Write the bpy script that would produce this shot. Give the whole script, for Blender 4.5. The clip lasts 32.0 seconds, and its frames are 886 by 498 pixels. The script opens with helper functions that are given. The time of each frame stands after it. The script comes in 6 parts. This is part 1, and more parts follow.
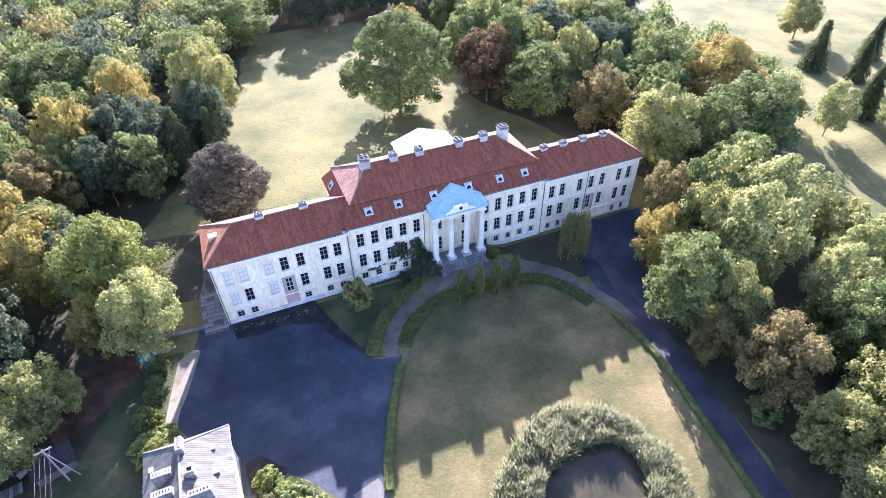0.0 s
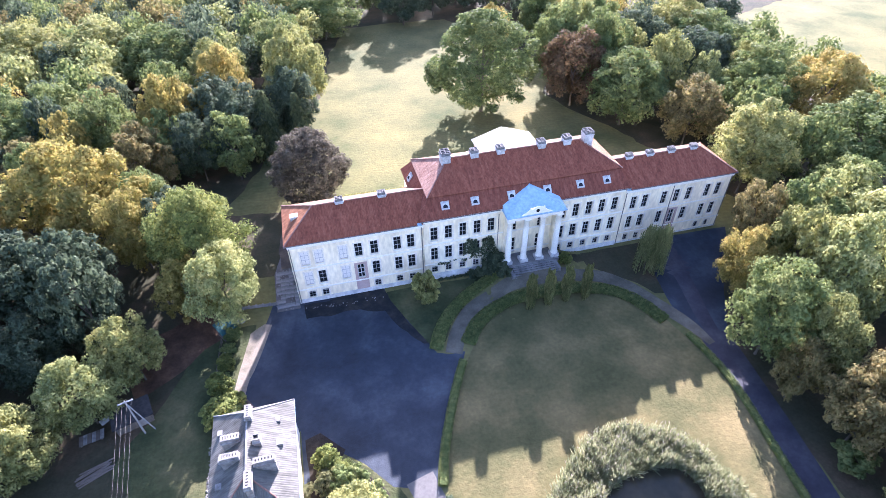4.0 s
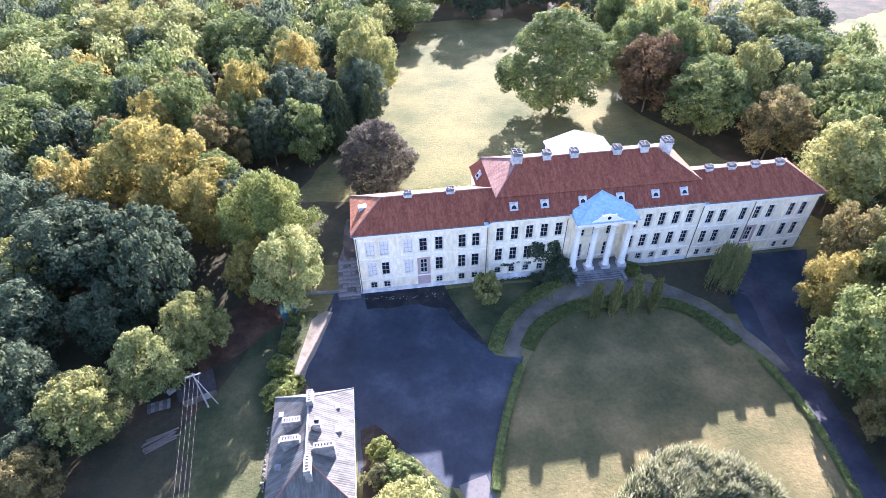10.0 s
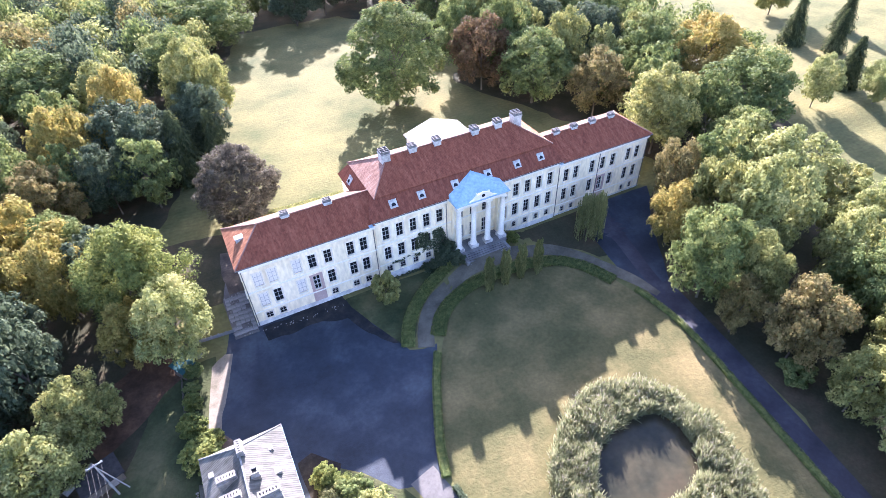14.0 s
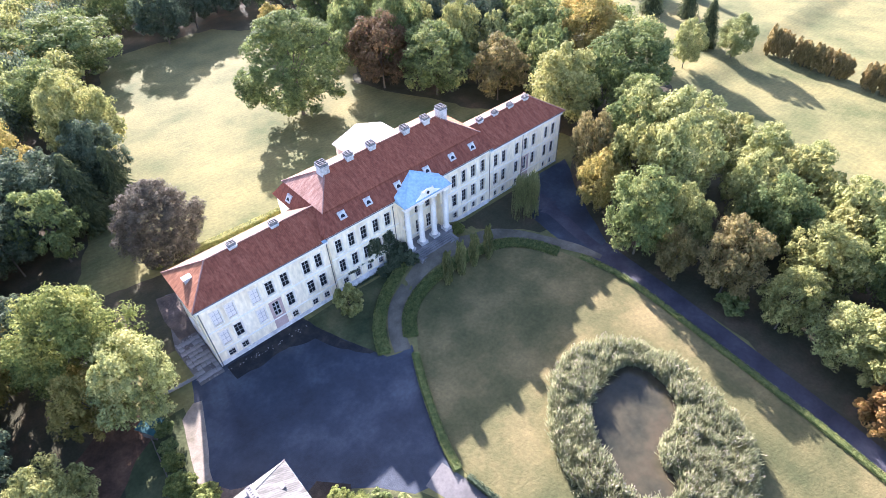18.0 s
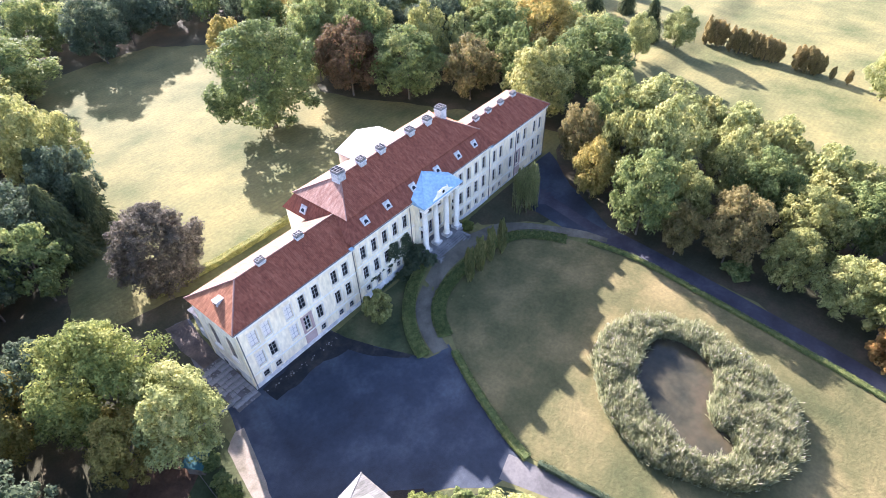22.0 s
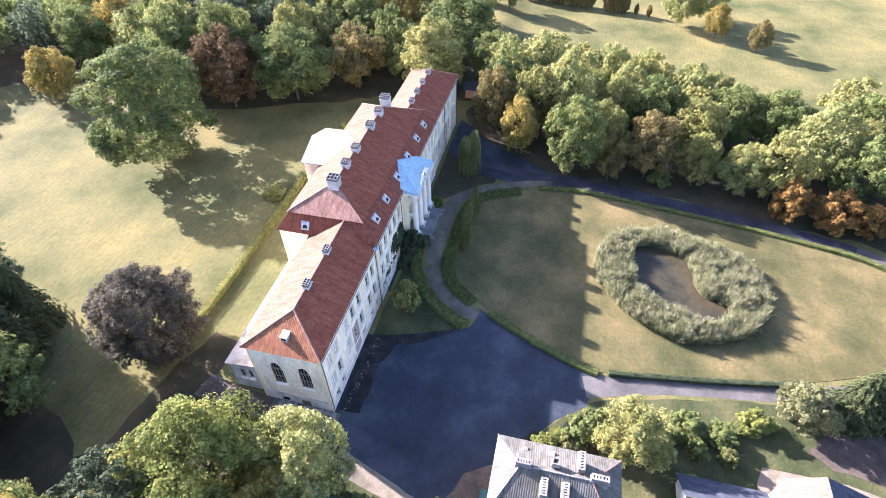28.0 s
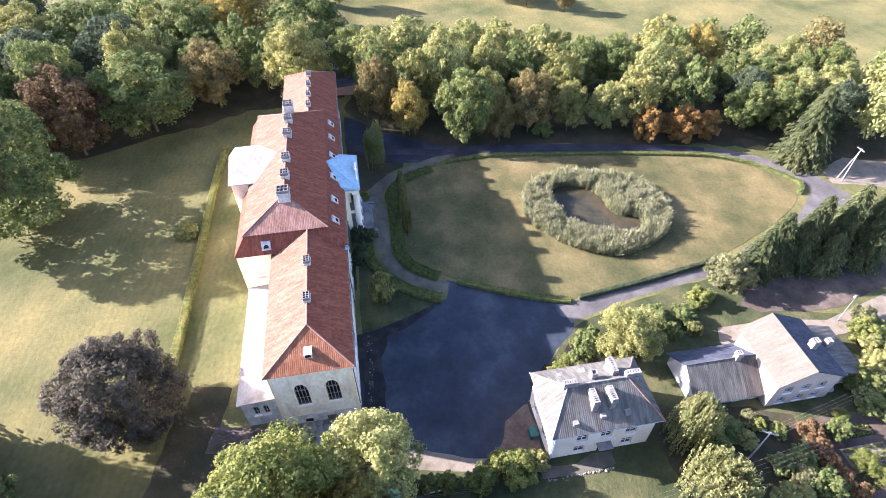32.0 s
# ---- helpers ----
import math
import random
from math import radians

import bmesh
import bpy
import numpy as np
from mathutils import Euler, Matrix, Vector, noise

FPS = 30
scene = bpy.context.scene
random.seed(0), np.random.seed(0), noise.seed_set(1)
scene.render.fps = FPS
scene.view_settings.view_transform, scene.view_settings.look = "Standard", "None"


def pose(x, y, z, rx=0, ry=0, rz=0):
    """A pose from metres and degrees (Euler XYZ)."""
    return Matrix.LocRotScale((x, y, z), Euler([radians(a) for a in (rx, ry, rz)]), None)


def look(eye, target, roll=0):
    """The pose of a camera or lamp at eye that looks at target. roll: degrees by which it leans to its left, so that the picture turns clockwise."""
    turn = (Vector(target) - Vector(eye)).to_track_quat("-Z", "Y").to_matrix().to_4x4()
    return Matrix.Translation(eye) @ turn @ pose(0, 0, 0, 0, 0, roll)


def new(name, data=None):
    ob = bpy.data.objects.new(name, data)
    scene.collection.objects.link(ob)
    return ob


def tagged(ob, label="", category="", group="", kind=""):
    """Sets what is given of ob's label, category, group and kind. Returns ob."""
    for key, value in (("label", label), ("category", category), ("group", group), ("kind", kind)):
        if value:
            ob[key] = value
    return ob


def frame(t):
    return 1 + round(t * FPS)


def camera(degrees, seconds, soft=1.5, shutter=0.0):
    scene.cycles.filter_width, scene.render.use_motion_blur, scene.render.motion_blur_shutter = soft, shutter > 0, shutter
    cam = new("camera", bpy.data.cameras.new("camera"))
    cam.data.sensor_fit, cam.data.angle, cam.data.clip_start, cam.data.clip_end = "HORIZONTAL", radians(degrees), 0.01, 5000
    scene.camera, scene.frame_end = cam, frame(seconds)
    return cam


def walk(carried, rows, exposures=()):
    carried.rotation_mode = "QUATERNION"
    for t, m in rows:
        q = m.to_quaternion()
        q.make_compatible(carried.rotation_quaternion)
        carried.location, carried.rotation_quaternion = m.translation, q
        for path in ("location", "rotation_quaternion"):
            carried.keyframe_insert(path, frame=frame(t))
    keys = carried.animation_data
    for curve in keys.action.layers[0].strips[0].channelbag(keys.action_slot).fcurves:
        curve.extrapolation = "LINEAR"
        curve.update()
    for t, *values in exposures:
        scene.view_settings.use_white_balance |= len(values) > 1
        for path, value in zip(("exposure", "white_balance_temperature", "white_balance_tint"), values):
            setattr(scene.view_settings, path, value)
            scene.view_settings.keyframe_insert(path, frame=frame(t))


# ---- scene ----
EXPOSURE = 2.55
cam = camera(78.7, 32.0, soft=0.65)
PATH = [
    (0, (9.904, -66.757, 63.597), (10.483, -65.339, 62.311), -1.1),
    (0.5, (9.662, -66.735, 63.533), (10.211, -65.303, 62.248), -1.0),
    (1, (9.401, -66.656, 63.44), (9.895, -65.202, 62.158), -1.0),
    (1.5, (8.985, -66.546, 63.376), (9.45, -65.083, 62.095), -0.8),
    (2, (8.564, -66.429, 63.322), (9.003, -64.957, 62.042), -0.8),
    (2.5, (8.427, -66.362, 63.19), (8.839, -64.881, 61.91), -0.7),
    (3, (8.396, -66.32, 63.078), (8.782, -64.834, 61.797), -0.8),
    (3.5, (8.219, -66.216, 62.972), (8.594, -64.726, 61.692), -0.9),
    (5.5, (7.429, -65.517, 62.435), (7.786, -64.021, 61.156), -0.7),
    (6, (7.216, -65.346, 62.412), (7.552, -63.846, 61.132), -0.8),
    (6.5, (6.753, -65.215, 62.383), (7.081, -63.713, 61.103), -0.8),
    (7, (6.171, -65.027, 62.311), (6.496, -63.525, 61.031), -0.8),
    (7.5, (5.643, -64.939, 62.292), (5.962, -63.435, 61.013), -0.8),
    (8, (5.351, -64.872, 62.244), (5.655, -63.363, 60.966), -1.0),
    (8.5, (5.208, -64.88, 62.247), (5.462, -63.363, 60.968), -0.8),
    (9, (5.202, -64.946, 62.289), (5.41, -63.422, 61.01), -0.7),
    (9.5, (5.173, -64.879, 62.256), (5.369, -63.355, 60.977), -0.6),
    (10, (5.151, -64.795, 62.344), (5.358, -63.273, 61.062), -0.6),
    (10.5, (5.162, -64.839, 62.536), (5.417, -63.327, 61.252), -0.8),
    (11, (5.038, -64.992, 62.735), (5.355, -63.493, 61.449), -1.1),
    (11.5, (4.812, -65.007, 62.905), (5.182, -63.523, 61.615), -1.4),
    (12, (4.317, -64.949, 63.03), (4.754, -63.486, 61.738), -1.6),
    (12.5, (3.745, -64.819, 63.167), (4.252, -63.382, 61.871), -1.6),
    (13, (3.121, -64.6, 63.286), (3.692, -63.192, 61.986), -1.9),
    (13.5, (2.671, -64.36, 63.435), (3.284, -62.973, 62.13), -2.2),
    (14, (2.008, -63.954, 63.606), (2.667, -62.593, 62.298), -2.3),
    (14.5, (1.148, -63.552, 63.75), (1.852, -62.216, 62.438), -2.4),
    (16.5, (-1.923, -61.718, 64.56), (-1.109, -60.459, 63.237), -3.2),
    (17, (-2.906, -61.064, 64.715), (-2.058, -59.829, 63.39), -3.4),
    (17.5, (-4.055, -60.15, 64.895), (-3.151, -58.963, 63.563), -3.3),
    (18, (-5.449, -59.1, 65.038), (-4.494, -57.961, 63.701), -3.1),
    (18.5, (-6.915, -57.97, 65.057), (-5.915, -56.869, 63.721), -2.7),
    (19, (-8.396, -56.784, 64.987), (-7.354, -55.72, 63.652), -2.6),
    (19.5, (-9.953, -55.61, 64.886), (-8.88, -54.575, 63.552), -2.1),
    (20, (-11.395, -54.272, 64.76), (-10.296, -53.261, 63.429), -2.0),
    (20.5, (-12.762, -52.966, 64.595), (-11.642, -51.973, 63.268), -1.7),
    (21, (-14.102, -51.779, 64.485), (-12.968, -50.799, 63.161), -1.9),
    (21.5, (-15.35, -50.526, 64.434), (-14.206, -49.555, 63.112), -1.9),
    (22, (-16.494, -49.17, 64.474), (-15.348, -48.204, 63.15), -2.1),
    (22.5, (-17.767, -47.674, 64.564), (-16.612, -46.72, 63.24), -2.1),
    (23, (-19.238, -45.95, 64.729), (-18.066, -45.02, 63.402), -2.2),
    (23.5, (-20.9, -43.899, 64.755), (-19.705, -43.002, 63.426), -1.5),
    (24, (-22.52, -41.715, 64.868), (-21.301, -40.856, 63.536), -1.2),
    (24.5, (-23.897, -39.426, 65.089), (-22.658, -38.613, 63.747), -0.7),
    (26.5, (-29.028, -30.603, 67.374), (-27.699, -30.038, 65.991), -0.6),
    (27, (-30.358, -28.567, 67.556), (-29.002, -28.075, 66.17), -0.9),
    (27.5, (-31.683, -26.481, 67.642), (-30.307, -26.052, 66.255), -1.0),
    (28, (-33.051, -24.392, 67.781), (-31.657, -24.031, 66.392), -1.2),
    (28.5, (-34.14, -22.315, 67.937), (-32.728, -22.047, 66.546), -1.2),
    (29, (-35.26, -20.173, 68.111), (-33.834, -20.008, 66.718), -1.5),
    (29.5, (-36.22, -17.961, 68.227), (-34.789, -17.871, 66.833), -1.5),
    (30, (-36.894, -15.558, 68.209), (-35.462, -15.542, 66.813), -1.6),
    (30.5, (-37.477, -13.045, 68.078), (-36.045, -13.104, 66.684), -1.5),
    (31, (-37.925, -10.345, 67.873), (-36.497, -10.488, 66.479), -1.3),
    (31.5, (-38.175, -7.557, 67.747), (-36.753, -7.758, 66.355), -0.9),
    (32, (-38.337, -4.569, 67.765), (-36.925, -4.807, 66.369), -0.5),
]
walk(cam, [(t, look(eye, target, roll)) for t, eye, target, roll in PATH], exposures=[(0.0, EXPOSURE, 5340, 33), (9.0, EXPOSURE + 0.03, 5330, 33), (14.0, EXPOSURE + 0.1, 5470, 32), (22.0, EXPOSURE, 5640, 29), (28.0, EXPOSURE - 0.17, 5700, 30), (32.0, EXPOSURE - 0.3, 5690, 30)])

# world and sun
SUN_FROM = (16.5, 43.3, 20.7)
world = bpy.data.worlds.new("world")
scene.world = world
world.use_nodes = True
wn = world.node_tree.nodes
sky = wn.new("ShaderNodeTexSky")
sky.sky_type = "NISHITA"
sky.sun_disc = False
sky.sun_elevation = math.atan2(SUN_FROM[2], math.hypot(SUN_FROM[0], SUN_FROM[1]))
sky.sun_rotation = math.atan2(SUN_FROM[0], SUN_FROM[1])
sky.dust_density = 1.5
wn["Background"].inputs["Strength"].default_value = 0.115
world.node_tree.links.new(sky.outputs["Color"], wn["Background"].inputs["Color"])
sun = new("sun", bpy.data.lights.new("sun", "SUN"))
sun.data.energy = 6.0
sun.data.angle = radians(0.55)
sun.data.color = (1.0, 0.92, 0.8)
sun.matrix_world = look(SUN_FROM, (0, 0, 0))


# ---- materials ----
def mat(name, colors, scale=1.0, rough=0.85, bump=0.0, bump_scale=None, fine=None, metal=0.0, spec=0.3, island=0.0,
        per_object=0.0, stretch=(1, 1, 1), translucent=0.0, detail=6.0):
    """A surface whose colour wanders between the given colours at a large and a fine scale."""
    m = bpy.data.materials.new(name)
    m.use_nodes = True
    t = m.node_tree
    n, l = t.nodes, t.links
    b = n["Principled BSDF"]
    b.inputs["Roughness"].default_value = rough
    b.inputs["Metallic"].default_value = metal
    b.inputs["Specular IOR Level"].default_value = spec
    co = n.new("ShaderNodeTexCoord")
    mp = n.new("ShaderNodeMapping")
    mp.inputs["Scale"].default_value = stretch
    l.new(co.outputs["Object"], mp.inputs["Vector"])
    big = n.new("ShaderNodeTexNoise")
    big.inputs["Scale"].default_value = scale
    big.inputs["Detail"].default_value = detail
    big.inputs["Roughness"].default_value = 0.6
    l.new(mp.outputs[0], big.inputs["Vector"])
    ramp = n.new("ShaderNodeValToRGB")
    els = ramp.color_ramp.elements
    k = len(colors)
    while len(els) < k:
        els.new(0.5)
    for i, c in enumerate(colors):
        els[i].position = 0.3 + 0.4 * i / max(1, k - 1)
        els[i].color = (*c, 1)
    l.new(big.outputs["Fac"], ramp.inputs["Fac"])
    out = ramp.outputs["Color"]
    fn = n.new("ShaderNodeTexNoise")
    fn.inputs["Scale"].default_value = fine or scale * 14
    fn.inputs["Detail"].default_value = 4
    l.new(mp.outputs[0], fn.inputs["Vector"])
    hsv = n.new("ShaderNodeHueSaturation")
    mr = n.new("ShaderNodeMapRange")
    mr.inputs["To Min"].default_value, mr.inputs["To Max"].default_value = 0.68, 1.32
    l.new(fn.outputs["Fac"], mr.inputs["Value"])
    l.new(mr.outputs[0], hsv.inputs["Value"])
    l.new(out, hsv.inputs["Color"])
    out = hsv.outputs["Color"]
    for amount, node, socket in ((island, "ShaderNodeNewGeometry", "Random Per Island"), (per_object, "ShaderNodeObjectInfo", "Random")):
        if amount:
            g = n.new(node)
            h = n.new("ShaderNodeHueSaturation")
            r = n.new("ShaderNodeMapRange")
            r.inputs["To Min"].default_value, r.inputs["To Max"].default_value = 1 - amount, 1 + amount
            l.new(g.outputs[socket], r.inputs["Value"])
            l.new(r.outputs[0], h.inputs["Value"])
            r2 = n.new("ShaderNodeMapRange")
            r2.inputs["To Min"].default_value, r2.inputs["To Max"].default_value = 0.5 + 0.05 * amount, 0.5 - 0.05 * amount
            l.new(g.outputs[socket], r2.inputs["Value"])
            l.new(r2.outputs[0], h.inputs["Hue"])
            l.new(out, h.inputs["Color"])
            out = h.outputs["Color"]
    l.new(out, b.inputs["Base Color"])
    if bump:
        bn = n.new("ShaderNodeTexNoise")
        bn.inputs["Scale"].default_value = bump_scale or scale * 20
        bn.inputs["Detail"].default_value = 5
        l.new(mp.outputs[0], bn.inputs["Vector"])
        bp = n.new("ShaderNodeBump")
        bp.inputs["Strength"].default_value = bump
        bp.inputs["Distance"].default_value = 0.1
        l.new(bn.outputs["Fac"], bp.inputs["Height"])
        l.new(bp.outputs[0], b.inputs["Normal"])
    if translucent:
        tr = n.new("ShaderNodeBsdfTranslucent")
        l.new(out, tr.inputs["Color"])
        mx = n.new("ShaderNodeMixShader")
        mx.inputs[0].default_value = translucent
        l.new(b.outputs[0], mx.inputs[1])
        l.new(tr.outputs[0], mx.inputs[2])
        l.new(mx.outputs[0], n["Material Output"].inputs["Surface"])
    return m


def tiles_mat(name, colors, course=0.34, width=0.24, axis_fall="y", rough=0.8, bump=0.3, scatter=0.15):
    """Roof covering with courses across and ribs down the slope, in metres of the object."""
    m = mat(name, colors, scale=0.9, rough=rough, fine=5.0, detail=9.0, spec=0.08, stretch=(2.0, 0.45, 0.45) if axis_fall == "y" else (0.45, 2.0, 0.45))
    n, l = m.node_tree.nodes, m.node_tree.links
    b = n["Principled BSDF"]
    co = n.new("ShaderNodeTexCoord")
    sep = n.new("ShaderNodeSeparateXYZ")
    l.new(co.outputs["Object"], sep.inputs[0])
    run, fall = ("X", "Y") if axis_fall == "y" else ("Y", "X")
    heights = []
    for socket, step in ((run, width), (fall, course)):
        mul = n.new("ShaderNodeMath")
        mul.operation = "MULTIPLY"
        mul.inputs[1].default_value = math.pi / step
        l.new(sep.outputs[socket], mul.inputs[0])
        sn = n.new("ShaderNodeMath")
        sn.operation = "SINE"
        l.new(mul.outputs[0], sn.inputs[0])
        ab = n.new("ShaderNodeMath")
        ab.operation = "ABSOLUTE"
        l.new(sn.outputs[0], ab.inputs[0])
        heights.append(ab)
    add = n.new("ShaderNodeMath")
    add.operation = "MULTIPLY_ADD"
    add.inputs[1].default_value = 0.4
    l.new(heights[1].outputs[0], add.inputs[0])
    l.new(heights[0].outputs[0], add.inputs[2])
    cells = n.new("ShaderNodeCombineXYZ")
    for i, (socket, step) in enumerate(((run, width), (fall, course))):
        div = n.new("ShaderNodeMath")
        div.operation = "DIVIDE"
        div.inputs[1].default_value = step
        l.new(sep.outputs[socket], div.inputs[0])
        low = n.new("ShaderNodeMath")
        low.operation = "FLOOR"
        l.new(div.outputs[0], low.inputs[0])
        l.new(low.outputs[0], cells.inputs[i])
    chance = n.new("ShaderNodeTexWhiteNoise")
    chance.noise_dimensions = "2D"
    l.new(cells.outputs[0], chance.inputs["Vector"])
    reach = n.new("ShaderNodeMapRange")
    reach.inputs["To Min"].default_value, reach.inputs["To Max"].default_value = 1 - scatter, 1 + scatter
    l.new(chance.outputs["Value"], reach.inputs["Value"])
    each = n.new("ShaderNodeHueSaturation")
    l.new(reach.outputs[0], each.inputs["Value"])
    l.new(b.inputs["Base Color"].links[0].from_socket, each.inputs["Color"])
    l.new(each.outputs[0], b.inputs["Base Color"])
    bp = n.new("ShaderNodeBump")
    bp.inputs["Strength"].default_value = bump
    bp.inputs["Distance"].default_value = 0.06
    l.new(add.outputs[0], bp.inputs["Height"])
    l.new(bp.outputs[0], b.inputs["Normal"])
    return m


M = {}
M["grass"] = mat("grass", [(0.06, 0.071, 0.024), (0.122, 0.116, 0.045), (0.186, 0.156, 0.058)], 0.06, 0.95, 1.0, 2.2, fine=1.3, spec=0.1)
M["lawn"] = mat("lawn", [(0.046, 0.052, 0.021), (0.093, 0.085, 0.035), (0.184, 0.143, 0.063)], 0.1, 0.95, 0.9, 3.0, fine=1.8, spec=0.1)
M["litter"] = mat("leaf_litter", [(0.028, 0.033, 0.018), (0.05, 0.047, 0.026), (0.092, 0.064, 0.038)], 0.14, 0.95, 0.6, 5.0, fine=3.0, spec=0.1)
# blue-black base: palace shade and sky tint are mixed into the asphalt colour
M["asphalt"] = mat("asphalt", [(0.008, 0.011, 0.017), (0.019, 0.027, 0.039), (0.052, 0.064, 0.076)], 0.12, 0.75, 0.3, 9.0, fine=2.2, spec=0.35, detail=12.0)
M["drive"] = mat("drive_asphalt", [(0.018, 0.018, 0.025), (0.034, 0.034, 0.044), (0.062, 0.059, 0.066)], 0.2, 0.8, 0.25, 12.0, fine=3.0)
# same asphalt lightened, with the sunlight on lane and drive end in its colour
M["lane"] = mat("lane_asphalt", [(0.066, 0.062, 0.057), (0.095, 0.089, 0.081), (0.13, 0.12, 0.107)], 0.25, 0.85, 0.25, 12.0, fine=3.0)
M["gravel"] = mat("gravel", [(0.07, 0.064, 0.045), (0.104, 0.094, 0.067), (0.14, 0.126, 0.09)], 0.5, 0.95, 0.5, 20.0)
M["sand"] = mat("sandy_verge", [(0.15, 0.125, 0.09), (0.21, 0.176, 0.13), (0.13, 0.112, 0.072)], 0.35, 0.95, 0.4, 10.0)
M["concrete"] = mat("concrete", [(0.1, 0.1, 0.1), (0.18, 0.175, 0.165), (0.25, 0.24, 0.23)], 0.5, 0.9, 0.3, 8.0)
M["plaster"] = mat("plaster", [(0.68, 0.58, 0.40), (0.86, 0.75, 0.53), (0.9, 0.8, 0.59)], 0.35, 0.9, 0.15, 6.0, fine=2.2, stretch=(1, 1, 0.35))
# gable copy of the plaster, whitened to stand in for bounced light
M["pale_plaster"] = mat("pale_gable_plaster", [(0.68, 0.61, 0.48), (0.88, 0.81, 0.66), (0.92, 0.86, 0.73)], 0.45, 0.9, 0.15, 6.0, fine=2.6, stretch=(1, 1, 0.5))
M["plinth"] = mat("plinth_plaster", [(0.36, 0.355, 0.35), (0.58, 0.56, 0.53), (0.74, 0.71, 0.67)], 0.7, 0.9, 0.2, 6.0, fine=2.5)
M["trim"] = mat("trim_plaster", [(0.74, 0.69, 0.58), (0.86, 0.81, 0.7)], 0.8, 0.85, 0.1)
M["white_trim"] = mat("white_window_bands", [(0.68, 0.61, 0.49), (0.82, 0.75, 0.62)], 0.9, 0.85, 0.1, fine=4.0)
M["pink"] = mat("pink_plaster", [(0.42, 0.29, 0.25), (0.52, 0.38, 0.33)], 0.8, 0.9, 0.2)
M["brick"] = mat("brick", [(0.36, 0.2, 0.14), (0.45, 0.27, 0.19)], 1.2, 0.9, 0.3)
M["frame"] = mat("window_frame_paint", [(0.34, 0.33, 0.32), (0.46, 0.45, 0.43)], 2.0, 0.6)
M["blind"] = mat("blind_window", [(0.7, 0.65, 0.58), (0.78, 0.72, 0.65)], 1.0, 0.8)
M["glass"] = mat("dark_glass", [(0.01, 0.011, 0.014), (0.02, 0.022, 0.026)], 0.7, 0.12, spec=0.3)
M["tiles"] = tiles_mat("red_roof_tiles", [(0.158, 0.05, 0.028), (0.2, 0.067, 0.037), (0.25, 0.093, 0.053)])
M["tiles_end"] = tiles_mat("red_roof_tiles_hip", [(0.175, 0.073, 0.037), (0.228, 0.098, 0.051), (0.29, 0.138, 0.076)], axis_fall="x")
M["mansard"] = tiles_mat("mansard_tiles", [(0.142, 0.045, 0.027), (0.185, 0.062, 0.037), (0.232, 0.086, 0.053)])
M["mansard_end"] = tiles_mat("mansard_tiles_end", [(0.142, 0.045, 0.027), (0.185, 0.062, 0.037), (0.232, 0.086, 0.053)], axis_fall="x")
# rear slopes' tiles, paled to hold their sunlight and sheen with the weathering
M["lit_faded"] = tiles_mat("lit_faded_roof_tiles", [(0.116, 0.064, 0.041), (0.152, 0.09, 0.058), (0.192, 0.122, 0.082)])
M["lichen"] = tiles_mat("lichened_hip_tiles", [(0.19, 0.098, 0.07), (0.25, 0.14, 0.102), (0.31, 0.19, 0.145)], axis_fall="x")
M["ridge"] = mat("ridge_tiles", [(0.18, 0.09, 0.065), (0.28, 0.17, 0.13)], 1.5, 0.85)
M["chimney"] = mat("chimney_render", [(0.28, 0.27, 0.25), (0.5, 0.485, 0.45), (0.64, 0.62, 0.58)], 1.2, 0.9, 0.3, fine=5.0)
M["flue"] = mat("sooty_flue_rim", [(0.09, 0.085, 0.08), (0.26, 0.25, 0.235)], 3.0, 0.9)
M["soot"] = mat("soot", [(0.02, 0.02, 0.02), (0.05, 0.045, 0.04)], 2.0, 0.95)
M["zinc"] = mat("zinc_sheet", [(0.24, 0.375, 0.445), (0.325, 0.455, 0.515)], 0.5, 0.75, spec=0.15, fine=2.0)
M["white_sheet"] = mat("white_roof_sheet", [(0.22, 0.217, 0.195), (0.3, 0.293, 0.265)], 0.4, 0.7, fine=2.0)
M["annex_sheet"] = mat("annex_sheet", [(0.2, 0.175, 0.14), (0.31, 0.29, 0.26), (0.38, 0.36, 0.33)], 0.5, 0.75, fine=3.0)
M["tracery"] = mat("stone_tracery", [(0.24, 0.205, 0.18), (0.36, 0.32, 0.285)], 2.0, 0.8)
M["fibre"] = tiles_mat("fibre_cement_sheets", [(0.076, 0.073, 0.061), (0.118, 0.113, 0.096), (0.17, 0.163, 0.139)], course=1.2, width=0.26, bump=0.4, scatter=0.1)
M["fibre_end"] = tiles_mat("fibre_cement_sheets_end", [(0.076, 0.073, 0.061), (0.118, 0.113, 0.096), (0.17, 0.163, 0.139)], course=1.2, width=0.26, axis_fall="x", bump=0.4, scatter=0.1)
M["fibre_brown"] = tiles_mat("brown_fibre_sheets", [(0.065, 0.058, 0.05), (0.095, 0.085, 0.073), (0.135, 0.122, 0.105)], course=1.2, width=0.26, axis_fall="x", bump=0.4, scatter=0.1)
M["slate"] = tiles_mat("dark_sheets", [(0.04, 0.046, 0.06), (0.075, 0.082, 0.1)], course=0.5, width=0.4, scatter=0.15)
M["house_wall"] = mat("house_wall", [(0.7, 0.605, 0.475), (0.83, 0.74, 0.605)], 0.4, 0.9, 0.1)
M["white_wall"] = mat("whitewash", [(0.42, 0.42, 0.4), (0.54, 0.54, 0.52)], 0.5, 0.9, 0.15)
M["rose_wall"] = mat("rose_render", [(0.4, 0.33, 0.27), (0.5, 0.42, 0.35)], 0.5, 0.9, 0.15)
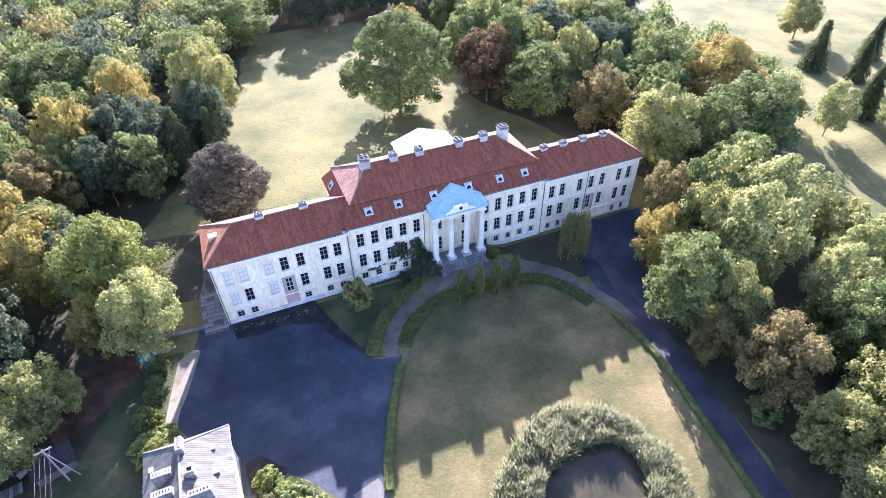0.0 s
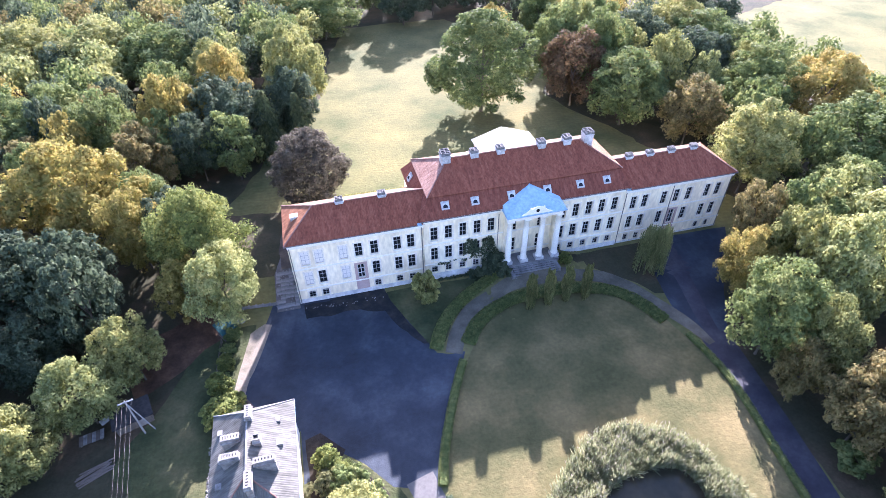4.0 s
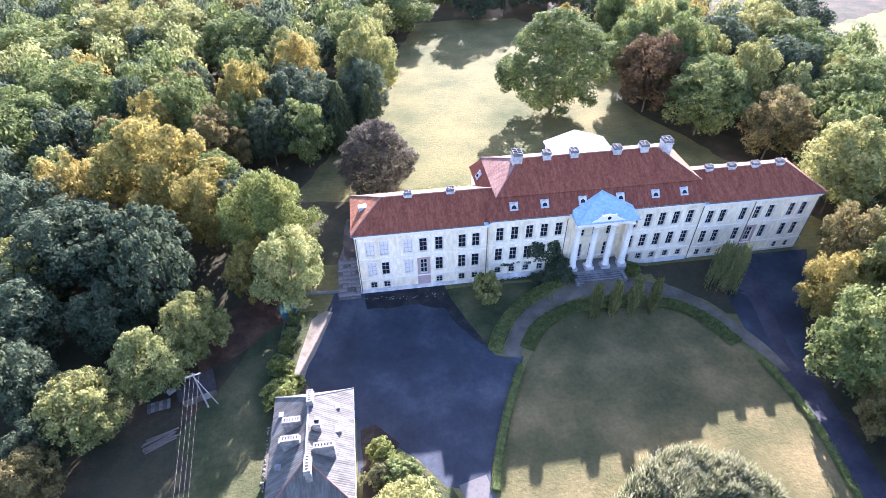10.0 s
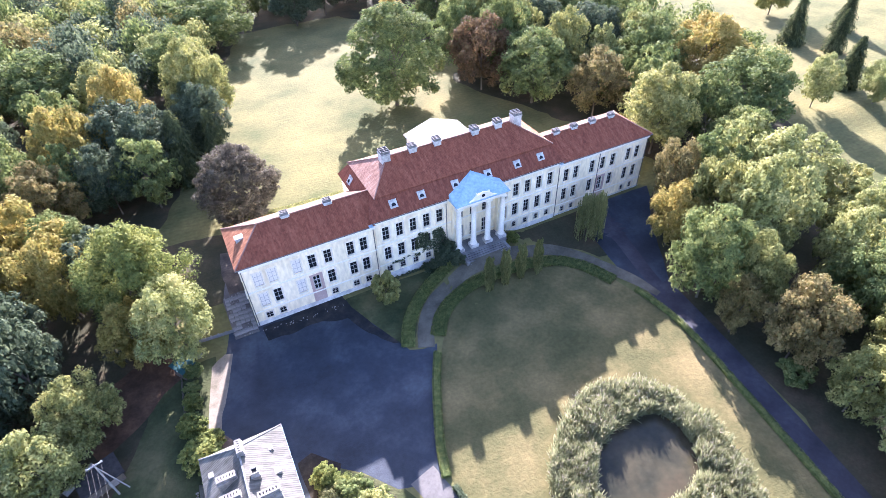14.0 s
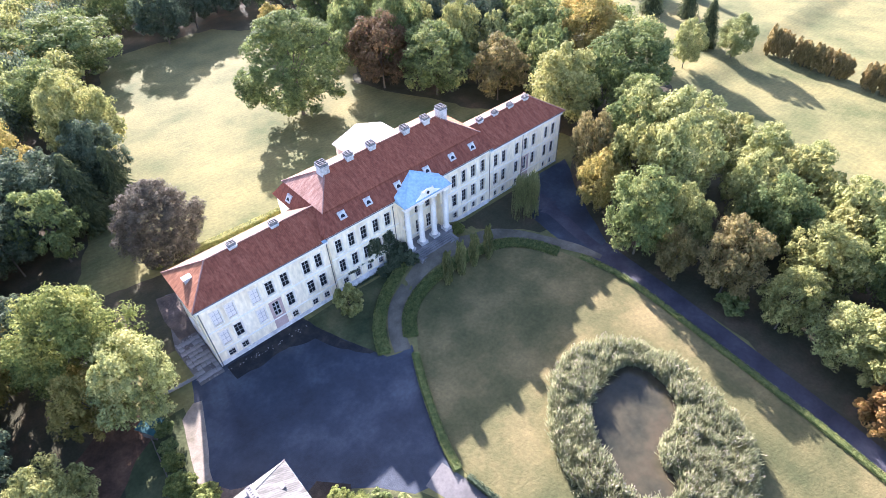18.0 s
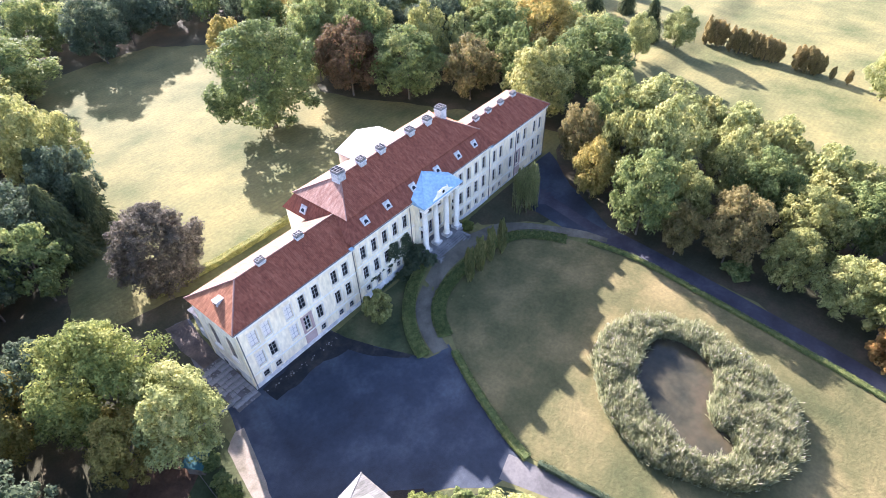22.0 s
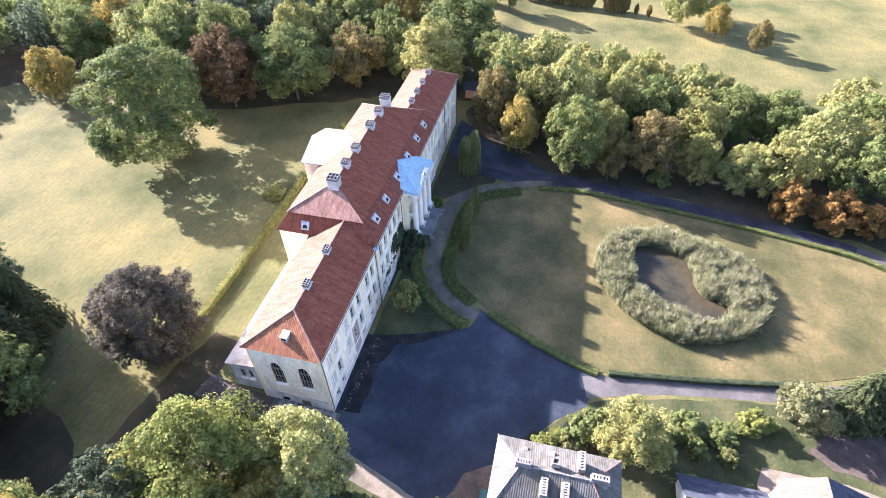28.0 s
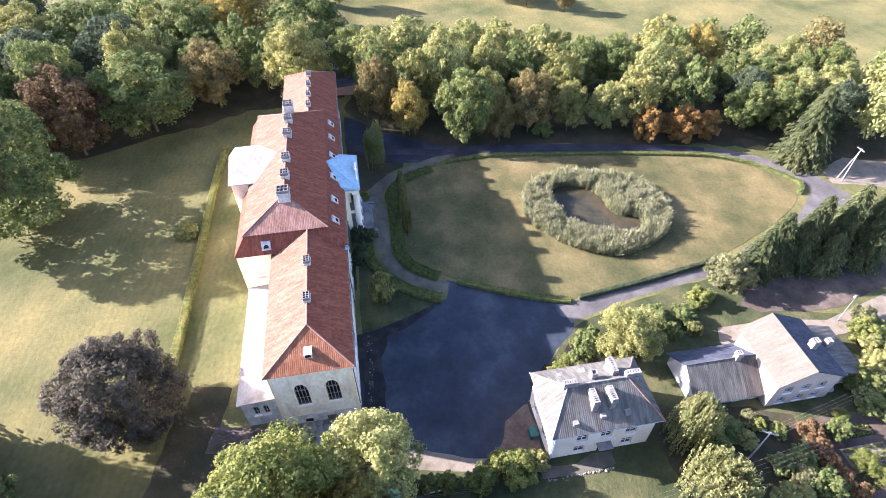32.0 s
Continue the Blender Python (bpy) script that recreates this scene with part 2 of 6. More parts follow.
M["pale_sheet"] = tiles_mat("pale_roof_sheets", [(0.1, 0.091, 0.069), (0.132, 0.121, 0.095)], course=1.5, width=0.7, bump=0.2, scatter=0.05)
M["blue_frame"] = mat("pale_blue_frame_paint", [(0.42, 0.5, 0.56), (0.54, 0.6, 0.65)], 2.0, 0.6)
M["wood"] = mat("weathered_wood", [(0.1, 0.08, 0.06), (0.18, 0.15, 0.12)], 1.0, 0.85, 0.3, stretch=(1, 1, 0.2))
M["bark"] = mat("bark", [(0.07, 0.055, 0.04), (0.14, 0.12, 0.09)], 0.8, 0.95, 0.6, stretch=(1, 1, 0.3))
M["water"] = mat("pond_water", [(0.02, 0.022, 0.015), (0.046, 0.041, 0.024), (0.07, 0.052, 0.03)], 0.14, 0.08, 0.02, 1.5, fine=1.0, spec=0.16)
M["steel"] = mat("galvanised_steel", [(0.4, 0.41, 0.42), (0.52, 0.53, 0.54)], 2.0, 0.4, metal=0.7)
M["pole"] = mat("concrete_pole", [(0.27, 0.26, 0.24), (0.38, 0.365, 0.34)], 2.0, 0.85)
M["wire"] = mat("wire", [(0.15, 0.14, 0.12), (0.2, 0.19, 0.16)], 2.0, 0.6)
M["gutter"] = mat("dull_gutter", [(0.1, 0.095, 0.09), (0.17, 0.16, 0.15)], 2.0, 0.6)
M["old_render"] = mat("old_chimney_render", [(0.12, 0.113, 0.102), (0.21, 0.198, 0.178), (0.3, 0.285, 0.26)], 1.2, 0.9, 0.3, fine=5.0)
# greener yard grass, its colour darkened further for the trees' shade
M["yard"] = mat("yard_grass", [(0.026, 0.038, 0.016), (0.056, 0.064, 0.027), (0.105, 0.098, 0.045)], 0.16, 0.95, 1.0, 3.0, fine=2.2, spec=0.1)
M["dirt"] = mat("trodden_dirt", [(0.05, 0.042, 0.034), (0.09, 0.072, 0.056), (0.14, 0.11, 0.085)], 0.3, 0.95, 0.6, 6.0, fine=2.5, spec=0.1)
M["leaf_fall"] = mat("fallen_leaves", [(0.04, 0.027, 0.018), (0.085, 0.05, 0.03), (0.15, 0.086, 0.048)], 0.3, 0.95, 0.6, 5.0, fine=3.0, spec=0.1)
M["dark_strip"] = mat("dark_strip_asphalt", [(0.011, 0.013, 0.015), (0.021, 0.021, 0.021), (0.04, 0.037, 0.03)], 0.5, 0.9, 0.5, 6.0, fine=2.5, spec=0.2)
M["soil"] = mat("damp_soil", [(0.014, 0.012, 0.011), (0.03, 0.025, 0.02), (0.055, 0.048, 0.034)], 0.35, 0.95, 0.6, 6.0, fine=3.0, spec=0.1)
M["teal"] = mat("teal_plastic", [(0.016, 0.06, 0.06), (0.028, 0.09, 0.088)], 2.0, 0.85)
LEAF = {
    "g": [(0.085, 0.115, 0.038), (0.154, 0.189, 0.06), (0.253, 0.258, 0.088)],
    "o": [(0.14, 0.158, 0.052), (0.256, 0.259, 0.084), (0.397, 0.362, 0.124)],
    "l": [(0.156, 0.185, 0.066), (0.271, 0.288, 0.101), (0.412, 0.384, 0.142)],
    "y": [(0.17, 0.153, 0.041), (0.308, 0.254, 0.068), (0.463, 0.36, 0.104)],
    # dark green; on the wood's trees this tone also carries their shade
    "d": [(0.049, 0.070, 0.039), (0.088, 0.114, 0.062), (0.136, 0.156, 0.082)],
    "b": [(0.116, 0.103, 0.04), (0.194, 0.165, 0.061), (0.284, 0.233, 0.086)],
    "r": [(0.073, 0.052, 0.027), (0.133, 0.091, 0.043), (0.214, 0.136, 0.061)],
    "p": [(0.053, 0.048, 0.033), (0.099, 0.088, 0.059), (0.161, 0.142, 0.097)],
    "n": [(0.158, 0.100, 0.034), (0.284, 0.173, 0.055), (0.399, 0.263, 0.084)],
    "c": [(0.052, 0.069, 0.03), (0.099, 0.118, 0.049), (0.174, 0.181, 0.076)],
    "v": [(0.097, 0.122, 0.033), (0.172, 0.197, 0.051), (0.292, 0.29, 0.078)],
    "w": [(0.132, 0.150, 0.070), (0.216, 0.222, 0.102), (0.312, 0.300, 0.144)],
    "u": [(0.120, 0.076, 0.038), (0.200, 0.126, 0.058), (0.290, 0.195, 0.085)],
    "f": [(0.187, 0.149, 0.057), (0.308, 0.237, 0.088), (0.429, 0.319, 0.127)],
    "t": [(0.1, 0.118, 0.043), (0.172, 0.18, 0.063), (0.252, 0.235, 0.088)],
    "h": [(0.133, 0.154, 0.059), (0.219, 0.231, 0.09), (0.324, 0.313, 0.133)],
    "reed": [(0.171, 0.195, 0.092), (0.307, 0.313, 0.162), (0.489, 0.456, 0.27)],
    "plume": [(0.240, 0.208, 0.152), (0.344, 0.304, 0.232), (0.448, 0.400, 0.320)],
}


def mown(m, pitch, amount, turn):
    """Faint parallel mowing lines laid over a grass material."""
    n, l = m.node_tree.nodes, m.node_tree.links
    b = n["Principled BSDF"]
    co = n.new("ShaderNodeTexCoord")
    mp = n.new("ShaderNodeMapping")
    mp.inputs["Rotation"].default_value = (0, 0, radians(turn))
    l.new(co.outputs["Object"], mp.inputs["Vector"])
    wave = n.new("ShaderNodeTexWave")
    wave.bands_direction = "Y"
    wave.inputs["Scale"].default_value = 2 * math.pi / (20 * pitch)
    wave.inputs["Distortion"].default_value = 9.0
    wave.inputs["Detail"].default_value = 3.0
    wave.inputs["Detail Scale"].default_value = 0.6
    l.new(mp.outputs[0], wave.inputs["Vector"])
    r = n.new("ShaderNodeMapRange")
    r.inputs["To Min"].default_value, r.inputs["To Max"].default_value = 1 - amount, 1 + amount
    l.new(wave.outputs["Fac"], r.inputs["Value"])
    h = n.new("ShaderNodeHueSaturation")
    l.new(r.outputs[0], h.inputs["Value"])
    l.new(b.inputs["Base Color"].links[0].from_socket, h.inputs["Color"])
    l.new(h.outputs[0], b.inputs["Base Color"])


mown(M["grass"], 1.1, 0.035, 4)
for key, colors in LEAF.items():
    M["leaf_" + key] = mat("foliage_" + key, colors, 1.3, 0.8, island=0.3, per_object=0.12, translucent=0.4, spec=0.15, fine=5.0)


# ---- mesh helpers ----
def smooth(a, b, v):
    t = min(1.0, max(0.0, (v - a) / (b - a)))
    return t * t * (3 - 2 * t)


def gz(x, y):
    """Height of the ground: level behind the palace, lower in the forecourt, ramped up to the portico."""
    mound = 2.6 * math.exp(-((x - 39.3) / 7.0) ** 4) * smooth(-14.0, -4.5, y) * (1 - smooth(0.5, 6.0, y))
    return -1.2 + 1.2 * smooth(-9.0, 7.0, y) + mound + 0.5 * smooth(44, 47, x) * smooth(-8, -1, y) * (1 - smooth(0.5, 6.0, y))


def finish(bm, name, material, smooth_shade=False):
    me = bpy.data.meshes.new(name)
    bmesh.ops.recalc_face_normals(bm, faces=bm.faces)
    bm.to_mesh(me)
    bm.free()
    me.materials.append(material)
    if smooth_shade:
        me.polygons.foreach_set("use_smooth", [True] * len(me.polygons))
    return me


def part(name, bm, material, parent=None, label="", smooth_shade=False):
    me = bm if isinstance(bm, bpy.types.Mesh) else finish(bm, name, material, smooth_shade)
    ob = new(name, me)
    if parent is not None:
        ob.parent = parent
    return tagged(ob, label)


def empty(name, at=(0, 0, 0), rz=0.0, label="", category="", group="", kind=""):
    ob = new(name)
    ob.matrix_world = pose(*at, 0, 0, rz)
    return tagged(ob, label, category, group, kind)


def box(bm, x0, x1, y0, y1, z0, z1, bevel=0.0):
    v = [bm.verts.new((x, y, z)) for x in (x0, x1) for y in (y0, y1) for z in (z0, z1)]
    fs = [bm.faces.new([v[i] for i in q]) for q in ((0, 1, 3, 2), (4, 6, 7, 5), (0, 4, 5, 1), (2, 3, 7, 6), (0, 2, 6, 4), (1, 5, 7, 3))]
    if bevel:
        bmesh.ops.bevel(bm, geom=list({e for f in fs for e in f.edges}), offset=bevel, segments=1, affect="EDGES")
    return bm


def prism(bm, pts, depth):
    """A closed slab: the ring of points, and the same ring shifted by depth."""
    d = Vector(depth)
    a = [bm.verts.new(p) for p in pts]
    b = [bm.verts.new(Vector(p) + d) for p in pts]
    bm.faces.new(a)
    bm.faces.new(b[::-1])
    k = len(pts)
    for i in range(k):
        bm.faces.new((a[i], b[i], b[(i + 1) % k], a[(i + 1) % k]))
    return bm


def tube(bm, p, q, r0, r1, sides=8):
    p, q = Vector(p), Vector(q)
    turn = (q - p).to_track_quat("Z", "Y").to_matrix()
    rings = []
    for c, r in ((p, r0), (q, r1)):
        rings.append([bm.verts.new(c + turn @ Vector((r * math.cos(a), r * math.sin(a), 0))) for a in (2 * math.pi * i / sides for i in range(sides))])
    for i in range(sides):
        j = (i + 1) % sides
        bm.faces.new((rings[0][i], rings[0][j], rings[1][j], rings[1][i]))
    bm.faces.new(rings[0][::-1])
    bm.faces.new(rings[1])
    return bm


def spline(pts, steps=8, closed=False):
    """Points along a smooth curve through pts."""
    k, out = len(pts), []
    for i in range(k if closed else k - 1):
        p = [pts[(i + j) % k] if closed else pts[min(k - 1, max(0, i + j))] for j in (-1, 0, 1, 2)]
        for s in range(steps):
            t = s / steps
            out.append(tuple(0.5 * (2 * b + (c - a) * t + (2 * a - 5 * b + 4 * c - d) * t * t + (3 * b - a - 3 * c + d) * t ** 3) for a, b, c, d in zip(*p)))
    if not closed:
        out.append(tuple(pts[-1]))
    return out


def ragged(outline, step, amount):
    """The outline with its sides broken into uneven steps."""
    out = []
    for (x, y), (u, v) in zip(outline, outline[1:] + outline[:1]):
        k = max(1, int(math.dist((x, y), (u, v)) / step))
        for i in range(k):
            a, b = x + (u - x) * i / k, y + (v - y) * i / k
            p = Vector((a, b, 3.0)) * 0.31
            q = Vector((a, b, 7.0)) * 0.09
            out.append((a + amount * (noise.noise(p) + noise.noise(q)), b + amount * (noise.noise(p + Vector((40, 0, 0))) + noise.noise(q + Vector((0, 40, 0))))))
    return out


def sheet(name, outline, lift, material, kind="structure", label="", category="", thick=0.0, rag=0.0):
    """A patch of ground that follows the slope, lift metres above it."""
    if rag:
        outline = ragged(outline, 1.2 if rag < 1 else 2.5, rag)
    bm = bmesh.new()
    bm.faces.new([bm.verts.new((x, y, 0)) for x, y in outline])
    ys = [p[1] for p in outline]
    for k in range(-15, 8):
        if min(ys) < k < max(ys):
            bmesh.ops.bisect_plane(bm, geom=bm.verts[:] + bm.edges[:] + bm.faces[:], plane_co=(0, k, 0), plane_no=(0, 1, 0))
    if max(ys) > -14 and min(ys) < 7:
        xs = [p[0] for p in outline]
        for k in range(26, 60, 2):
            if min(xs) < k < max(xs):
                bmesh.ops.bisect_plane(bm, geom=bm.verts[:] + bm.edges[:] + bm.faces[:], plane_co=(k, 0, 0), plane_no=(1, 0, 0))
    bmesh.ops.triangulate(bm, faces=bm.faces)
    for v in bm.verts:
        v.co.z = gz(v.co.x, v.co.y) + lift
    bmesh.ops.recalc_face_normals(bm, faces=bm.faces)
    if sum(f.normal.z for f in bm.faces) < 0:
        bmesh.ops.reverse_faces(bm, faces=bm.faces)
    if thick:
        ring = [e for e in bm.edges if e.is_boundary]
        low = bmesh.ops.extrude_edge_only(bm, edges=ring)["geom"]
        for v in low:
            if isinstance(v, bmesh.types.BMVert):
                v.co.z -= thick
    me = bpy.data.meshes.new(name)
    bm.to_mesh(me)
    bm.free()
    me.materials.append(material)
    return tagged(new(name, me), label, category, "", kind)


def ribbon(name, line, widths, lift, material, label="", category=""):
    """A road or path along a line, with a width at every point."""
    pts = spline([(*p, w) for p, w in zip(line, widths)], 8)
    bm = bmesh.new()
    rows = []
    for i, (x, y, w) in enumerate(pts):
        a, b = pts[max(0, i - 1)], pts[min(len(pts) - 1, i + 1)]
        n = Vector((-(b[1] - a[1]), b[0] - a[0])).normalized() * w / 2
        rows.append([bm.verts.new((x + s * n.x, y + s * n.y, gz(x + s * n.x, y + s * n.y) + lift + (0.03 if s == 0 else 0))) for s in (-1, 0, 1)])
    for r, q in zip(rows, rows[1:]):
        for i in (0, 1):
            bm.faces.new((r[i], q[i], q[i + 1], r[i + 1]))
    bmesh.ops.recalc_face_normals(bm, faces=bm.faces)
    if sum(f.normal.z for f in bm.faces) < 0:
        bmesh.ops.reverse_faces(bm, faces=bm.faces)
    me = bpy.data.meshes.new(name)
    bm.to_mesh(me)
    bm.free()
    me.materials.append(material)
    return tagged(new(name, me), label, category, "", "structure")


def np_mesh(name, verts, faces, material):
    """A mesh from arrays; faces may be lists of three or four corners."""
    me = bpy.data.meshes.new(name)
    me.from_pydata(verts.tolist() if hasattr(verts, "tolist") else verts, [], faces.tolist() if hasattr(faces, "tolist") else faces)
    me.materials.append(material)
    return me


def quad_mesh(name, quads, materials, index):
    """A large mesh of loose four-cornered faces, each with its material."""
    n = len(quads) // 4
    me = bpy.data.meshes.new(name)
    me.vertices.add(4 * n)
    me.vertices.foreach_set("co", quads.astype(np.float32).ravel())
    me.loops.add(4 * n)
    me.loops.foreach_set("vertex_index", np.arange(4 * n, dtype=np.int32))
    me.polygons.add(n)
    me.polygons.foreach_set("loop_start", np.arange(0, 4 * n, 4, dtype=np.int32))
    for m in materials:
        me.materials.append(m)
    me.polygons.foreach_set("material_index", index.astype(np.int32))
    me.update()
    return me


# ---- ground ----
bm = bmesh.new()
xs = [-3200, -1200, -500, -250] + list(range(-150, 20, 20)) + list(range(26, 60, 2)) + list(range(70, 251, 20)) + [320, 500, 1200, 3200]
ys = [-3200, -1200, -500, -250, -150, -110, -80, -60, -40, -25, -18, -15] + list(range(-13, 8)) + [15, 25, 40, 60, 80, 110, 150, 250, 500, 1200, 3200]
grid = [[bm.verts.new((x, y, gz(x, y) + (0.9 * noise.noise(Vector((x, y, 0)) * 0.004) * smooth(150, 500, math.hypot(x - 40, y))))) for x in xs] for y in ys]
for j in range(len(ys) - 1):
    for i in range(len(xs) - 1):
        bm.faces.new((grid[j][i], grid[j][i + 1], grid[j + 1][i + 1], grid[j + 1][i]))
tagged(part("ground", bm, M["grass"]), "dry autumn meadow grass, yellow-green and mown", "ground", "", "structure")
LAWN = spline([(53.4, -10.6), (44, -8.2), (36, -8.6), (29, -11), (24.2, -16.5), (20.5, -22.5), (17.0, -30.0), (15.8, -35.5), (18, -50), (20.8, -64.4), (25, -75.5), (31, -86.5), (37.2, -91.5), (43, -89), (50.9, -79.1), (54.3, -62), (56.5, -45), (58.4, -31), (57.0, -20.5)], 6, True)
sheet("front_lawn", LAWN, 0.05, M["lawn"], label="mown oval front lawn in the palace's shade", category="lawn", thick=0.12)
sheet("court", [(0.4, 1.2), (14.2, 1.2), (14.4, -2.4), (17.0, -8.0), (19.6, -14.8), (21.5, -15.6), (23.8, -15.6), (21.6, -19.8), (19.0, -25.2), (16.6, -30.6), (14.6, -35.2), (9.5, -33.5), (6.5, -29.6), (3.9, -27.4), (1.2, -29.6), (-1.0, -30.4), (-1.0, -22.9), (-10.6, -22.9), (-10.2, -17.2), (-8.3, -11.8), (-6.9, -6.8), (-4.6, -0.7), (-4, 1.2)], 0.012, M["asphalt"], label="worn asphalt forecourt beside the palace, coloured blue-black for its shade", category="forecourt")
sheet("yard_grass", [(-70, -36), (-44, -31), (-34, -10), (-20, -2.5), (-6.5, -2.0), (-9.6, -12.6), (-10.6, -18.0), (-10.6, -22.9), (-1.0, -30.4), (1.2, -29.6), (4.0, -27.4), (9.6, -33.6), (11.4, -36.5), (13.6, -45), (15.4, -55), (16.4, -63), (8.0, -67), (4.6, -78), (-12, -86), (-70, -88)], 0.008, M["yard"], label="rough green garden grass round the houses, darkened for tree shade", category="grass", rag=0.4)
sheet("court_dirt", [(-10.3, -15.0), (-8.9, -14.6), (-7.2, -17.6), (-3.6, -19.0), (-1.5, -22.2), (-1.2, -22.9), (-10.4, -22.9)], 0.022, M["dirt"], label="trodden brown dirt at the asphalt's edge", category="dirt", rag=0.5)
sheet("sandy_verge", [(-4.4, -2.6), (-5.4, -2.2), (-7.8, -3.9), (-9.0, -8.8), (-9.8, -13.4), (-10.2, -17.0), (-8.7, -17.6), (-7.7, -12.6), (-6.2, -8.2)], 0.02, M["sand"], label="strip of bare pale sand beside the asphalt", category="verge", rag=0.35)
ribbon("lane", [(12.8, -33.2), (15.4, -44), (17.2, -55), (18.6, -64), (21.5, -76), (27, -87), (33.5, -95)], [3.6, 2.9, 3.0, 3.0, 3.2, 3.6, 4.5], 0.016, M["lane"], "asphalt lane along the lawn, pale grey for the sun on it", "lane")
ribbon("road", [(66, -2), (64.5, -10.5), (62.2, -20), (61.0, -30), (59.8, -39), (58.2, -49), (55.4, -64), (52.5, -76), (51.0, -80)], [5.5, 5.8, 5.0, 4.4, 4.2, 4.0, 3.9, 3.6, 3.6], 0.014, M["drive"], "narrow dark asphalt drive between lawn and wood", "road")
# the drive goes on here in a paler colour, painted for sunlight
ribbon("road_end", [(51.4, -79), (48.2, -86), (42.0, -93.5), (35, -96.5), (20, -101)], [3.6, 3.6, 4.0, 5.0, 5.0], 0.02, M["lane"], "end of the drive, painted paler for the sun on it", "road")
sheet("junction_yard", [(36.0, -99.0), (40.5, -100.0), (44.0, -107.5), (41.0, -116.0), (33.0, -111.0)], 0.022, M["sand"], label="pale bare yard beside the junction", category="yard", rag=0.5)
ribbon("gravel_path", [(22.0, -15.6), (23.9, -11.6), (27.2, -7.8), (31.8, -5.8), (36.8, -5.6), (42.4, -5.7), (49.4, -5.6), (53.8, -8.6), (56.8, -14.2), (59.2, -19.4), (60.4, -24.0)], [2.6, 2.6, 2.7, 2.8, 2.8, 2.8, 2.6, 2.6, 2.6, 2.2, 1.2], 0.07, M["gravel"], "curved grey gravel path before the portico", "path")
sheet("drive_apron", [(58.6, -18.6), (59.2, -13.6), (60.4, -7.8), (63.4, -4.0), (65.8, -0.4), (79.6, -0.4), (78.0, -3.2), (72.2, -9.6), (68.2, -16.2), (64.6, -22.0), (60.2, -22.6)], 0.03, M["asphalt"], label="asphalt spread before the wing's end, coloured dark for its shade", category="apron", rag=0.3)
POND_C = (37.8, -48.6)
WATER = spline([(38.5, -39.4), (44.0, -40.4), (45.2, -45.0), (42.8, -49.2), (38.0, -50.4), (34.8, -51.2), (33.6, -54.6), (30.6, -55.2), (27.9, -51.8), (29.4, -46.0), (33.0, -41.4)], 6, True)
sheet("pond_water", WATER, 0.075, M["water"], label="still brown-green pond water", category="pond")

# ---- palace ----
X0, X1, WD = 0.4, 77.6, 10.2          # wings: ends and depth
MX0, MX1, MY0, MY1 = 21.4, 56.6, 0.2, 15.9   # main block
EAVE, EAVE_M, RISE, BASE = 11.75, 12.4, 0.7, -1.6   # the main block stands 0.7 m taller
palace = empty("palace", (0, 0, 0), label="long cream plastered palace with red tiled roofs and white portico", category="palace")


def wall(bm, p, q, z0, z1, thick, holes):
    """A wall from p to q seen from outside with its right hand at q; holes are (along0, along1, z0, z1)."""
    p, q = Vector((*p, 0)), Vector((*q, 0))
    u = (q - p).normalized()
    inward = Vector((-u.y, u.x, 0)) * thick
    us = sorted({0.0, (q - p).length, *(h[0] for h in holes), *(h[1] for h in holes)})
    vs = sorted({z0, z1, *(h[2] for h in holes), *(h[3] for h in holes)})
    inside = lambda a, b: any(h[0] < a < h[1] and h[2] < b < h[3] for h in holes)
    for back in (0, 1):
        verts = [[bm.verts.new(p + u * a + Vector((0, 0, b)) + inward * back) for b in vs] for a in us]
        for i in range(len(us) - 1):
            for j in range(len(vs) - 1):
                if not inside((us[i] + us[i + 1]) / 2, (vs[j] + vs[j + 1]) / 2):
                    f = (verts[i][j], verts[i + 1][j], verts[i + 1][j + 1], verts[i][j + 1])
                    bm.faces.new(f if not back else f[::-1])
    for a0, a1, b0, b1 in holes + [(0.0, (q - p).length, z0, z1)]:
        ring = [(a0, b0), (a1, b0), (a1, b1), (a0, b1)]
        for k in range(4):
            (a, b), (c, d) = ring[k], ring[(k + 1) % 4]
            pts = [p + u * a + Vector((0, 0, b)), p + u * c + Vector((0, 0, d)), p + u * c + Vector((0, 0, d)) + inward, p + u * a + Vector((0, 0, b)) + inward]
            bm.faces.new([bm.verts.new(v) for v in pts])
    return bm


def window_meshes(w, h, cols, rows, bar=0.05, edge=0.055):
    """Frame with bars and sill, and its pane; foot at the origin, outside towards -y."""
    holes = [(edge + (w - edge) * i / cols, (w - edge) * (i + 1) / cols, edge + (h - edge) * j / rows, (h - edge) * (j + 1) / rows) for i in range(cols) for j in range(rows)]
    bm = wall(bmesh.new(), (-w / 2, 0.03), (w / 2, 0.03), 0.0, h, 0.09, holes)
    bmesh.ops.remove_doubles(bm, verts=bm.verts, dist=0.0005)
    frame_me = finish(bm, "window_frame", M["frame"])
    bm = bmesh.new()
    box(bm, -w / 2 + 0.02, w / 2 - 0.02, 0.07, 0.085, 0.02, h - 0.02)
    pane_me = finish(bm, "pane", M["glass"])
    bm = bmesh.new()
    box(bm, -w / 2 - 0.1, w / 2 + 0.1, -0.3, 0.02, -0.1, -0.01)
    sill_me = finish(bm, "sill", M["trim"])
    return frame_me, pane_me, sill_me


WIN = window_meshes(1.2, 2.7, 2, 3)
LOW = window_meshes(1.05, 1.5, 2, 3)
BLIND = window_meshes(1.2, 2.7, 2, 3, 0.03)
blind_pane = BLIND[1].copy()
blind_pane.materials[0] = M["blind"]
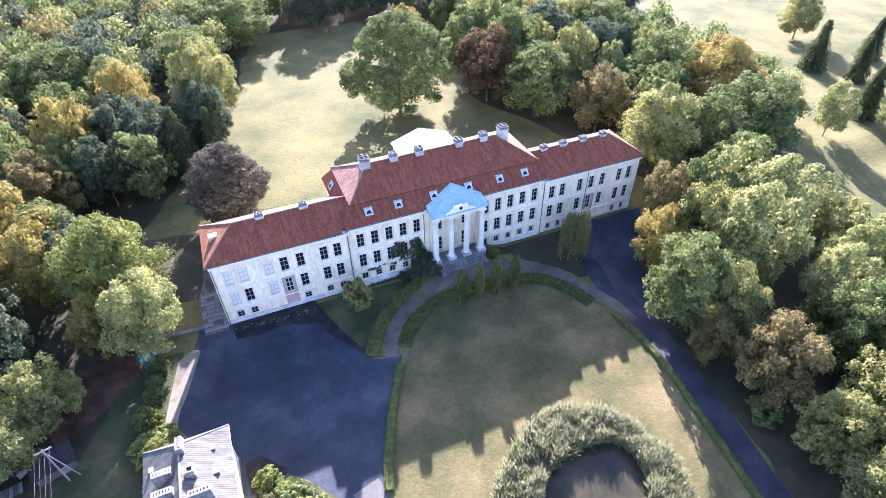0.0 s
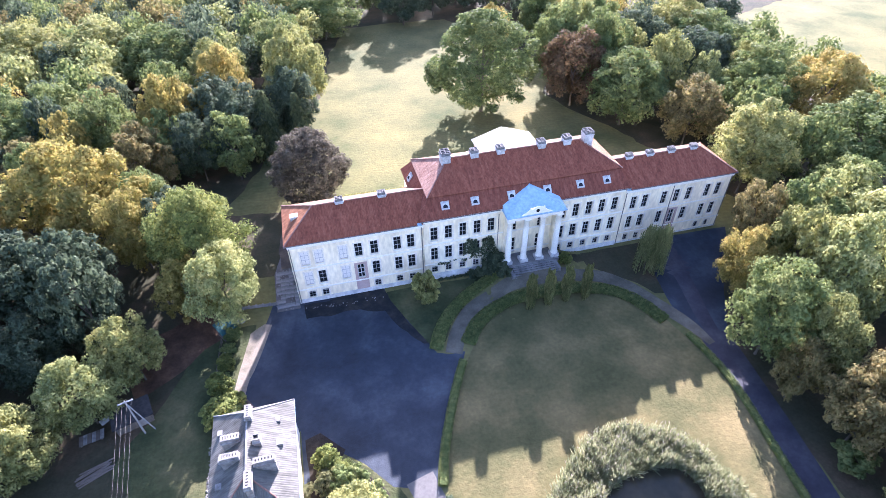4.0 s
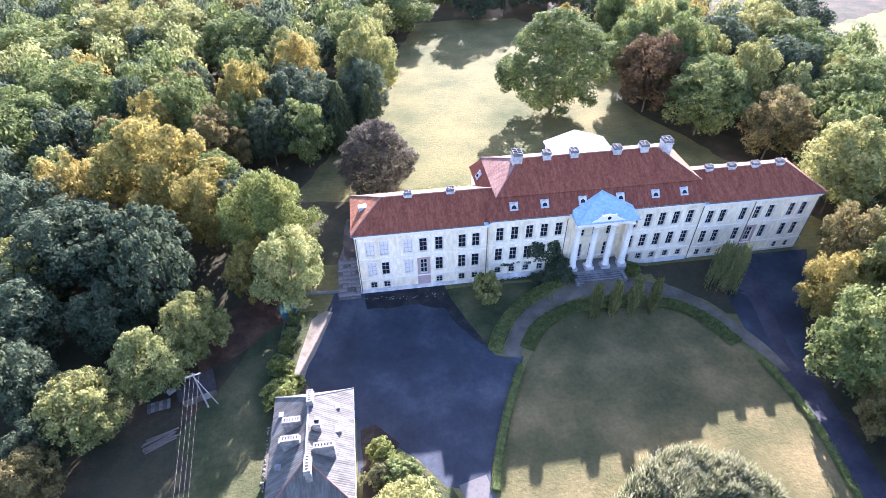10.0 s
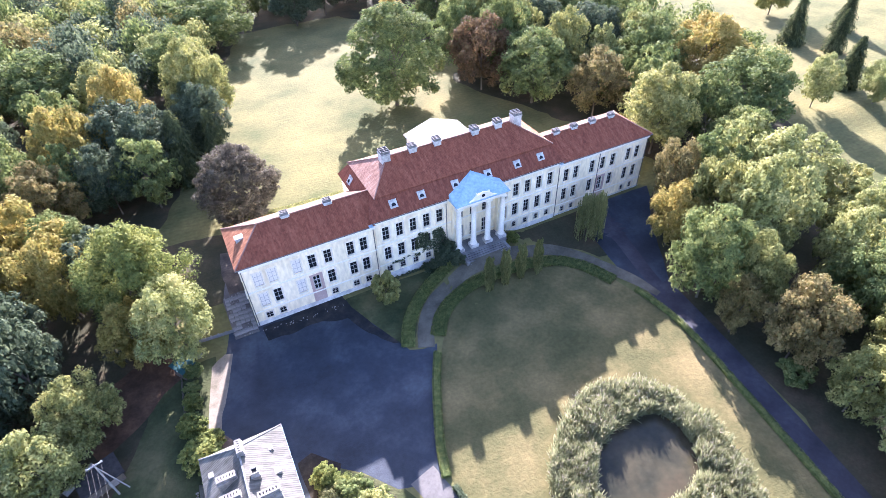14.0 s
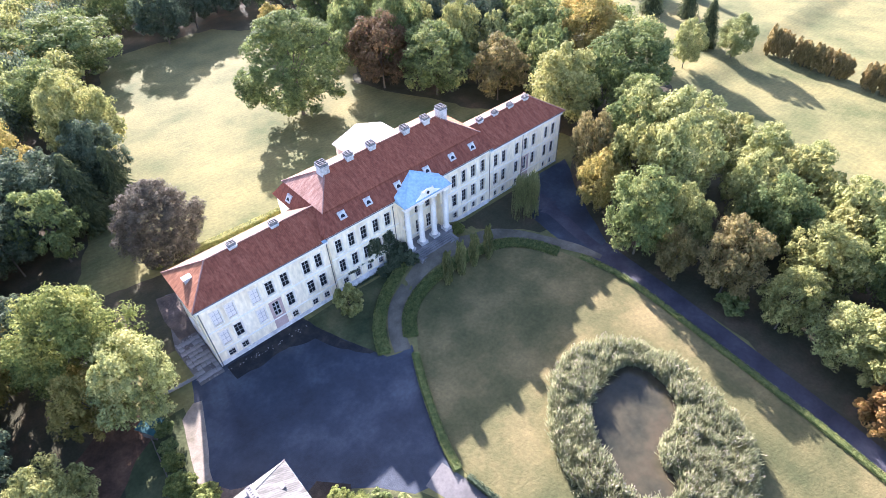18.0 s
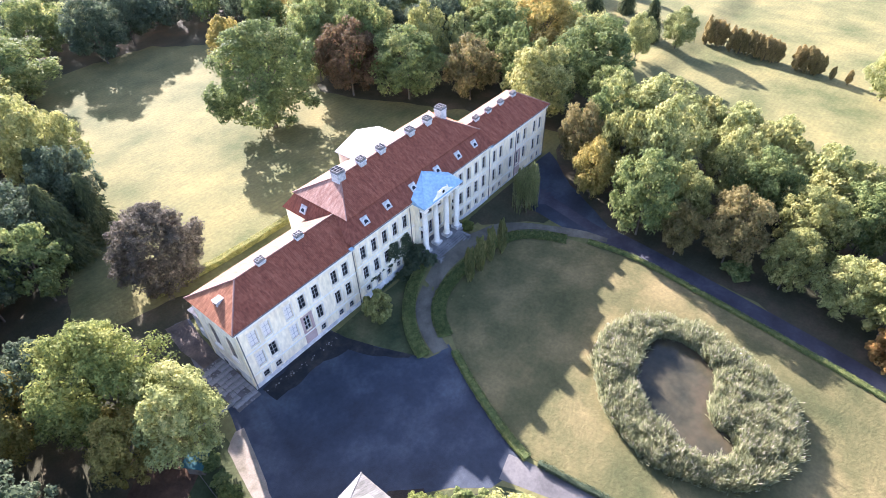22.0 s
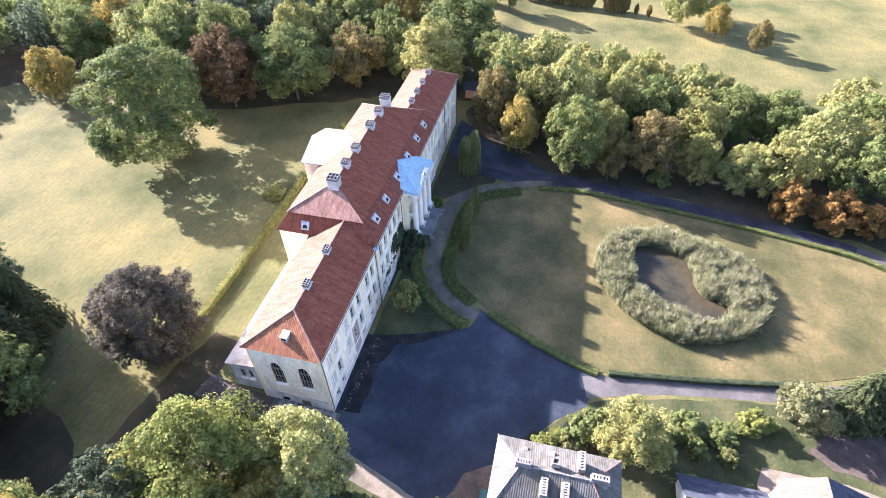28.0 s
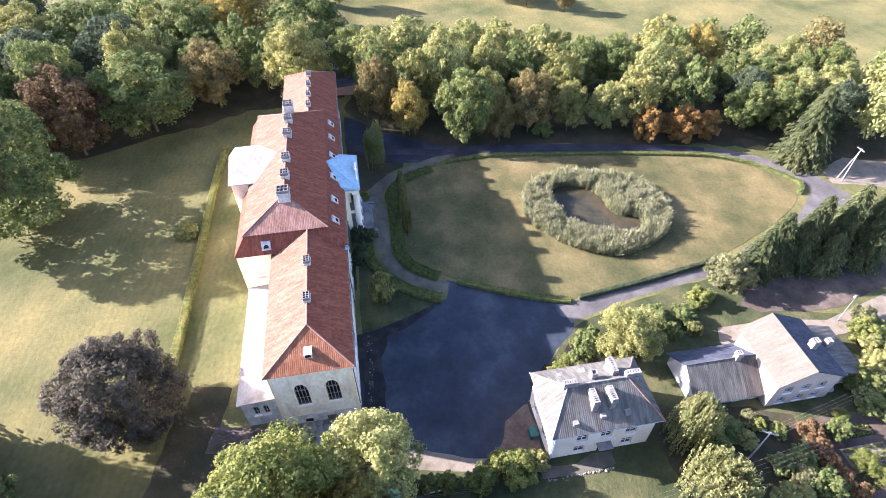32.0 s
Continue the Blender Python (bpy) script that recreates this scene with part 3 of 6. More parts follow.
BLIND = (BLIND[0], blind_pane, BLIND[2])


SURROUNDS = {}


def surround_mesh(w, h, out):
    """A flat plaster band round an opening, proud of the wall; foot of the opening at the origin."""
    bm = bmesh.new()
    for x0, x1, z0, z1 in ((-w / 2 - 0.2, -w / 2, 0.0, h), (w / 2, w / 2 + 0.2, 0.0, h), (-w / 2 - 0.24, w / 2 + 0.24, h, h + 0.22)):
        box(bm, x0, x1, -out - 0.05, -out + 0.005, z0, z1)
    return finish(bm, "surround", M["white_trim"])


def set_window(meshes, x, y, z, rz=0.0, parent=palace, label="", sill=True, band=None):
    """One window as a part, its pane, sill and surround as its pieces."""
    f = part("window", meshes[0], None, parent, label)
    f.matrix_local = pose(x, y, z, 0, 0, rz)
    part("pane", meshes[1], None, f)
    if sill:
        part("sill", meshes[2], None, f)
    if band:
        if band not in SURROUNDS:
            SURROUNDS[band] = surround_mesh(*band)
        part("surround", SURROUNDS[band], None, f)
    return f


left_axes = [2.6, 4.75, 8.5, 10.9, 13.4, 17.1, 19.3]
main_axes = [23.1, 25.5, 27.9, 30.3, 32.7]
wing_holes, main_holes = [], []
REVEAL = 0.22
Z_UP, Z_LOW, Z_BASE = 7.32, 3.15, 0.4
for side in (0, 1):
    p0 = X0 if side == 0 else MX1
    holes = []
    for i, ax in enumerate(left_axes):
        x = ax if side == 0 else 78 - ax
        pale = side == 0 and i < 3
        holes.append((x - 0.6 - p0, x + 0.6 - p0, Z_UP, Z_UP + 2.7))
        set_window(BLIND if pale else WIN, x, 0.4 + REVEAL, Z_UP, label="pale blind window" if pale else "", band=(1.2, 2.7, REVEAL))
        if i == 3:
            holes.append((x - 0.6 - p0, x + 0.6 - p0, 2.75, 5.7))
        else:
            holes.append((x - 0.6 - p0, x + 0.6 - p0, Z_LOW, Z_LOW + 2.7))
            set_window(BLIND if pale and i != 1 else WIN, x, 0.4 + REVEAL, Z_LOW, label="pale blind window" if pale else "", band=(1.2, 2.7, REVEAL))
        if i not in (2, 3):
            holes.append((x - 0.525 - p0, x + 0.525 - p0, Z_BASE, Z_BASE + 1.5))
            set_window(LOW, x, 0.4 + REVEAL, Z_BASE, sill=False, band=(1.05, 1.5, REVEAL + 0.06))
    bm = bmesh.new()
    if side == 0:
        wall(bm, (X0, 0.4), (MX0 - 0.002, 0.4), BASE, EAVE, 0.5, holes)
    else:
        wall(bm, (MX1 + 0.002, 0.4), (X1, 0.4), BASE, EAVE, 0.5, holes)
    part("wing_front_wall", bm, M["plaster"], palace)
holes = []
for ax in main_axes:
    for x in (ax, 78 - ax):
        a = x - MX0
        for z, h, w, me in ((Z_UP, 2.7, 0.6, WIN), (Z_LOW, 2.7, 0.6, WIN), (Z_BASE, 1.5, 0.525, LOW)):
            z += RISE
            holes.append((a - w, a + w, z, z + h))
            set_window(me, x, MY0 + REVEAL, z, sill=z > 2, band=(w * 2, h, REVEAL + (0.06 if z < 2 else 0.0)))
for x in (36.6, 39.0, 41.4):
    a = x - MX0
    holes.append((a - 0.6, a + 0.6, 2.5, 5.8))
    holes.append((a - 0.55, a + 0.55, Z_UP, Z_UP + 2.5))
bm = wall(bmesh.new(), (MX0, MY0), (MX1, MY0), BASE, EAVE_M, 0.5, holes)
part("main_front_wall", bm, M["plaster"], palace)
DOOR = window_meshes(1.2, 3.3, 2, 3, 0.06, 0.12)
PORT_WIN = window_meshes(1.1, 2.5, 2, 4)
for x in (36.6, 39.0, 41.4):
    set_window(PORT_WIN, x, MY0 + REVEAL, Z_UP)
    d = part("door", DOOR[0], None, palace, "glazed double door under the portico")
    d.matrix_local = pose(x, MY0 + REVEAL, 2.5)
    part("pane", DOOR[1], None, d)
# other walls; the gable end holds two pointed windows
GW, GZ0, GSP, GZ1 = 1.75, 4.3, 7.3, 9.1


def arch(w, spring, top, k=8):
    """Points of a pointed arch from its right springing over the tip to its left."""
    half = []
    for i in range(k + 1):
        t = i / k
        half.append((w / 2 * math.cos(t * math.pi / 2) ** 0.8, spring + (top - spring) * math.sin(t * math.pi / 2)))
    return half + [(-x, z) for x, z in half[-2::-1]]


def spandrels(bm, along, w, spring, top, place, depth):
    """Fills the corners of a square opening above a pointed arch."""
    pts = arch(w, spring, top)
    n = len(pts) // 2
    for s, half in ((1, pts[:n + 1]), (-1, pts[n:][::-1])):
        prism(bm, [place(along + x, z) for x, z in half] + [place(along + s * w / 2, top)], depth)


def pointed_window(w, h, spring, lights):
    """Frame of a pointed window with upright lights, and its pane; foot at the origin, outside towards -y."""
    ring = [(w / 2, 0.0)] + arch(w, spring, h) + [(-w / 2, 0.0)]
    bm = bmesh.new()
    for (x, z), (u, v) in zip(ring, ring[1:] + ring[:1]):
        tube(bm, (x * 0.95, 0.05, z), (u * 0.95, 0.05, v), 0.07, 0.07, 6)
    for i in range(1, lights):
        x = -w / 2 + w * i / lights
        top = spring + (h - spring) * (1 - (abs(x) / (w / 2)) ** 1.6) * 0.95
        tube(bm, (x, 0.05, 0), (x, 0.05, top), 0.05, 0.05, 6)
    for i in range(lights):
        x0, x1 = -w / 2 + w * i / lights, -w / 2 + w * (i + 1) / lights
        tube(bm, (x0, 0.05, spring - 0.1), ((x0 + x1) / 2, 0.05, spring + 0.35), 0.04, 0.04, 6)
        tube(bm, (x1, 0.05, spring - 0.1), ((x0 + x1) / 2, 0.05, spring + 0.35), 0.04, 0.04, 6)
    tube(bm, (-w / 2, 0.05, spring * 0.5), (w / 2, 0.05, spring * 0.5), 0.035, 0.035, 6)
    me = finish(bm, "window_frame", M["tracery"])
    bm = prism(bmesh.new(), [(x, 0.08, z) for x, z in ring], (0, 0.015, 0))
    pane = finish(bm, "pane", M["glass"])
    sill = finish(box(bmesh.new(), -w / 2 - 0.15, w / 2 + 0.15, -0.4, 0.02, -0.14, -0.01), "sill", M["trim"])
    return me, pane, sill


GY = (7.15, 3.25)
holes = [(10.1 - y - GW / 2, 10.1 - y + GW / 2, GZ0, GZ1) for y in GY]
bm = wall(bmesh.new(), (X0, 10.1), (X0, 0.9), BASE, EAVE, 0.5, holes)
for y in GY:
    spandrels(bm, y, GW, GSP, GZ1, lambda u, z: (X0, u, z), (0.5, 0, 0))
part("wing_end_wall", bm, M["pale_plaster"], palace)
GOTHIC = pointed_window(GW, GZ1 - GZ0, GSP - GZ0, 4)
for y in GY:
    set_window(GOTHIC, X0 + 0.2, y, GZ0, -90, label="tall pointed window with grey stone tracery")
part("wing_end_wall", wall(bmesh.new(), (X1, 0.9), (X1, 10.1), BASE, EAVE, 0.5, []), M["plaster"], palace)
part("wing_rear_wall", wall(bmesh.new(), (MX0 - 0.002, 10.6), (X0, 10.6), BASE, EAVE, 0.5, []), M["plaster"], palace)
part("wing_rear_wall", wall(bmesh.new(), (X1, 10.6), (MX1 + 0.002, 10.6), BASE, EAVE, 0.5, []), M["plaster"], palace)
part("main_rear_wall", wall(bmesh.new(), (MX1, MY1), (MX0, MY1), BASE, EAVE_M, 0.5, []), M["plaster"], palace)
part("main_side_wall", wall(bmesh.new(), (MX0, MY1 - 0.5), (MX0, MY0 + 0.5), BASE, EAVE_M, 0.5, [(MY1 - 0.5 - 13.7, MY1 - 0.5 - 12.5, Z_UP, Z_UP + 2.7)]), M["plaster"], palace)
part("main_side_wall", wall(bmesh.new(), (MX1, MY0 + 0.5), (MX1, MY1 - 0.5), BASE, EAVE_M, 0.5, []), M["plaster"], palace)
set_window(BLIND, MX0 + REVEAL, 13.1, Z_UP, -90, label="pale blind window")


def courses(x0, x1, y, z, h, d, name, material):
    """A projecting band along the front."""
    bm = box(bmesh.new(), x0, x1, y - d, y + 0.01, z, z + h, 0.02)
    part(name, bm, material, palace)


for x0, x1, y, up in ((X0 - 0.05, MX0, 0.4, 0.0), (MX1, X1 + 0.05, 0.4, 0.0), (MX0 - 0.05, MX1 + 0.05, MY0, RISE)):
    courses(x0, x1, y, 2.3 + up, 0.22, 0.12, "plinth_course", M["trim"])
    courses(x0, x1, y, 6.55 + up, 0.25, 0.1, "string_course", M["trim"])
    courses(x0, x1, y, 11.0 + up, 0.3, 0.16, "cornice", M["trim"])
    courses(x0, x1, y, 11.3 + up, 0.43 - 0.05 * (up > 0), 0.34, "cornice", M["trim"])
    courses(x0, x1, y, BASE, 2.0 + up * 0.8, 0.06, "plinth", M["plinth"])


# roofs
def slope(name, pts, material, label="", thick=0.16):
    """A tiled roof plane with thickness, laid in its own axes so that courses run level."""
    pts = [Vector(p) for p in pts]
    n = (pts[1] - pts[0]).cross(pts[2] - pts[0]).normalized()
    if n.z < 0:
        n = -n
    return part(name, prism(bmesh.new(), pts, -n * thick), material, palace, label)


def caps(name, p, q, material, r=0.13, parent=palace):
    """A row of half-round ridge tiles from p to q."""
    p, q = Vector(p), Vector(q)
    bm = bmesh.new()
    k = max(2, int((q - p).length / 0.9)) if parent is palace else 1
    for i in range(k):
        a, b = p.lerp(q, i / k), p.lerp(q, min(1.0, (i + 1.06) / k))
        tube(bm, a, b, r, r * 0.86, 6)
    return part(name, bm, material, parent)


RZ = 15.0
for side in (0, 1):
    fx = (lambda x: x) if side == 0 else (lambda x: 78 - x)
    e0, e1, ym = -0.05, 10.95, 5.2
    slope("wing_roof_front", [(fx(-0.05), e0, 11.95), (fx(21.6), e0, 11.95), (fx(23.2), ym, RZ), (fx(5.0), ym, RZ)], M["tiles"])
    slope("wing_roof_rear", [(fx(-0.05), e1, 11.95), (fx(21.6), e1, 11.95), (fx(23.2), ym, RZ), (fx(5.0), ym, RZ)], M["lit_faded"])
    slope("wing_roof_hip", [(fx(-0.05), e0, 11.95), (fx(-0.05), e1, 11.95), (fx(5.0), ym, RZ)], M["tiles_end"])
    caps("ridge_tiles", (fx(5.0), ym, RZ + 0.02), (fx(23.0), ym, RZ + 0.02), M["ridge"])
    caps("ridge_tiles", (fx(5.0), ym, RZ + 0.02), (fx(0.0), e0, 11.98), M["ridge"])
    caps("ridge_tiles", (fx(5.0), ym, RZ + 0.02), (fx(0.0), e1, 11.98), M["ridge"])
# mansard: eave, break and ridge
ex0, ex1, ey0, ey1, ez = 20.9, 57.1, -0.3, 16.0, 12.55
bx0, bx1, by0, by1, bz = 22.8, 55.9, 2.45, 14.15, 15.1
rx0, rx1, ry, rz = 27.4, 50.6, 8.1, 18.2
slope("mansard_front", [(ex0, ey0, ez), (ex1, ey0, ez), (bx1, by0, bz), (bx0, by0, bz)], M["mansard"])
slope("mansard_rear", [(ex0, ey1, ez), (ex1, ey1, ez), (bx1, by1, bz), (bx0, by1, bz)], M["mansard"])
slope("mansard_side", [(ex0, ey0, ez), (ex0, ey1, ez), (bx0, by1, bz), (bx0, by0, bz)], M["mansard_end"])
slope("mansard_side", [(ex1, ey0, ez), (ex1, ey1, ez), (bx1, by1, bz), (bx1, by0, bz)], M["mansard_end"])
o = 0.3
ox0, ox1, oy0, oy1, oz = bx0 - o, bx1 + o, by0 - o, by1 + o, bz + 0.02
slope("upper_roof_front", [(ox0, oy0, oz), (ox1, oy0, oz), (rx1, ry, rz), (rx0, ry, rz)], M["tiles"])
slope("upper_roof_rear", [(ox0, oy1, oz), (ox1, oy1, oz), (rx1, ry, rz), (rx0, ry, rz)], M["lit_faded"])
slope("upper_roof_hip", [(ox0, oy0, oz), (ox0, oy1, oz), (rx0, ry, rz)], M["lichen"])
slope("upper_roof_hip", [(ox1, oy0, oz), (ox1, oy1, oz), (rx1, ry, rz)], M["tiles_end"])
caps("ridge_tiles", (rx0, ry, rz), (rx1, ry, rz), M["ridge"])
for x, r in ((ox0, rx0), (ox1, rx1)):
    for y in (oy0, oy1):
        caps("ridge_tiles", (r, ry, rz), (x, y, oz), M["ridge"])


def chimney(x, y, z0, z1, w, d, flues=(2, 3), parent=palace, t=0.07, material=None):
    """A rendered stack with a cornice and open, sooty flues."""
    bm = bmesh.new()
    box(bm, x - w / 2, x + w / 2, y - d / 2, y + d / 2, z0, z1 - 0.55, 0.03)
    c = part("chimney", bm, material or M["chimney"], parent)
    part("chimney_cornice", box(bmesh.new(), x - w / 2 - 0.09, x + w / 2 + 0.09, y - d / 2 - 0.09, y + d / 2 + 0.09, z1 - 0.72, z1 - 0.5, 0.03), material or M["chimney"], c)
    a, b = flues
    material = material or M["chimney"]
    holes = [(t + (w - t) * i / a, (w - t) * (i + 1) / a, t + (d - t) * j / b, (d - t) * (j + 1) / b) for i in range(a) for j in range(b)]
    bm = wall(bmesh.new(), (-w / 2, 0), (w / 2, 0), 0.0, d, 0.5, holes)
    bmesh.ops.remove_doubles(bm, verts=bm.verts, dist=0.0005)
    bmesh.ops.transform(bm, matrix=Matrix.Translation((x, y - d / 2, z1)) @ Matrix(((1, 0, 0, 0), (0, 0, 1, 0), (0, -1, 0, 0), (0, 0, 0, 1))), verts=bm.verts)
    part("flue_rim", bm, M["flue"] if t < 0.1 else material, c)
    part("flue_soot", box(bmesh.new(), x - w / 2 + 0.05, x + w / 2 - 0.05, y - d / 2 + 0.05, y + d / 2 - 0.05, z1 - 0.5, z1 - 0.14), M["soot"], c)
    return c


for x, top, w, d in ((27.0, 19.6, 1.5, 1.7), (31.9, 19.2, 1.3, 1.2), (36.4, 19.2, 1.3, 1.2), (43.6, 19.2, 1.3, 1.3), (48.2, 19.3, 1.3, 1.3), (52.0, 19.8, 1.5, 1.6)):
    chimney(x, 8.0, 16.0, top, w, d)
for x in (9.2, 15.9, 59.0, 63.0, 67.2, 71.6):
    chimney(x, 5.2, 14.2, 15.75, 1.25, 0.85, (3, 2))

# portico
px0, px1, pf, FLOOR = 35.1, 43.5, -2.0, 2.35
bm = box(bmesh.new(), px0 - 0.45, px1 + 0.45, pf - 0.4, pf + 0.4, 11.25, 11.95, 0.03)
part("entablature", bm, M["trim"], palace, "white portico entablature")
part("portico_cornice", box(bmesh.new(), px0 - 0.75, px1 + 0.75, pf - 0.75, MY0 - 0.36, 11.95, 12.2, 0.04), M["trim"], palace)
apex, fl, fr = (39.6, 2.2, 14.85), (px0 - 0.9, pf - 0.9, 12.22), (px1 + 0.9, pf - 0.9, 12.22)
slope("portico_roof", [fl, fr, apex], M["zinc"], "pale blue sheet-metal portico roof", 0.1)
slope("portico_roof", [fl, apex, (px0 - 0.6, 1.2, 13.2), (px0 - 0.9, -0.2, 12.25)], M["zinc"], "pale blue sheet-metal portico roof", 0.1)
slope("portico_roof", [fr, apex, (px1 + 0.6, 1.2, 13.2), (px1 + 0.9, -0.2, 12.25)], M["zinc"], "pale blue sheet-metal portico roof", 0.1)
for p in (fl, fr):
    caps("roof_seam", p, apex, M["zinc"], 0.06)
# low gable with swept sides and scrolls before the roof
half = [(3.6, 12.2), (2.7, 12.32), (1.9, 12.6), (1.35, 13.05), (1.15, 13.6), (0.95, 13.35), (0.6, 13.45), (0.0, 13.6)]
bm = prism(bmesh.new(), [(39.3 + x, pf - 0.7, z) for x, z in half] + [(39.3 - x, pf - 0.7, z) for x, z in half[-2::-1]], (0, 0.28, 0))
part("scroll_gable", bm, M["trim"], palace, "small white scroll gable")
part("gable_oculus", tube(bmesh.new(), (39.3, pf - 0.74, 12.95), (39.3, pf - 0.6, 12.95), 0.3, 0.3, 16), M["glass"], palace, "round dark oculus")
for x in [px0 + (px1 - px0) * i / 3 for i in range(4)]:
    bm = bmesh.new()
    prof = [(0.0, 0.62), (0.25, 0.62), (0.3, 0.52), (0.45, 0.5), (3.0, 0.49), (6.0, 0.45), (7.75, 0.42), (7.8, 0.5), (7.95, 0.52), (8.05, 0.6)]
    rings = [[bm.verts.new((x + r * math.cos(a), pf + r * math.sin(a), 3.0 + z)) for a in (2 * math.pi * i / 18 for i in range(18))] for z, r in prof]
    for r, q in zip(rings, rings[1:]):
        for i in range(18):
            bm.faces.new((r[i], r[(i + 1) % 18], q[(i + 1) % 18], q[i]))
    part("column", bm, M["trim"], palace, "white round column", True)
    part("capital", box(bmesh.new(), x - 0.58, x + 0.58, pf - 0.58, pf + 0.58, 11.06, 11.24, 0.03), M["trim"], palace)
    part("column_base", box(bmesh.new(), x - 0.72, x + 0.72, pf - 0.72, pf + 0.72, FLOOR + 0.01, 3.0, 0.04), M["chimney"], palace, "stained square column base")
for x, left in ((px0 - 0.3, True), (px1 + 0.3, False)):
    p, q = ((x, MY0 - 0.004), (x, MY0 - 1.0)) if left else ((x, MY0 - 1.0), (x, MY0 - 0.004))
    part("portico_side_wall", wall(bmesh.new(), p, q, -0.5, 11.9, 0.4, []), M["plaster"], palace, "narrow side pier of the portico")
    c = x + (0.2 if left else -0.2)
    part("side_rail", box(bmesh.new(), c - 0.14, c + 0.14, pf + 0.4, MY0 - 1.003, 6.75, 7.25, 0.03), M["trim"], palace)
    part("side_beam", box(bmesh.new(), c - 0.2, c + 0.2, pf + 0.403, MY0 - 1.003, 11.25, 11.93, 0.03), M["trim"], palace)
part("portico_floor", box(bmesh.new(), px0 - 0.6, px1 + 0.6, pf - 1.0, MY0 - 0.06, -0.5, FLOOR, 0.03), M["concrete"], palace)
for i in range(6):
    y1, z1 = pf - 1.0 - 0.36 * i, FLOOR - 0.15 * (i + 1)
    # near-black risers under grey treads, so the steps read as dark lines
    st = part("step", box(bmesh.new(), px0 + 0.6, px1 - 0.5, y1 - 0.36, y1 - 0.002, 0.2, z1 - 0.05, 0.01), M["soot"], palace, "step with a near-black riser")
    part("tread", box(bmesh.new(), px0 + 0.55, px1 - 0.45, y1 - 0.4, y1 - 0.002, z1 - 0.05, z1, 0.01), M["concrete"], st)
for x in (px0 + 0.2, px1 - 0.1):
    part("stair_cheek", box(bmesh.new(), x - 0.3, x + 0.25, pf - 3.1, pf - 1.01, 0.0, FLOOR - 0.35, 0.04), M["concrete"], palace)

# rear bay
gx0, gx1, gy, gze, gzr = 34.8, 45.0, 17.1, 15.55, 17.3
gxm = (gx0 + gx1) / 2
part("bay_wall", wall(bmesh.new(), (gx0, gy), (gx0, MY1 + 0.003), BASE, gze, 0.4, []), M["plaster"], palace, "cream side wall of the rear bay")
part("bay_wall", wall(bmesh.new(), (gx1, MY1 + 0.003), (gx1, gy), BASE, gze, 0.4, []), M["plaster"], palace, "cream side wall of the rear bay")
bm = prism(bmesh.new(), [(gx0 + 0.4, gy, BASE), (gx1 - 0.4, gy, BASE), (gx1 - 0.4, gy, gze), (gxm, gy, gzr), (gx0 + 0.4, gy, gze)], (0, -0.4, 0))
part("bay_wall", bm, M["plaster"], palace, "gabled rear wall of the bay")
for x in (gx0 - 0.42, gx1 + 0.42):
    pts = [(x, 9.0, gze + 0.1), (x, gy + 0.35, gze + 0.1), (gxm, gy + 0.35, gzr + 0.12), (gxm, 9.0, gzr + 0.12)]
    part("bay_roof", prism(bmesh.new(), pts, (0, 0, -0.12)), M["white_sheet"], palace, "white sheet-metal roof of the rear bay")
for x in (gx0, gx1 - 0.4):
    part("bay_wall", box(bmesh.new(), x, x + 0.4, 9.6, MY1, 11.8, gze), M["plaster"], palace, "cream side wall of the rear bay above the eaves")
# low annex behind the wing
AY = (13.65, 12.4)
bm = wall(bmesh.new(), (1.2, 15.3), (1.2, 10.62), BASE, 5.5, 0.4, [(15.3 - y - 0.35, 15.3 - y + 0.35, 2.5, 4.5) for y in AY])
for y in AY:
    spandrels(bm, y, 0.7, 3.9, 4.5, lambda u, z: (1.2, u, z), (0.4, 0, 0))
part("annex_wall", bm, M["plinth"], palace, "stained wall of the low rear annex")
SMALL = pointed_window(0.7, 2.0, 1.4, 2)
for y in AY:
    set_window(SMALL, 1.35, y, 2.5, -90, label="small pointed window")
part("annex_wall", wall(bmesh.new(), (MX0 - 0.004, 15.3), (1.6, 15.3), BASE, 5.5, 0.4, []), M["plinth"], palace, "long rear wall of the annex")
part("annex_roof", prism(bmesh.new(), [(0.9, 10.62, 6.1), (MX0 - 0.01, 10.62, 6.1), (MX0 - 0.01, 15.7, 5.6), (0.9, 15.7, 5.6)], (0, 0, -0.15)), M["annex_sheet"], palace, "pale weathered sheet roof of the rear annex")

# entrance surrounds in the wings
for x in (10.9, 67.1):
    for x0, x1, z0, z1 in ((-1.05, -0.6, -1.2, 6.1), (0.6, 1.05, -1.2, 6.1), (-0.6, 0.6, 5.7, 6.1), (-0.6, 0.6, -1.2, 2.75)):
        part("door_surround", box(bmesh.new(), x + x0, x + x1, 0.36, 0.45, z0, z1), M["pink"], palace, "faded pink door surround")
    WDOOR = window_meshes(1.2, 2.95, 2, 3, 0.07, 0.14)
    d = part("door", WDOOR[0], None, palace, "tall glazed entrance door")
    d.matrix_local = pose(x, 0.4 + REVEAL, 2.75)
    part("pane", WDOOR[1], None, d)


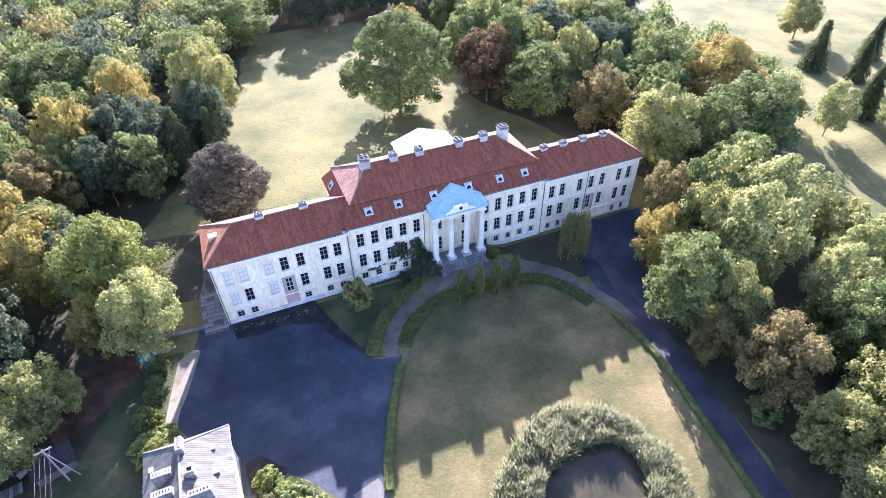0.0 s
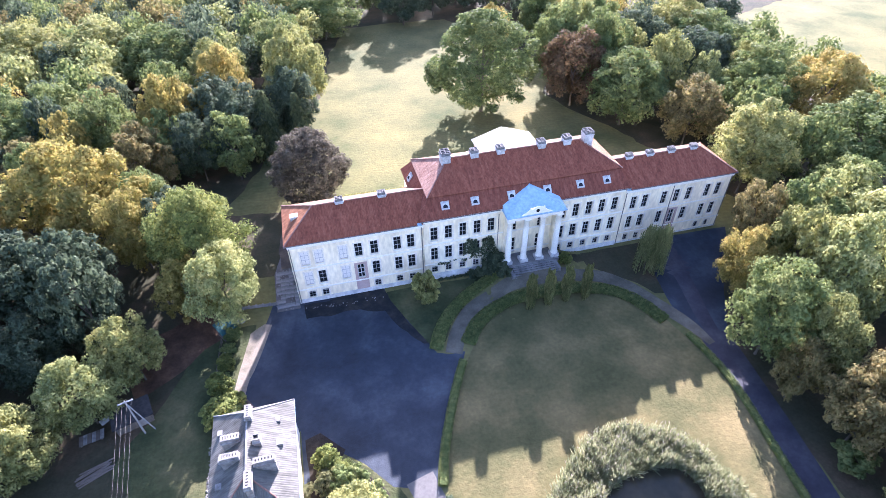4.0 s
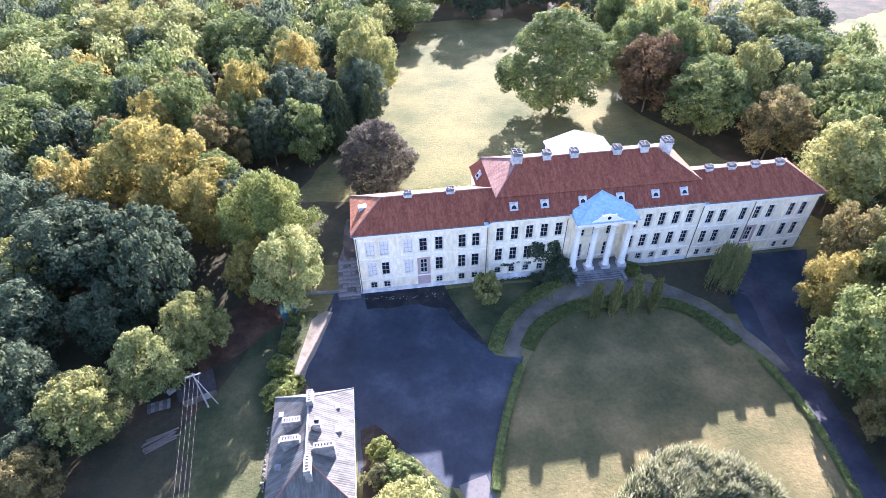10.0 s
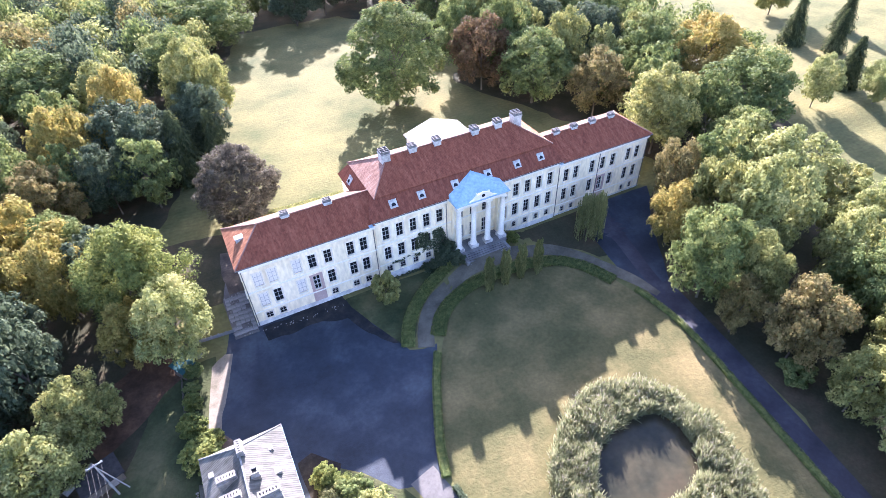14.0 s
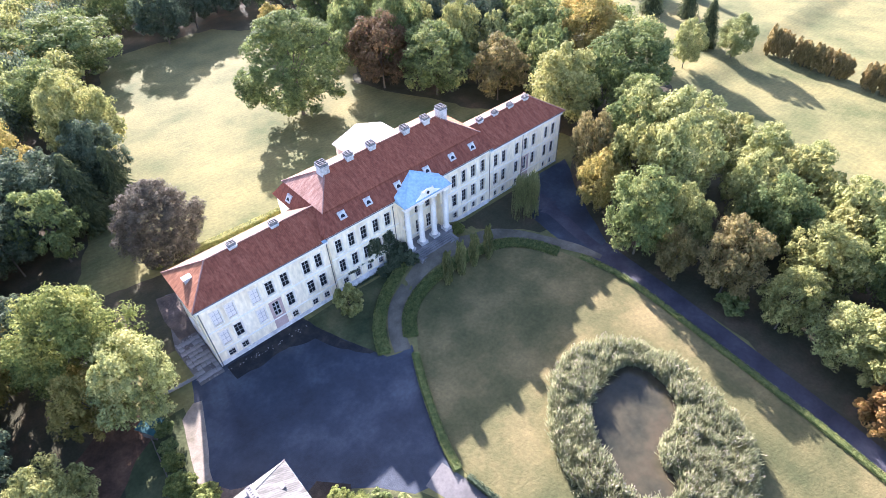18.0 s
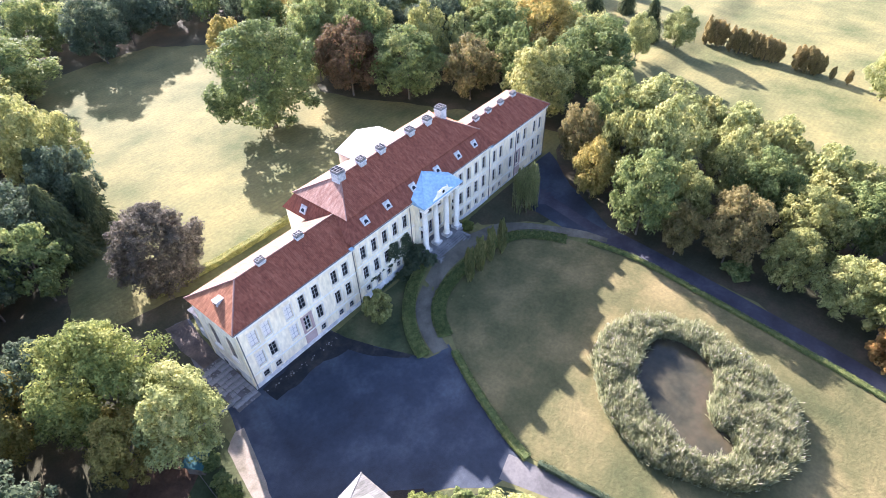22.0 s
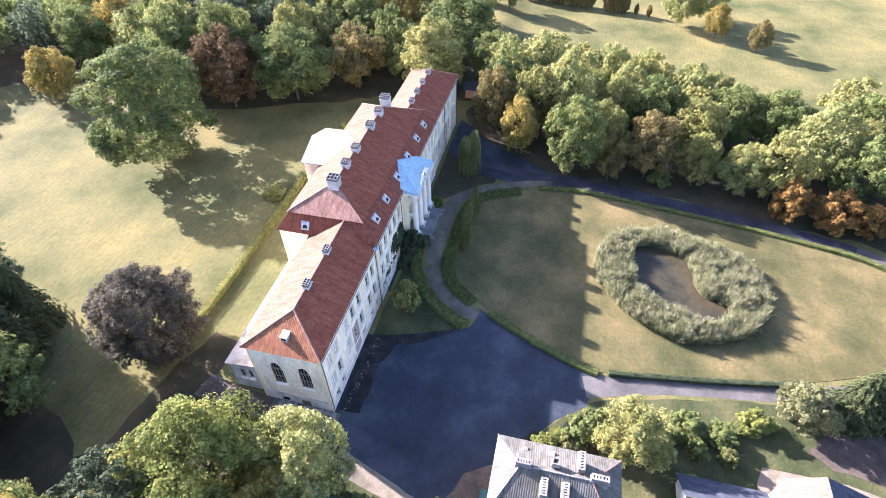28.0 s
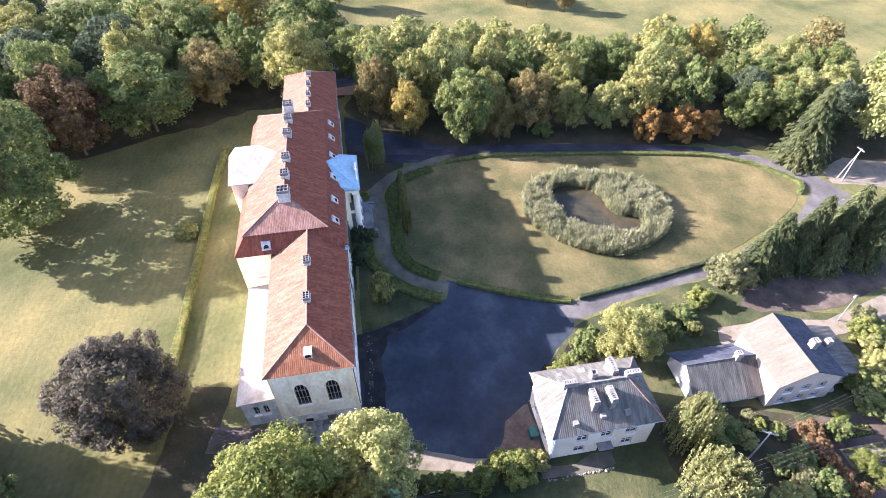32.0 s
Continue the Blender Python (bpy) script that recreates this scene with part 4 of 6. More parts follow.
def lucarne(x, y, z, rz=0.0, w=1.35, h=1.05, depth=1.1, tilt=0.0):
    """A small white roof window with an arched dark pane, its front towards -y."""
    bm = box(bmesh.new(), -w / 2, w / 2, 0, depth, 0, h, 0.03)
    l = part("lucarne", bm, M["chimney"], palace, "small white-framed roof window")
    l.matrix_local = pose(x, y, z, tilt, 0, rz)
    pts = [(0.36, -0.012, 0.28), (0.36, -0.012, 0.5)] + [(0.36 * math.cos(a), -0.012, 0.5 + 0.34 * math.sin(a)) for a in (0.5, 1.1, 1.57, 2.04, 2.64)] + [(-0.36, -0.012, 0.5), (-0.36, -0.012, 0.28)]
    part("pane", prism(bmesh.new(), pts, (0, 0.02, 0)), M["glass"], l)
    part("lid", prism(bmesh.new(), [(-w / 2 - 0.04, -0.05, h + 0.003), (w / 2 + 0.04, -0.05, h + 0.003), (w / 2 + 0.04, depth * 0.8, h + 0.06), (-w / 2 - 0.04, depth * 0.8, h + 0.06)], (0, 0, 0.04)), M["chimney"], l)


for x in (25.2, 30.1, 36.2, 42.4, 48.2, 53.0):
    lucarne(x, 0.62, 13.5, 0, 1.3, 1.3, 0.5, -40)
lucarne(21.16, 11.3, 13.15, -90, 1.3, 1.3, 0.6, -35)
lucarne(1.45, 5.3, 12.75, -90, 0.95, 0.85, 1.5)

# gutters and downpipes
for x0, x1, y in ((-0.05, MX0 - 0.5, -0.13), (MX1 + 0.5, 78.05, -0.13), (MX0 - 0.5, 33.9, -0.38), (44.1, MX1 + 0.5, -0.38)):
    zg = 11.86 if y > -0.2 else 12.47
    part("gutter", tube(bmesh.new(), (x0, y, zg), (x1, y, zg - 0.02), 0.08, 0.08, 8), M["gutter"], palace)
for x, y in ((0.6, 0.28), (21.1, 0.28), (56.9, 0.28), (77.4, 0.28), (33.9, 0.08), (44.1, 0.08), (66.0, 0.28)):
    part("downpipe", tube(bmesh.new(), (x, y, -1.0), (x, y, 11.4), 0.07, 0.07, 8), M["gutter"], palace)
# lead corner where wing and main eaves meet
for x in (21.0, 57.0):
    part("valley_flashing", box(bmesh.new(), x - 0.6, x + 0.1, -0.45, 0.35, 12.0, 12.1), M["zinc"], palace, "bright metal eaves flashing")


# ---- trees ----
def leaf_cards(rng, centres, radii, per, size, squash=0.8, outward=1.15, hang=0.0, sides=4, lift=0.0):
    """Small leaves scattered over clumps, thicker on their upper sides where lift is given."""
    c = np.repeat(np.asarray(centres, float), per, 0)
    r = np.repeat(np.asarray(radii, float), per)[:, None]
    d = rng.normal(size=(len(c), 3)) + np.array([0, 0, lift])
    d /= np.linalg.norm(d, axis=1, keepdims=True)
    pos = c + d * r * rng.uniform(0.6, 1.12, (len(c), 1)) * np.array([1, 1, squash])
    nrm = d * outward + rng.normal(size=d.shape) * 0.42 + np.array([0, 0, 0.25])
    nrm /= np.linalg.norm(nrm, axis=1, keepdims=True)
    u = np.cross(nrm, rng.normal(size=d.shape))
    if hang:
        u = u * (1 - hang) + np.array([0, 0, -1.0]) * hang * 2
    u /= np.linalg.norm(u, axis=1, keepdims=True)
    v = np.cross(nrm, u)
    s = size * rng.uniform(0.55, 1.3, (len(c), 1))
    if sides == 3:
        tri = np.stack([pos - u * s * 1.3, pos + (u * 0.65 + v * 0.95) * s, pos + (u * 0.65 - v * 0.95) * s], 1).reshape(-1, 3)
        return tri, np.arange(len(tri)).reshape(-1, 3)
    quad = np.stack([pos - u * s, pos - v * s * 0.65, pos + u * s, pos + v * s * 0.65], 1).reshape(-1, 3)
    return quad, np.arange(len(quad)).reshape(-1, 4)


def crown_mesh(name, key, seed, lobes=17, clumps=15, per=54, leaf=0.0255, low=0.24, hang=0.0, slim=1.0, lobe=0.38, inside_leaves=150, sides=3):
    """A crown one metre in radius round the trunk's axis, from height low to 2, built of lobes that carry leafy clumps."""
    rng = np.random.default_rng(seed)
    mid, tall = (low + 2) / 2, (2 - low) / 2
    cs, rs, cores = [], [], []
    for i in range(lobes):
        g = (i + 0.5) / lobes
        z, a = 1 - 2 * g, 2.4 * i + seed + rng.normal() * 0.25
        ring = math.sqrt(1 - z * z)
        reach = rng.uniform(0.5, 0.72)
        fat = slim * (1.06 - 0.18 * z)
        lr = lobe * rng.uniform(0.8, 1.2)
        c = np.array([math.cos(a) * ring * reach * fat, math.sin(a) * ring * reach * fat, mid + z * tall * (1 - lr * 0.85)])
        cores.append((c, lr))
        for k in range(clumps):
            d = rng.normal(size=3)
            d += np.array([c[0], c[1], (c[2] - mid) / tall]) * 1.1 + np.array([0, 0, 0.25])
            d /= np.linalg.norm(d)
            cs.append(c + d * lr * rng.uniform(0.7, 1.0) * np.array([1, 1, tall]))
            rs.append(rng.uniform(0.085, 0.175) * (lobe / 0.4))
    quad, faces = leaf_cards(rng, cs, rs, per, leaf, hang=hang, sides=sides, lift=0.45)
    inner, more = leaf_cards(rng, [c for c, r in cores] + [(0, 0, mid)], [r * 0.72 for c, r in cores] + [0.5], inside_leaves, min(0.05, leaf * 1.5), squash=tall, sides=sides)
    return np_mesh(name, np.concatenate([quad, inner]), np.concatenate([faces, more + len(quad)]), M["leaf_" + key])


def trunk_mesh(seed):
    rng = random.Random(seed)
    bm = bmesh.new()
    tube(bm, (0, 0, -0.12), (0.01, 0.0, 0.12), 0.085, 0.055, 9)
    tube(bm, (0.01, 0, 0.11), (0.02, 0.02, 0.9), 0.055, 0.03, 8)
    for i in range(7):
        a, z = i * 2.4 + rng.random(), rng.uniform(0.3, 0.95)
        tube(bm, (0.015, 0.01, z), (math.cos(a) * 0.55, math.sin(a) * 0.55, z + rng.uniform(0.3, 0.6)), 0.028, 0.01, 6)
    return finish(bm, "trunk", M["bark"], True)


def conifer_mesh(seed, key="c"):
    """A spruce two metres high and one in radius: whorls of drooping boughs, each a fan of needle sprays."""
    rng = np.random.default_rng(seed)
    quads = []
    for i in range(25):
        z = 0.1 + 1.84 * (i / 25) ** 0.95
        reach = (1.0 - z / 2.0) ** 0.72 * rng.uniform(0.82, 1.1)
        count = max(5, int(12 * reach + 4))
        turn = rng.uniform(0, 6.28)
        for k in range(count):
            a = turn + 2 * math.pi * k / count + rng.normal() * 0.16
            r = reach * rng.uniform(0.75, 1.12)
            out = np.array([math.cos(a), math.sin(a), 0.0])
            side = np.array([-math.sin(a), math.cos(a), 0.0])
            for f in np.linspace(0.2, 1.0, 5):
                droop = -0.2 * r * f * f
                base = out * r * f + np.array([0, 0, z + droop])
                for w in (-1, 0, 1):
                    way = out * (1.0 if w == 0 else 0.75) + side * w * 0.7 + np.array([0, 0, -0.3 - 0.25 * f + rng.normal() * 0.12])
                    way /= np.linalg.norm(way)
                    across = np.cross(way, [0, 0, 1.0]) + np.array([0, 0, rng.normal() * 0.25])
                    across /= np.linalg.norm(across)
                    size = (0.16 - 0.06 * f) * (0.5 + 0.6 * reach) * rng.uniform(0.8, 1.2)
                    tip = base + way * size * 1.5
                    mid = base + way * size * 0.6 + np.array([0, 0, 0.02])
                    quads += [base, mid + across * size * 0.42, tip, mid - across * size * 0.42]
    q = np.array(quads)
    return np_mesh("crown", q, np.arange(len(q)).reshape(-1, 4), M["leaf_" + key])


def willow_mesh(seed, key="h"):
    """A weeping crown one metre in radius and two high: strands of small leaves that fall from arching limbs."""
    rng = np.random.default_rng(seed)
    spots = []
    for i in range(210):
        a, reach = 2.4 * i + rng.normal() * 0.3, math.sqrt(rng.uniform(0.02, 1.0)) * rng.uniform(0.7, 1.05)
        top = 0.75 + 1.2 * math.sqrt(max(0.0, 1 - (reach * 0.9) ** 2)) * rng.uniform(0.75, 1.02)
        length = rng.uniform(0.6, 1.9) * (0.6 + 0.5 * reach)
        sway = rng.normal(size=2) * 0.06
        for f in np.linspace(0, 1, 24):
            spots.append((math.cos(a) * reach + sway[0] * f, math.sin(a) * reach + sway[1] * f, max(0.06, top - length * f)))
    quad, faces = leaf_cards(rng, np.array(spots), np.full(len(spots), 0.05), 3, 0.034, hang=0.7, sides=3)
    return np_mesh("crown", quad, faces, M["leaf_" + key])


CROWNS = {k: [crown_mesh("crown", k, 11 * i + j * 7 + 3) for j in range(2)] for i, k in enumerate("goylbdrp")}
FAR = {k: [crown_mesh("crown", k, 200 + 11 * i + j * 7, 13, 10, 56, 0.033, inside_leaves=60) for j in range(2)] for i, k in enumerate("goylbdv")}
CROWNS["p"] = [crown_mesh("crown", "p", 41, 60, 12, 60, 0.017, -0.05, lobe=0.27, inside_leaves=110)]
CROWNS["k"] = [crown_mesh("crown", "g", 43, 40, 16, 54, 0.018, 0.12, lobe=0.265, inside_leaves=70)]
CROWNS["v"] = [crown_mesh("crown", "v", 44, 24, 16, 76, 0.0185, 0.16, lobe=0.35, inside_leaves=260)]
CROWNS["n"] = [crown_mesh("crown", "n", 91, 18, 9, 70, 0.034, 0.03, hang=0.45, lobe=0.32)]
CROWNS["f"] = [crown_mesh("crown", "f", 101 + i, 15, 9, 60, 0.05, 0.0, lobe=0.4) for i in range(2)]
CROWNS["i"] = [crown_mesh("crown", "d", 121 + i, 12, 10, 60, 0.05, 0.0) for i in range(2)]
CROWNS["u"] = [crown_mesh("crown", "u", 111 + i, 12, 9, 50, 0.06, 0.0) for i in range(2)]
CROWNS["w"] = [crown_mesh("crown", "w", 93, 16, 10, 70, 0.04, 0.05, hang=0.5)]
CROWNS["h"] = [willow_mesh(95), willow_mesh(96)]
CROWNS["t"] = [crown_mesh("crown", "t", 97, 16, 9, 60, 0.085, 0.0, slim=0.85, lobe=0.5)]
CROWNS["q"] = [crown_mesh("crown", "o", 98, 14, 10, 60, 0.06, 0.1)]
CROWNS["s"] = [crown_mesh("crown", k, 99 + i, 13, 10, 70, 0.05, 0.02) for i, k in enumerate("ogvg")]
CROWNS["c"] = [conifer_mesh(1), conifer_mesh(2)]
TRUNKS = [trunk_mesh(i) for i in range(3)]
NAMES = {"g": "green broadleaf tree with dense rounded crown", "o": "olive green tree with dusty autumn leaves", "y": "yellowing autumn broadleaf tree",
         "l": "light grey-green broadleaf tree with airy crown", "b": "brown-leaved autumn tree with thinning crown", "d": "dark green tree, its leaf tone deepened for the wood's shade",
         "r": "red-brown copper beech in autumn leaf", "p": "dark purple copper beech on the rear lawn", "n": "low orange-brown autumn beech bush", "w": "olive feathery willow bush", "f": "brown autumn field hedge tree", "i": "dense dark ivy bush beside the portico", "u": "low rust-brown autumn shrub by the vegetable beds",
         "h": "weeping tree with hanging yellow-green twigs", "t": "dark clipped columnar thuja before the portico", "q": "small round olive tree", "s": "dense leafy garden shrub", "k": "huge old oak", "v": "bright yellow-green maple with dense crown", "c": "dark green spruce with drooping branches"}
KINDS = {"i": ("ivy_bush", "bush"), "u": ("shrub", "shrub"), "n": ("bush", "bush"), "w": ("bush", "bush"), "s": ("shrub", "shrub"), "t": ("thuja", "thuja"), "c": ("spruce", "conifer")}
rng_tree = random.Random(5)
placed = []


def tree(x, y, h, r, key, label="", group="", far=False):
    """A tree h metres high with a crown r metres in radius."""
    name, category = KINDS.get(key, ("tree", "tree"))
    root = empty(name, (x, y, gz(x, y)), rng_tree.uniform(0, 360), label or NAMES[key], category, group)
    s, k = h / 2.0, rng_tree.uniform(0.94, 1.06)
    c = part("crown", rng_tree.choice((FAR if far else CROWNS)[key]), None, root)
    c.scale = (r * k, r / k, s)
    if key not in "nwstui":
        t = part("trunk", rng_tree.choice(TRUNKS), None, root)
        f = max(2.0, r * 0.5)
        t.scale = (f, f, s)
    placed.append((x, y, r))
    return root


WOOD_LEFT = [(-33.9, 24.3, 21, 9.4, "y"), (-42.2, 6.9, 17, 8.4, "d"), (-13.6, 8.8, 18, 7.8, "v"), (-9.9, -0.8, 15.2, 5.6, "l"), (-26.8, 40.0, 15.5, 6.0, "b"), (-62.0, 66.0, 17, 9.8, "g"), (-47.8, 62.1, 17, 7.7, "g"), (-13.5, 56.4, 17, 8.4, "d"), (4.8, 68.5, 22, 7.6, "o"), (-22.0, 53.0, 20, 6.4, "y"), (-12.0, 67.0, 20, 6.2, "y"), (-34.5, 51.0, 18.5, 7.0, "g")]
WOOD_BACK = [(2.8, 94, 18, 8.4, "g"), (-14.2, 82, 17, 7.4, "o"), (-17.0, 43.2, 15, 5.4, "d"), (-30.8, 97.8, 17, 11.0, "g"), (-46.3, 105.4, 17, 12.0, "o"), (-67.7, 109.1, 17, 12.0, "o"), (-84.9, 98.0, 17, 13, "g"), (-69.3, 51.3, 17, 10.8, "g"), (-25.2, 27.0, 13, 5.6, "g"), (-54.1, 17.1, 16, 8.0, "d"), (-47.0, -6.0, 15, 6.5, "d"), (-35.3, -5.8, 12, 5.2, "d")]
WOOD_YARD = [(-27.4, -14.6, 12, 4.6, "l"), (-22.3, -8.6, 12, 4.5, "o"), (-33.6, -20.6, 12, 5.2, "o"), (-37.8, -28.5, 9, 3.8, "b"), (-42.4, -15.9, 13, 5.0, "d"), (-38.6, -24.0, 8, 3.5, "d"), (-15.5, 1.5, 12, 4.6, "y"), (-24.4, 15.6, 16, 5.6, "y")]
WOOD_RIGHT = [(92.4, -18.5, 18, 8.6, "l"), (77.0, -8.6, 16.0, 4.6, "b"), (70.3, -15.2, 13.2, 4.3, "y"), (65.2, -27.4, 17, 6.3, "g"), (79.0, -25.2, 20.5, 6.7, "l"), (83.5, -36.8, 16.5, 5.0, "l"), (68.4, -33.4, 15.6, 4.3, "o"), (94.0, -33.0, 16, 6.3, "l"), (96.1, -40.5, 15, 5.0, "l"), (66.7, -42.5, 15, 5.3, "b"), (63.9, -35.0, 11, 3.3, "b"), (79.8, -43.2, 16, 5.9, "g"), (74.6, -52.4, 15, 5.6, "o"), (65.8, -51.8, 12, 4.3, "o")]
WOOD_DRIVE = [(64.6, -60.2, 12, 4.5, "l"), (81.5, -59.5, 15, 6.0, "g"), (93.9, -50.5, 12, 4.4, "l"), (80.3, -68.4, 15, 6.3, "g"), (72.3, -74.7, 16, 6.8, "l"), (75.0, -82.6, 13.5, 4.3, "o"), (82.6, -91.4, 15, 5.8, "y"), (67.6, -100.4, 12.5, 5.0, "g"), (75.0, -104.0, 12.5, 4.9, "l"), (61.0, -106.0, 12.5, 4.9, "l"), (69.0, -110.5, 12, 4.5, "g"), (77.0, -114.0, 12.5, 5.0, "l"), (58.4, -91.4, 11.5, 4.9, "g"), (62.5, -116.0, 12.5, 5.0, "l"), (70.5, -121.0, 13, 5.4, "g"), (53.0, -110.0, 13, 5.0, "d"), (56.5, -98.5, 12, 4.6, "g"), (64.5, -95.0, 12, 4.8, "d"), (72.0, -95.5, 12.5, 4.8, "g"), (60.5, -100.5, 11.5, 4.4, "o"), (51.0, -119.0, 13, 5.6, "l")]
WOOD_END = [(74.5, 70.0, 21, 7.5, "g"), (83.0, 61.0, 22, 7.2, "g"), (92.0, 46.0, 20, 6.6, "o"), (82.0, 75.0, 22, 7.0, "l"), (88.6, 8.5, 19, 8.6, "o"), (113.9, 7.0, 18, 10.5, "g"), (99.0, -4.5, 14, 6.4, "g"), (73.5, 56.0, 19, 8.6, "r"), (80.6, 42.4, 18, 9.6, "g"), (89.4, 29.0, 16, 7.2, "b"), (113.5, 36.7, 18, 9.0, "g"), (104.4, 52.8, 18, 9.2, "d"), (99.1, 70.9, 18, 9.2, "d"), (124.7, 28.3, 18, 9.2, "y"), (116.2, 78.4, 18, 9.6, "o"), (117.0, 63.6, 18, 10.3, "g"), (133.4, 87.3, 18, 10.6, "d")]
WOOD_NORTH = [(44.5, 134.0, 19, 8.5, "d"), (57.0, 141.0, 18, 8.0, "d"), (68.5, 150.0, 19, 9.0, "d"), (35.0, 153.0, 18, 8.0, "g"), (6.0, 83.1, 18, 7.0, "o"), (15.8, 126.8, 18, 13.0, "g"), (-8.4, 51.1, 17, 7.4, "d"), (3.2, 57.0, 17, 6.0, "d"), (67.0, 101.5, 14, 6.0, "y"), (84, 104, 17, 7, "g"), (94, 102, 17, 7, "y"), (90.0, 82.2, 22, 8, "g")]
MEADOW = [(137.7, 5.3, 13, 4.2, "l"), (152.4, -0.9, 12, 5.2, "l"), (151.2, -54.3, 14, 5.5, "l"), (157.1, -63.6, 12, 6, "l"), (143.2, -64.6, 10, 4.0, "y"), (135.2, -75.0, 9, 3.2, "b"), (187, 56.4, 14, 7, "o"), (86.2, -68.8, 12, 5.5, "g")]
GARDEN = [(4.3, -39.5, 8.5, 5.0, "o"), (-10.6, -41.6, 11, 3.0, "h"), (-18.2, -41.0, 9.5, 4.4, "h")]
LOW = [(-9.4, -16.6, 2.4, 1.6, "s"), (-9.8, -19.2, 2.6, 1.8, "s"), (-10.0, -21.4, 2.2, 1.5, "s"), (-11.2, -12.4, 1.8, 1.2, "s"), (5.7, -51.6, 2.6, 1.1, "t"), (4.6, -32.6, 4, 2.4, "s"), (2.0, -28.5, 3, 1.8, "s"), (6.8, -35.0, 3.2, 2.0, "s"), (1.8, -31.5, 2.6, 1.8, "w"), (3.6, -30.2, 2.0, 1.5, "v"), (-10.9, -18.4, 3.6, 2.6, "s"), (14.0, -61.7, 7, 3.6, "w"), (58.6, -67.8, 8.8, 4.0, "n"), (57.4, -75.2, 8.4, 4.2, "n"), (56.8, -81.6, 7, 3.4, "n"), (42.0, 29.6, 2.4, 2.2, "s"), (64.5, -45.5, 3.5, 2.4, "s"), (-10.0, -4.2, 2.4, 1.3, "s"), (-10.6, -7.2, 2.2, 1.2, "s"), (-10.9, -9.6, 2.6, 1.4, "s"), (-11.4, -13.8, 3.6, 1.9, "s")]
GARDEN_EDGE = [(-6.4, -73.4, 5, 3.0, "s"), (-9.4, -73.0, 4.6, 2.6, "s"), (-12.8, -73.6, 4.4, 2.6, "s"), (-16.5, -75.5, 5, 3.0, "s"), (-12.6, -58.4, 2.6, 1.7, "u"), (-14.7, -58.0, 2.4, 1.6, "u"), (-16.8, -58.4, 2.0, 1.4, "u"), (-16.0, -51.8, 2.2, 1.6, "s"), (-10.4, -52.2, 1.8, 1.2, "s")]
SHRUBS = [(-10.4, -47.3, 2.4, 2.2, "s"), (-9.4, -51.6, 1.7, 1.3, "w"), (-14.2, -42.8, 3.2, 2.0, "s"), (-15.6, -55.2, 2.2, 1.8, "s"), (-18.0, -54.0, 2.4, 1.8, "w"), (-7.6, -69.8, 3.8, 2.8, "s"), (-10.6, -69.0, 2.8, 2.2, "s"), (-11.2, -64.2, 1.6, 1.2, "v"), (-17.8, -62.6, 2.2, 1.8, "v"), (-20.2, -64.4, 2.0, 1.7, "v"), (-12.0, -49.6, 1.5, 1.5, "s"), (-7.0, -47.6, 1.6, 1.5, "s"), (-11.6, -54.6, 1.2, 1.3, "s"), (9.0, -46.5, 3, 2.2, "s"), (8.6, -50.8, 2.6, 2.0, "s"), (11.5, -55.5, 3.0, 2.2, "s"), (5.5, -47.5, 3.5, 1.4, "s"), (-9.6, -44.6, 3.5, 2.2, "s"), (-13.5, -44.0, 4, 2.4, "s"), (-18.8, -58.8, 1.8, 1.4, "u"), (-20.8, -59.4, 1.9, 1.4, "u"), (-19.5, -55.5, 3.2, 2.2, "s"), (-20.5, -50.5, 3.0, 2.4, "s"), (-13.2, -62.0, 3.0, 1.6, "s"), (3.0, -79.0, 3.2, 2.2, "w"), (0.5, -77.0, 3.6, 2.6, "s"), (-3.5, -76.0, 4, 3, "s"), (-8.5, -74.0, 4, 3, "s"), (-18, -69.5, 3, 2.2, "s"), (33.4, -1.7, 3.8, 1.9, "i"), (31.6, -1.3, 2.8, 1.6, "i"), (34.0, -3.4, 2.6, 1.6, "i"), (29.6, -1.0, 1.8, 1.2, "i"), (45.3, -3.0, 2.2, 1.3, "s")]
SPRUCES = [(44.5, -96.5, 18.5, 5.8, "c"), (49.5, -101.5, 16, 4.8, "c"), (15.6, -67.4, 11.5, 3.7, "c"), (17.0, -71.0, 13.2, 3.9, "c"), (16.4, -75.0, 13.6, 3.8, "c"), (18.2, -78.4, 14.6, 4.1, "c"), (17.2, -82.6, 13.4, 3.9, "c"), (19.4, -86.0, 15, 4.3, "c"), (18.4, -90.4, 14, 4.0, "c"), (20.4, -94.4, 15, 4.3, "c"), (14.6, -80.2, 9, 3.4, "c"), (14.8, -87.6, 10, 3.6, "c"), (155.0, 8.6, 14, 4.2, "c"), (174.3, 24.8, 13, 3.8, "c"), (170.0, 35.5, 15, 4.5, "c"), (192.7, 34.5, 13, 4.0, "c"), (1.5, 63.0, 17, 4.6, "c"), (-2.6, 49.5, 17, 5.0, "c"), (4.0, 51.0, 15, 3.6, "c")]
tree(5.0, 30.2, 15.0, 8.2, "p")
tree(50.0, 59.2, 25, 14.2, "k", "huge old oak standing alone on the meadow")
tree(20.3, -4.4, 6.8, 2.2, "q", "small round olive tree beside the wing")
tree(59.2, -6.1, 9.8, 2.1, "h")
tree(60.7, -7.3, 10.8, 1.4, "h")
placed.extend([(91.0, -3.0, 7.0), (77.0, -98.0, 7.0), (87.5, -75.5, 6.0), (66.0, -86.0, 5.0)])
for x in (36.0, 39.1, 42.2, 45.6):
    tree(x, -10.5, 7.7, 0.84, "t", group="thujas before the portico")
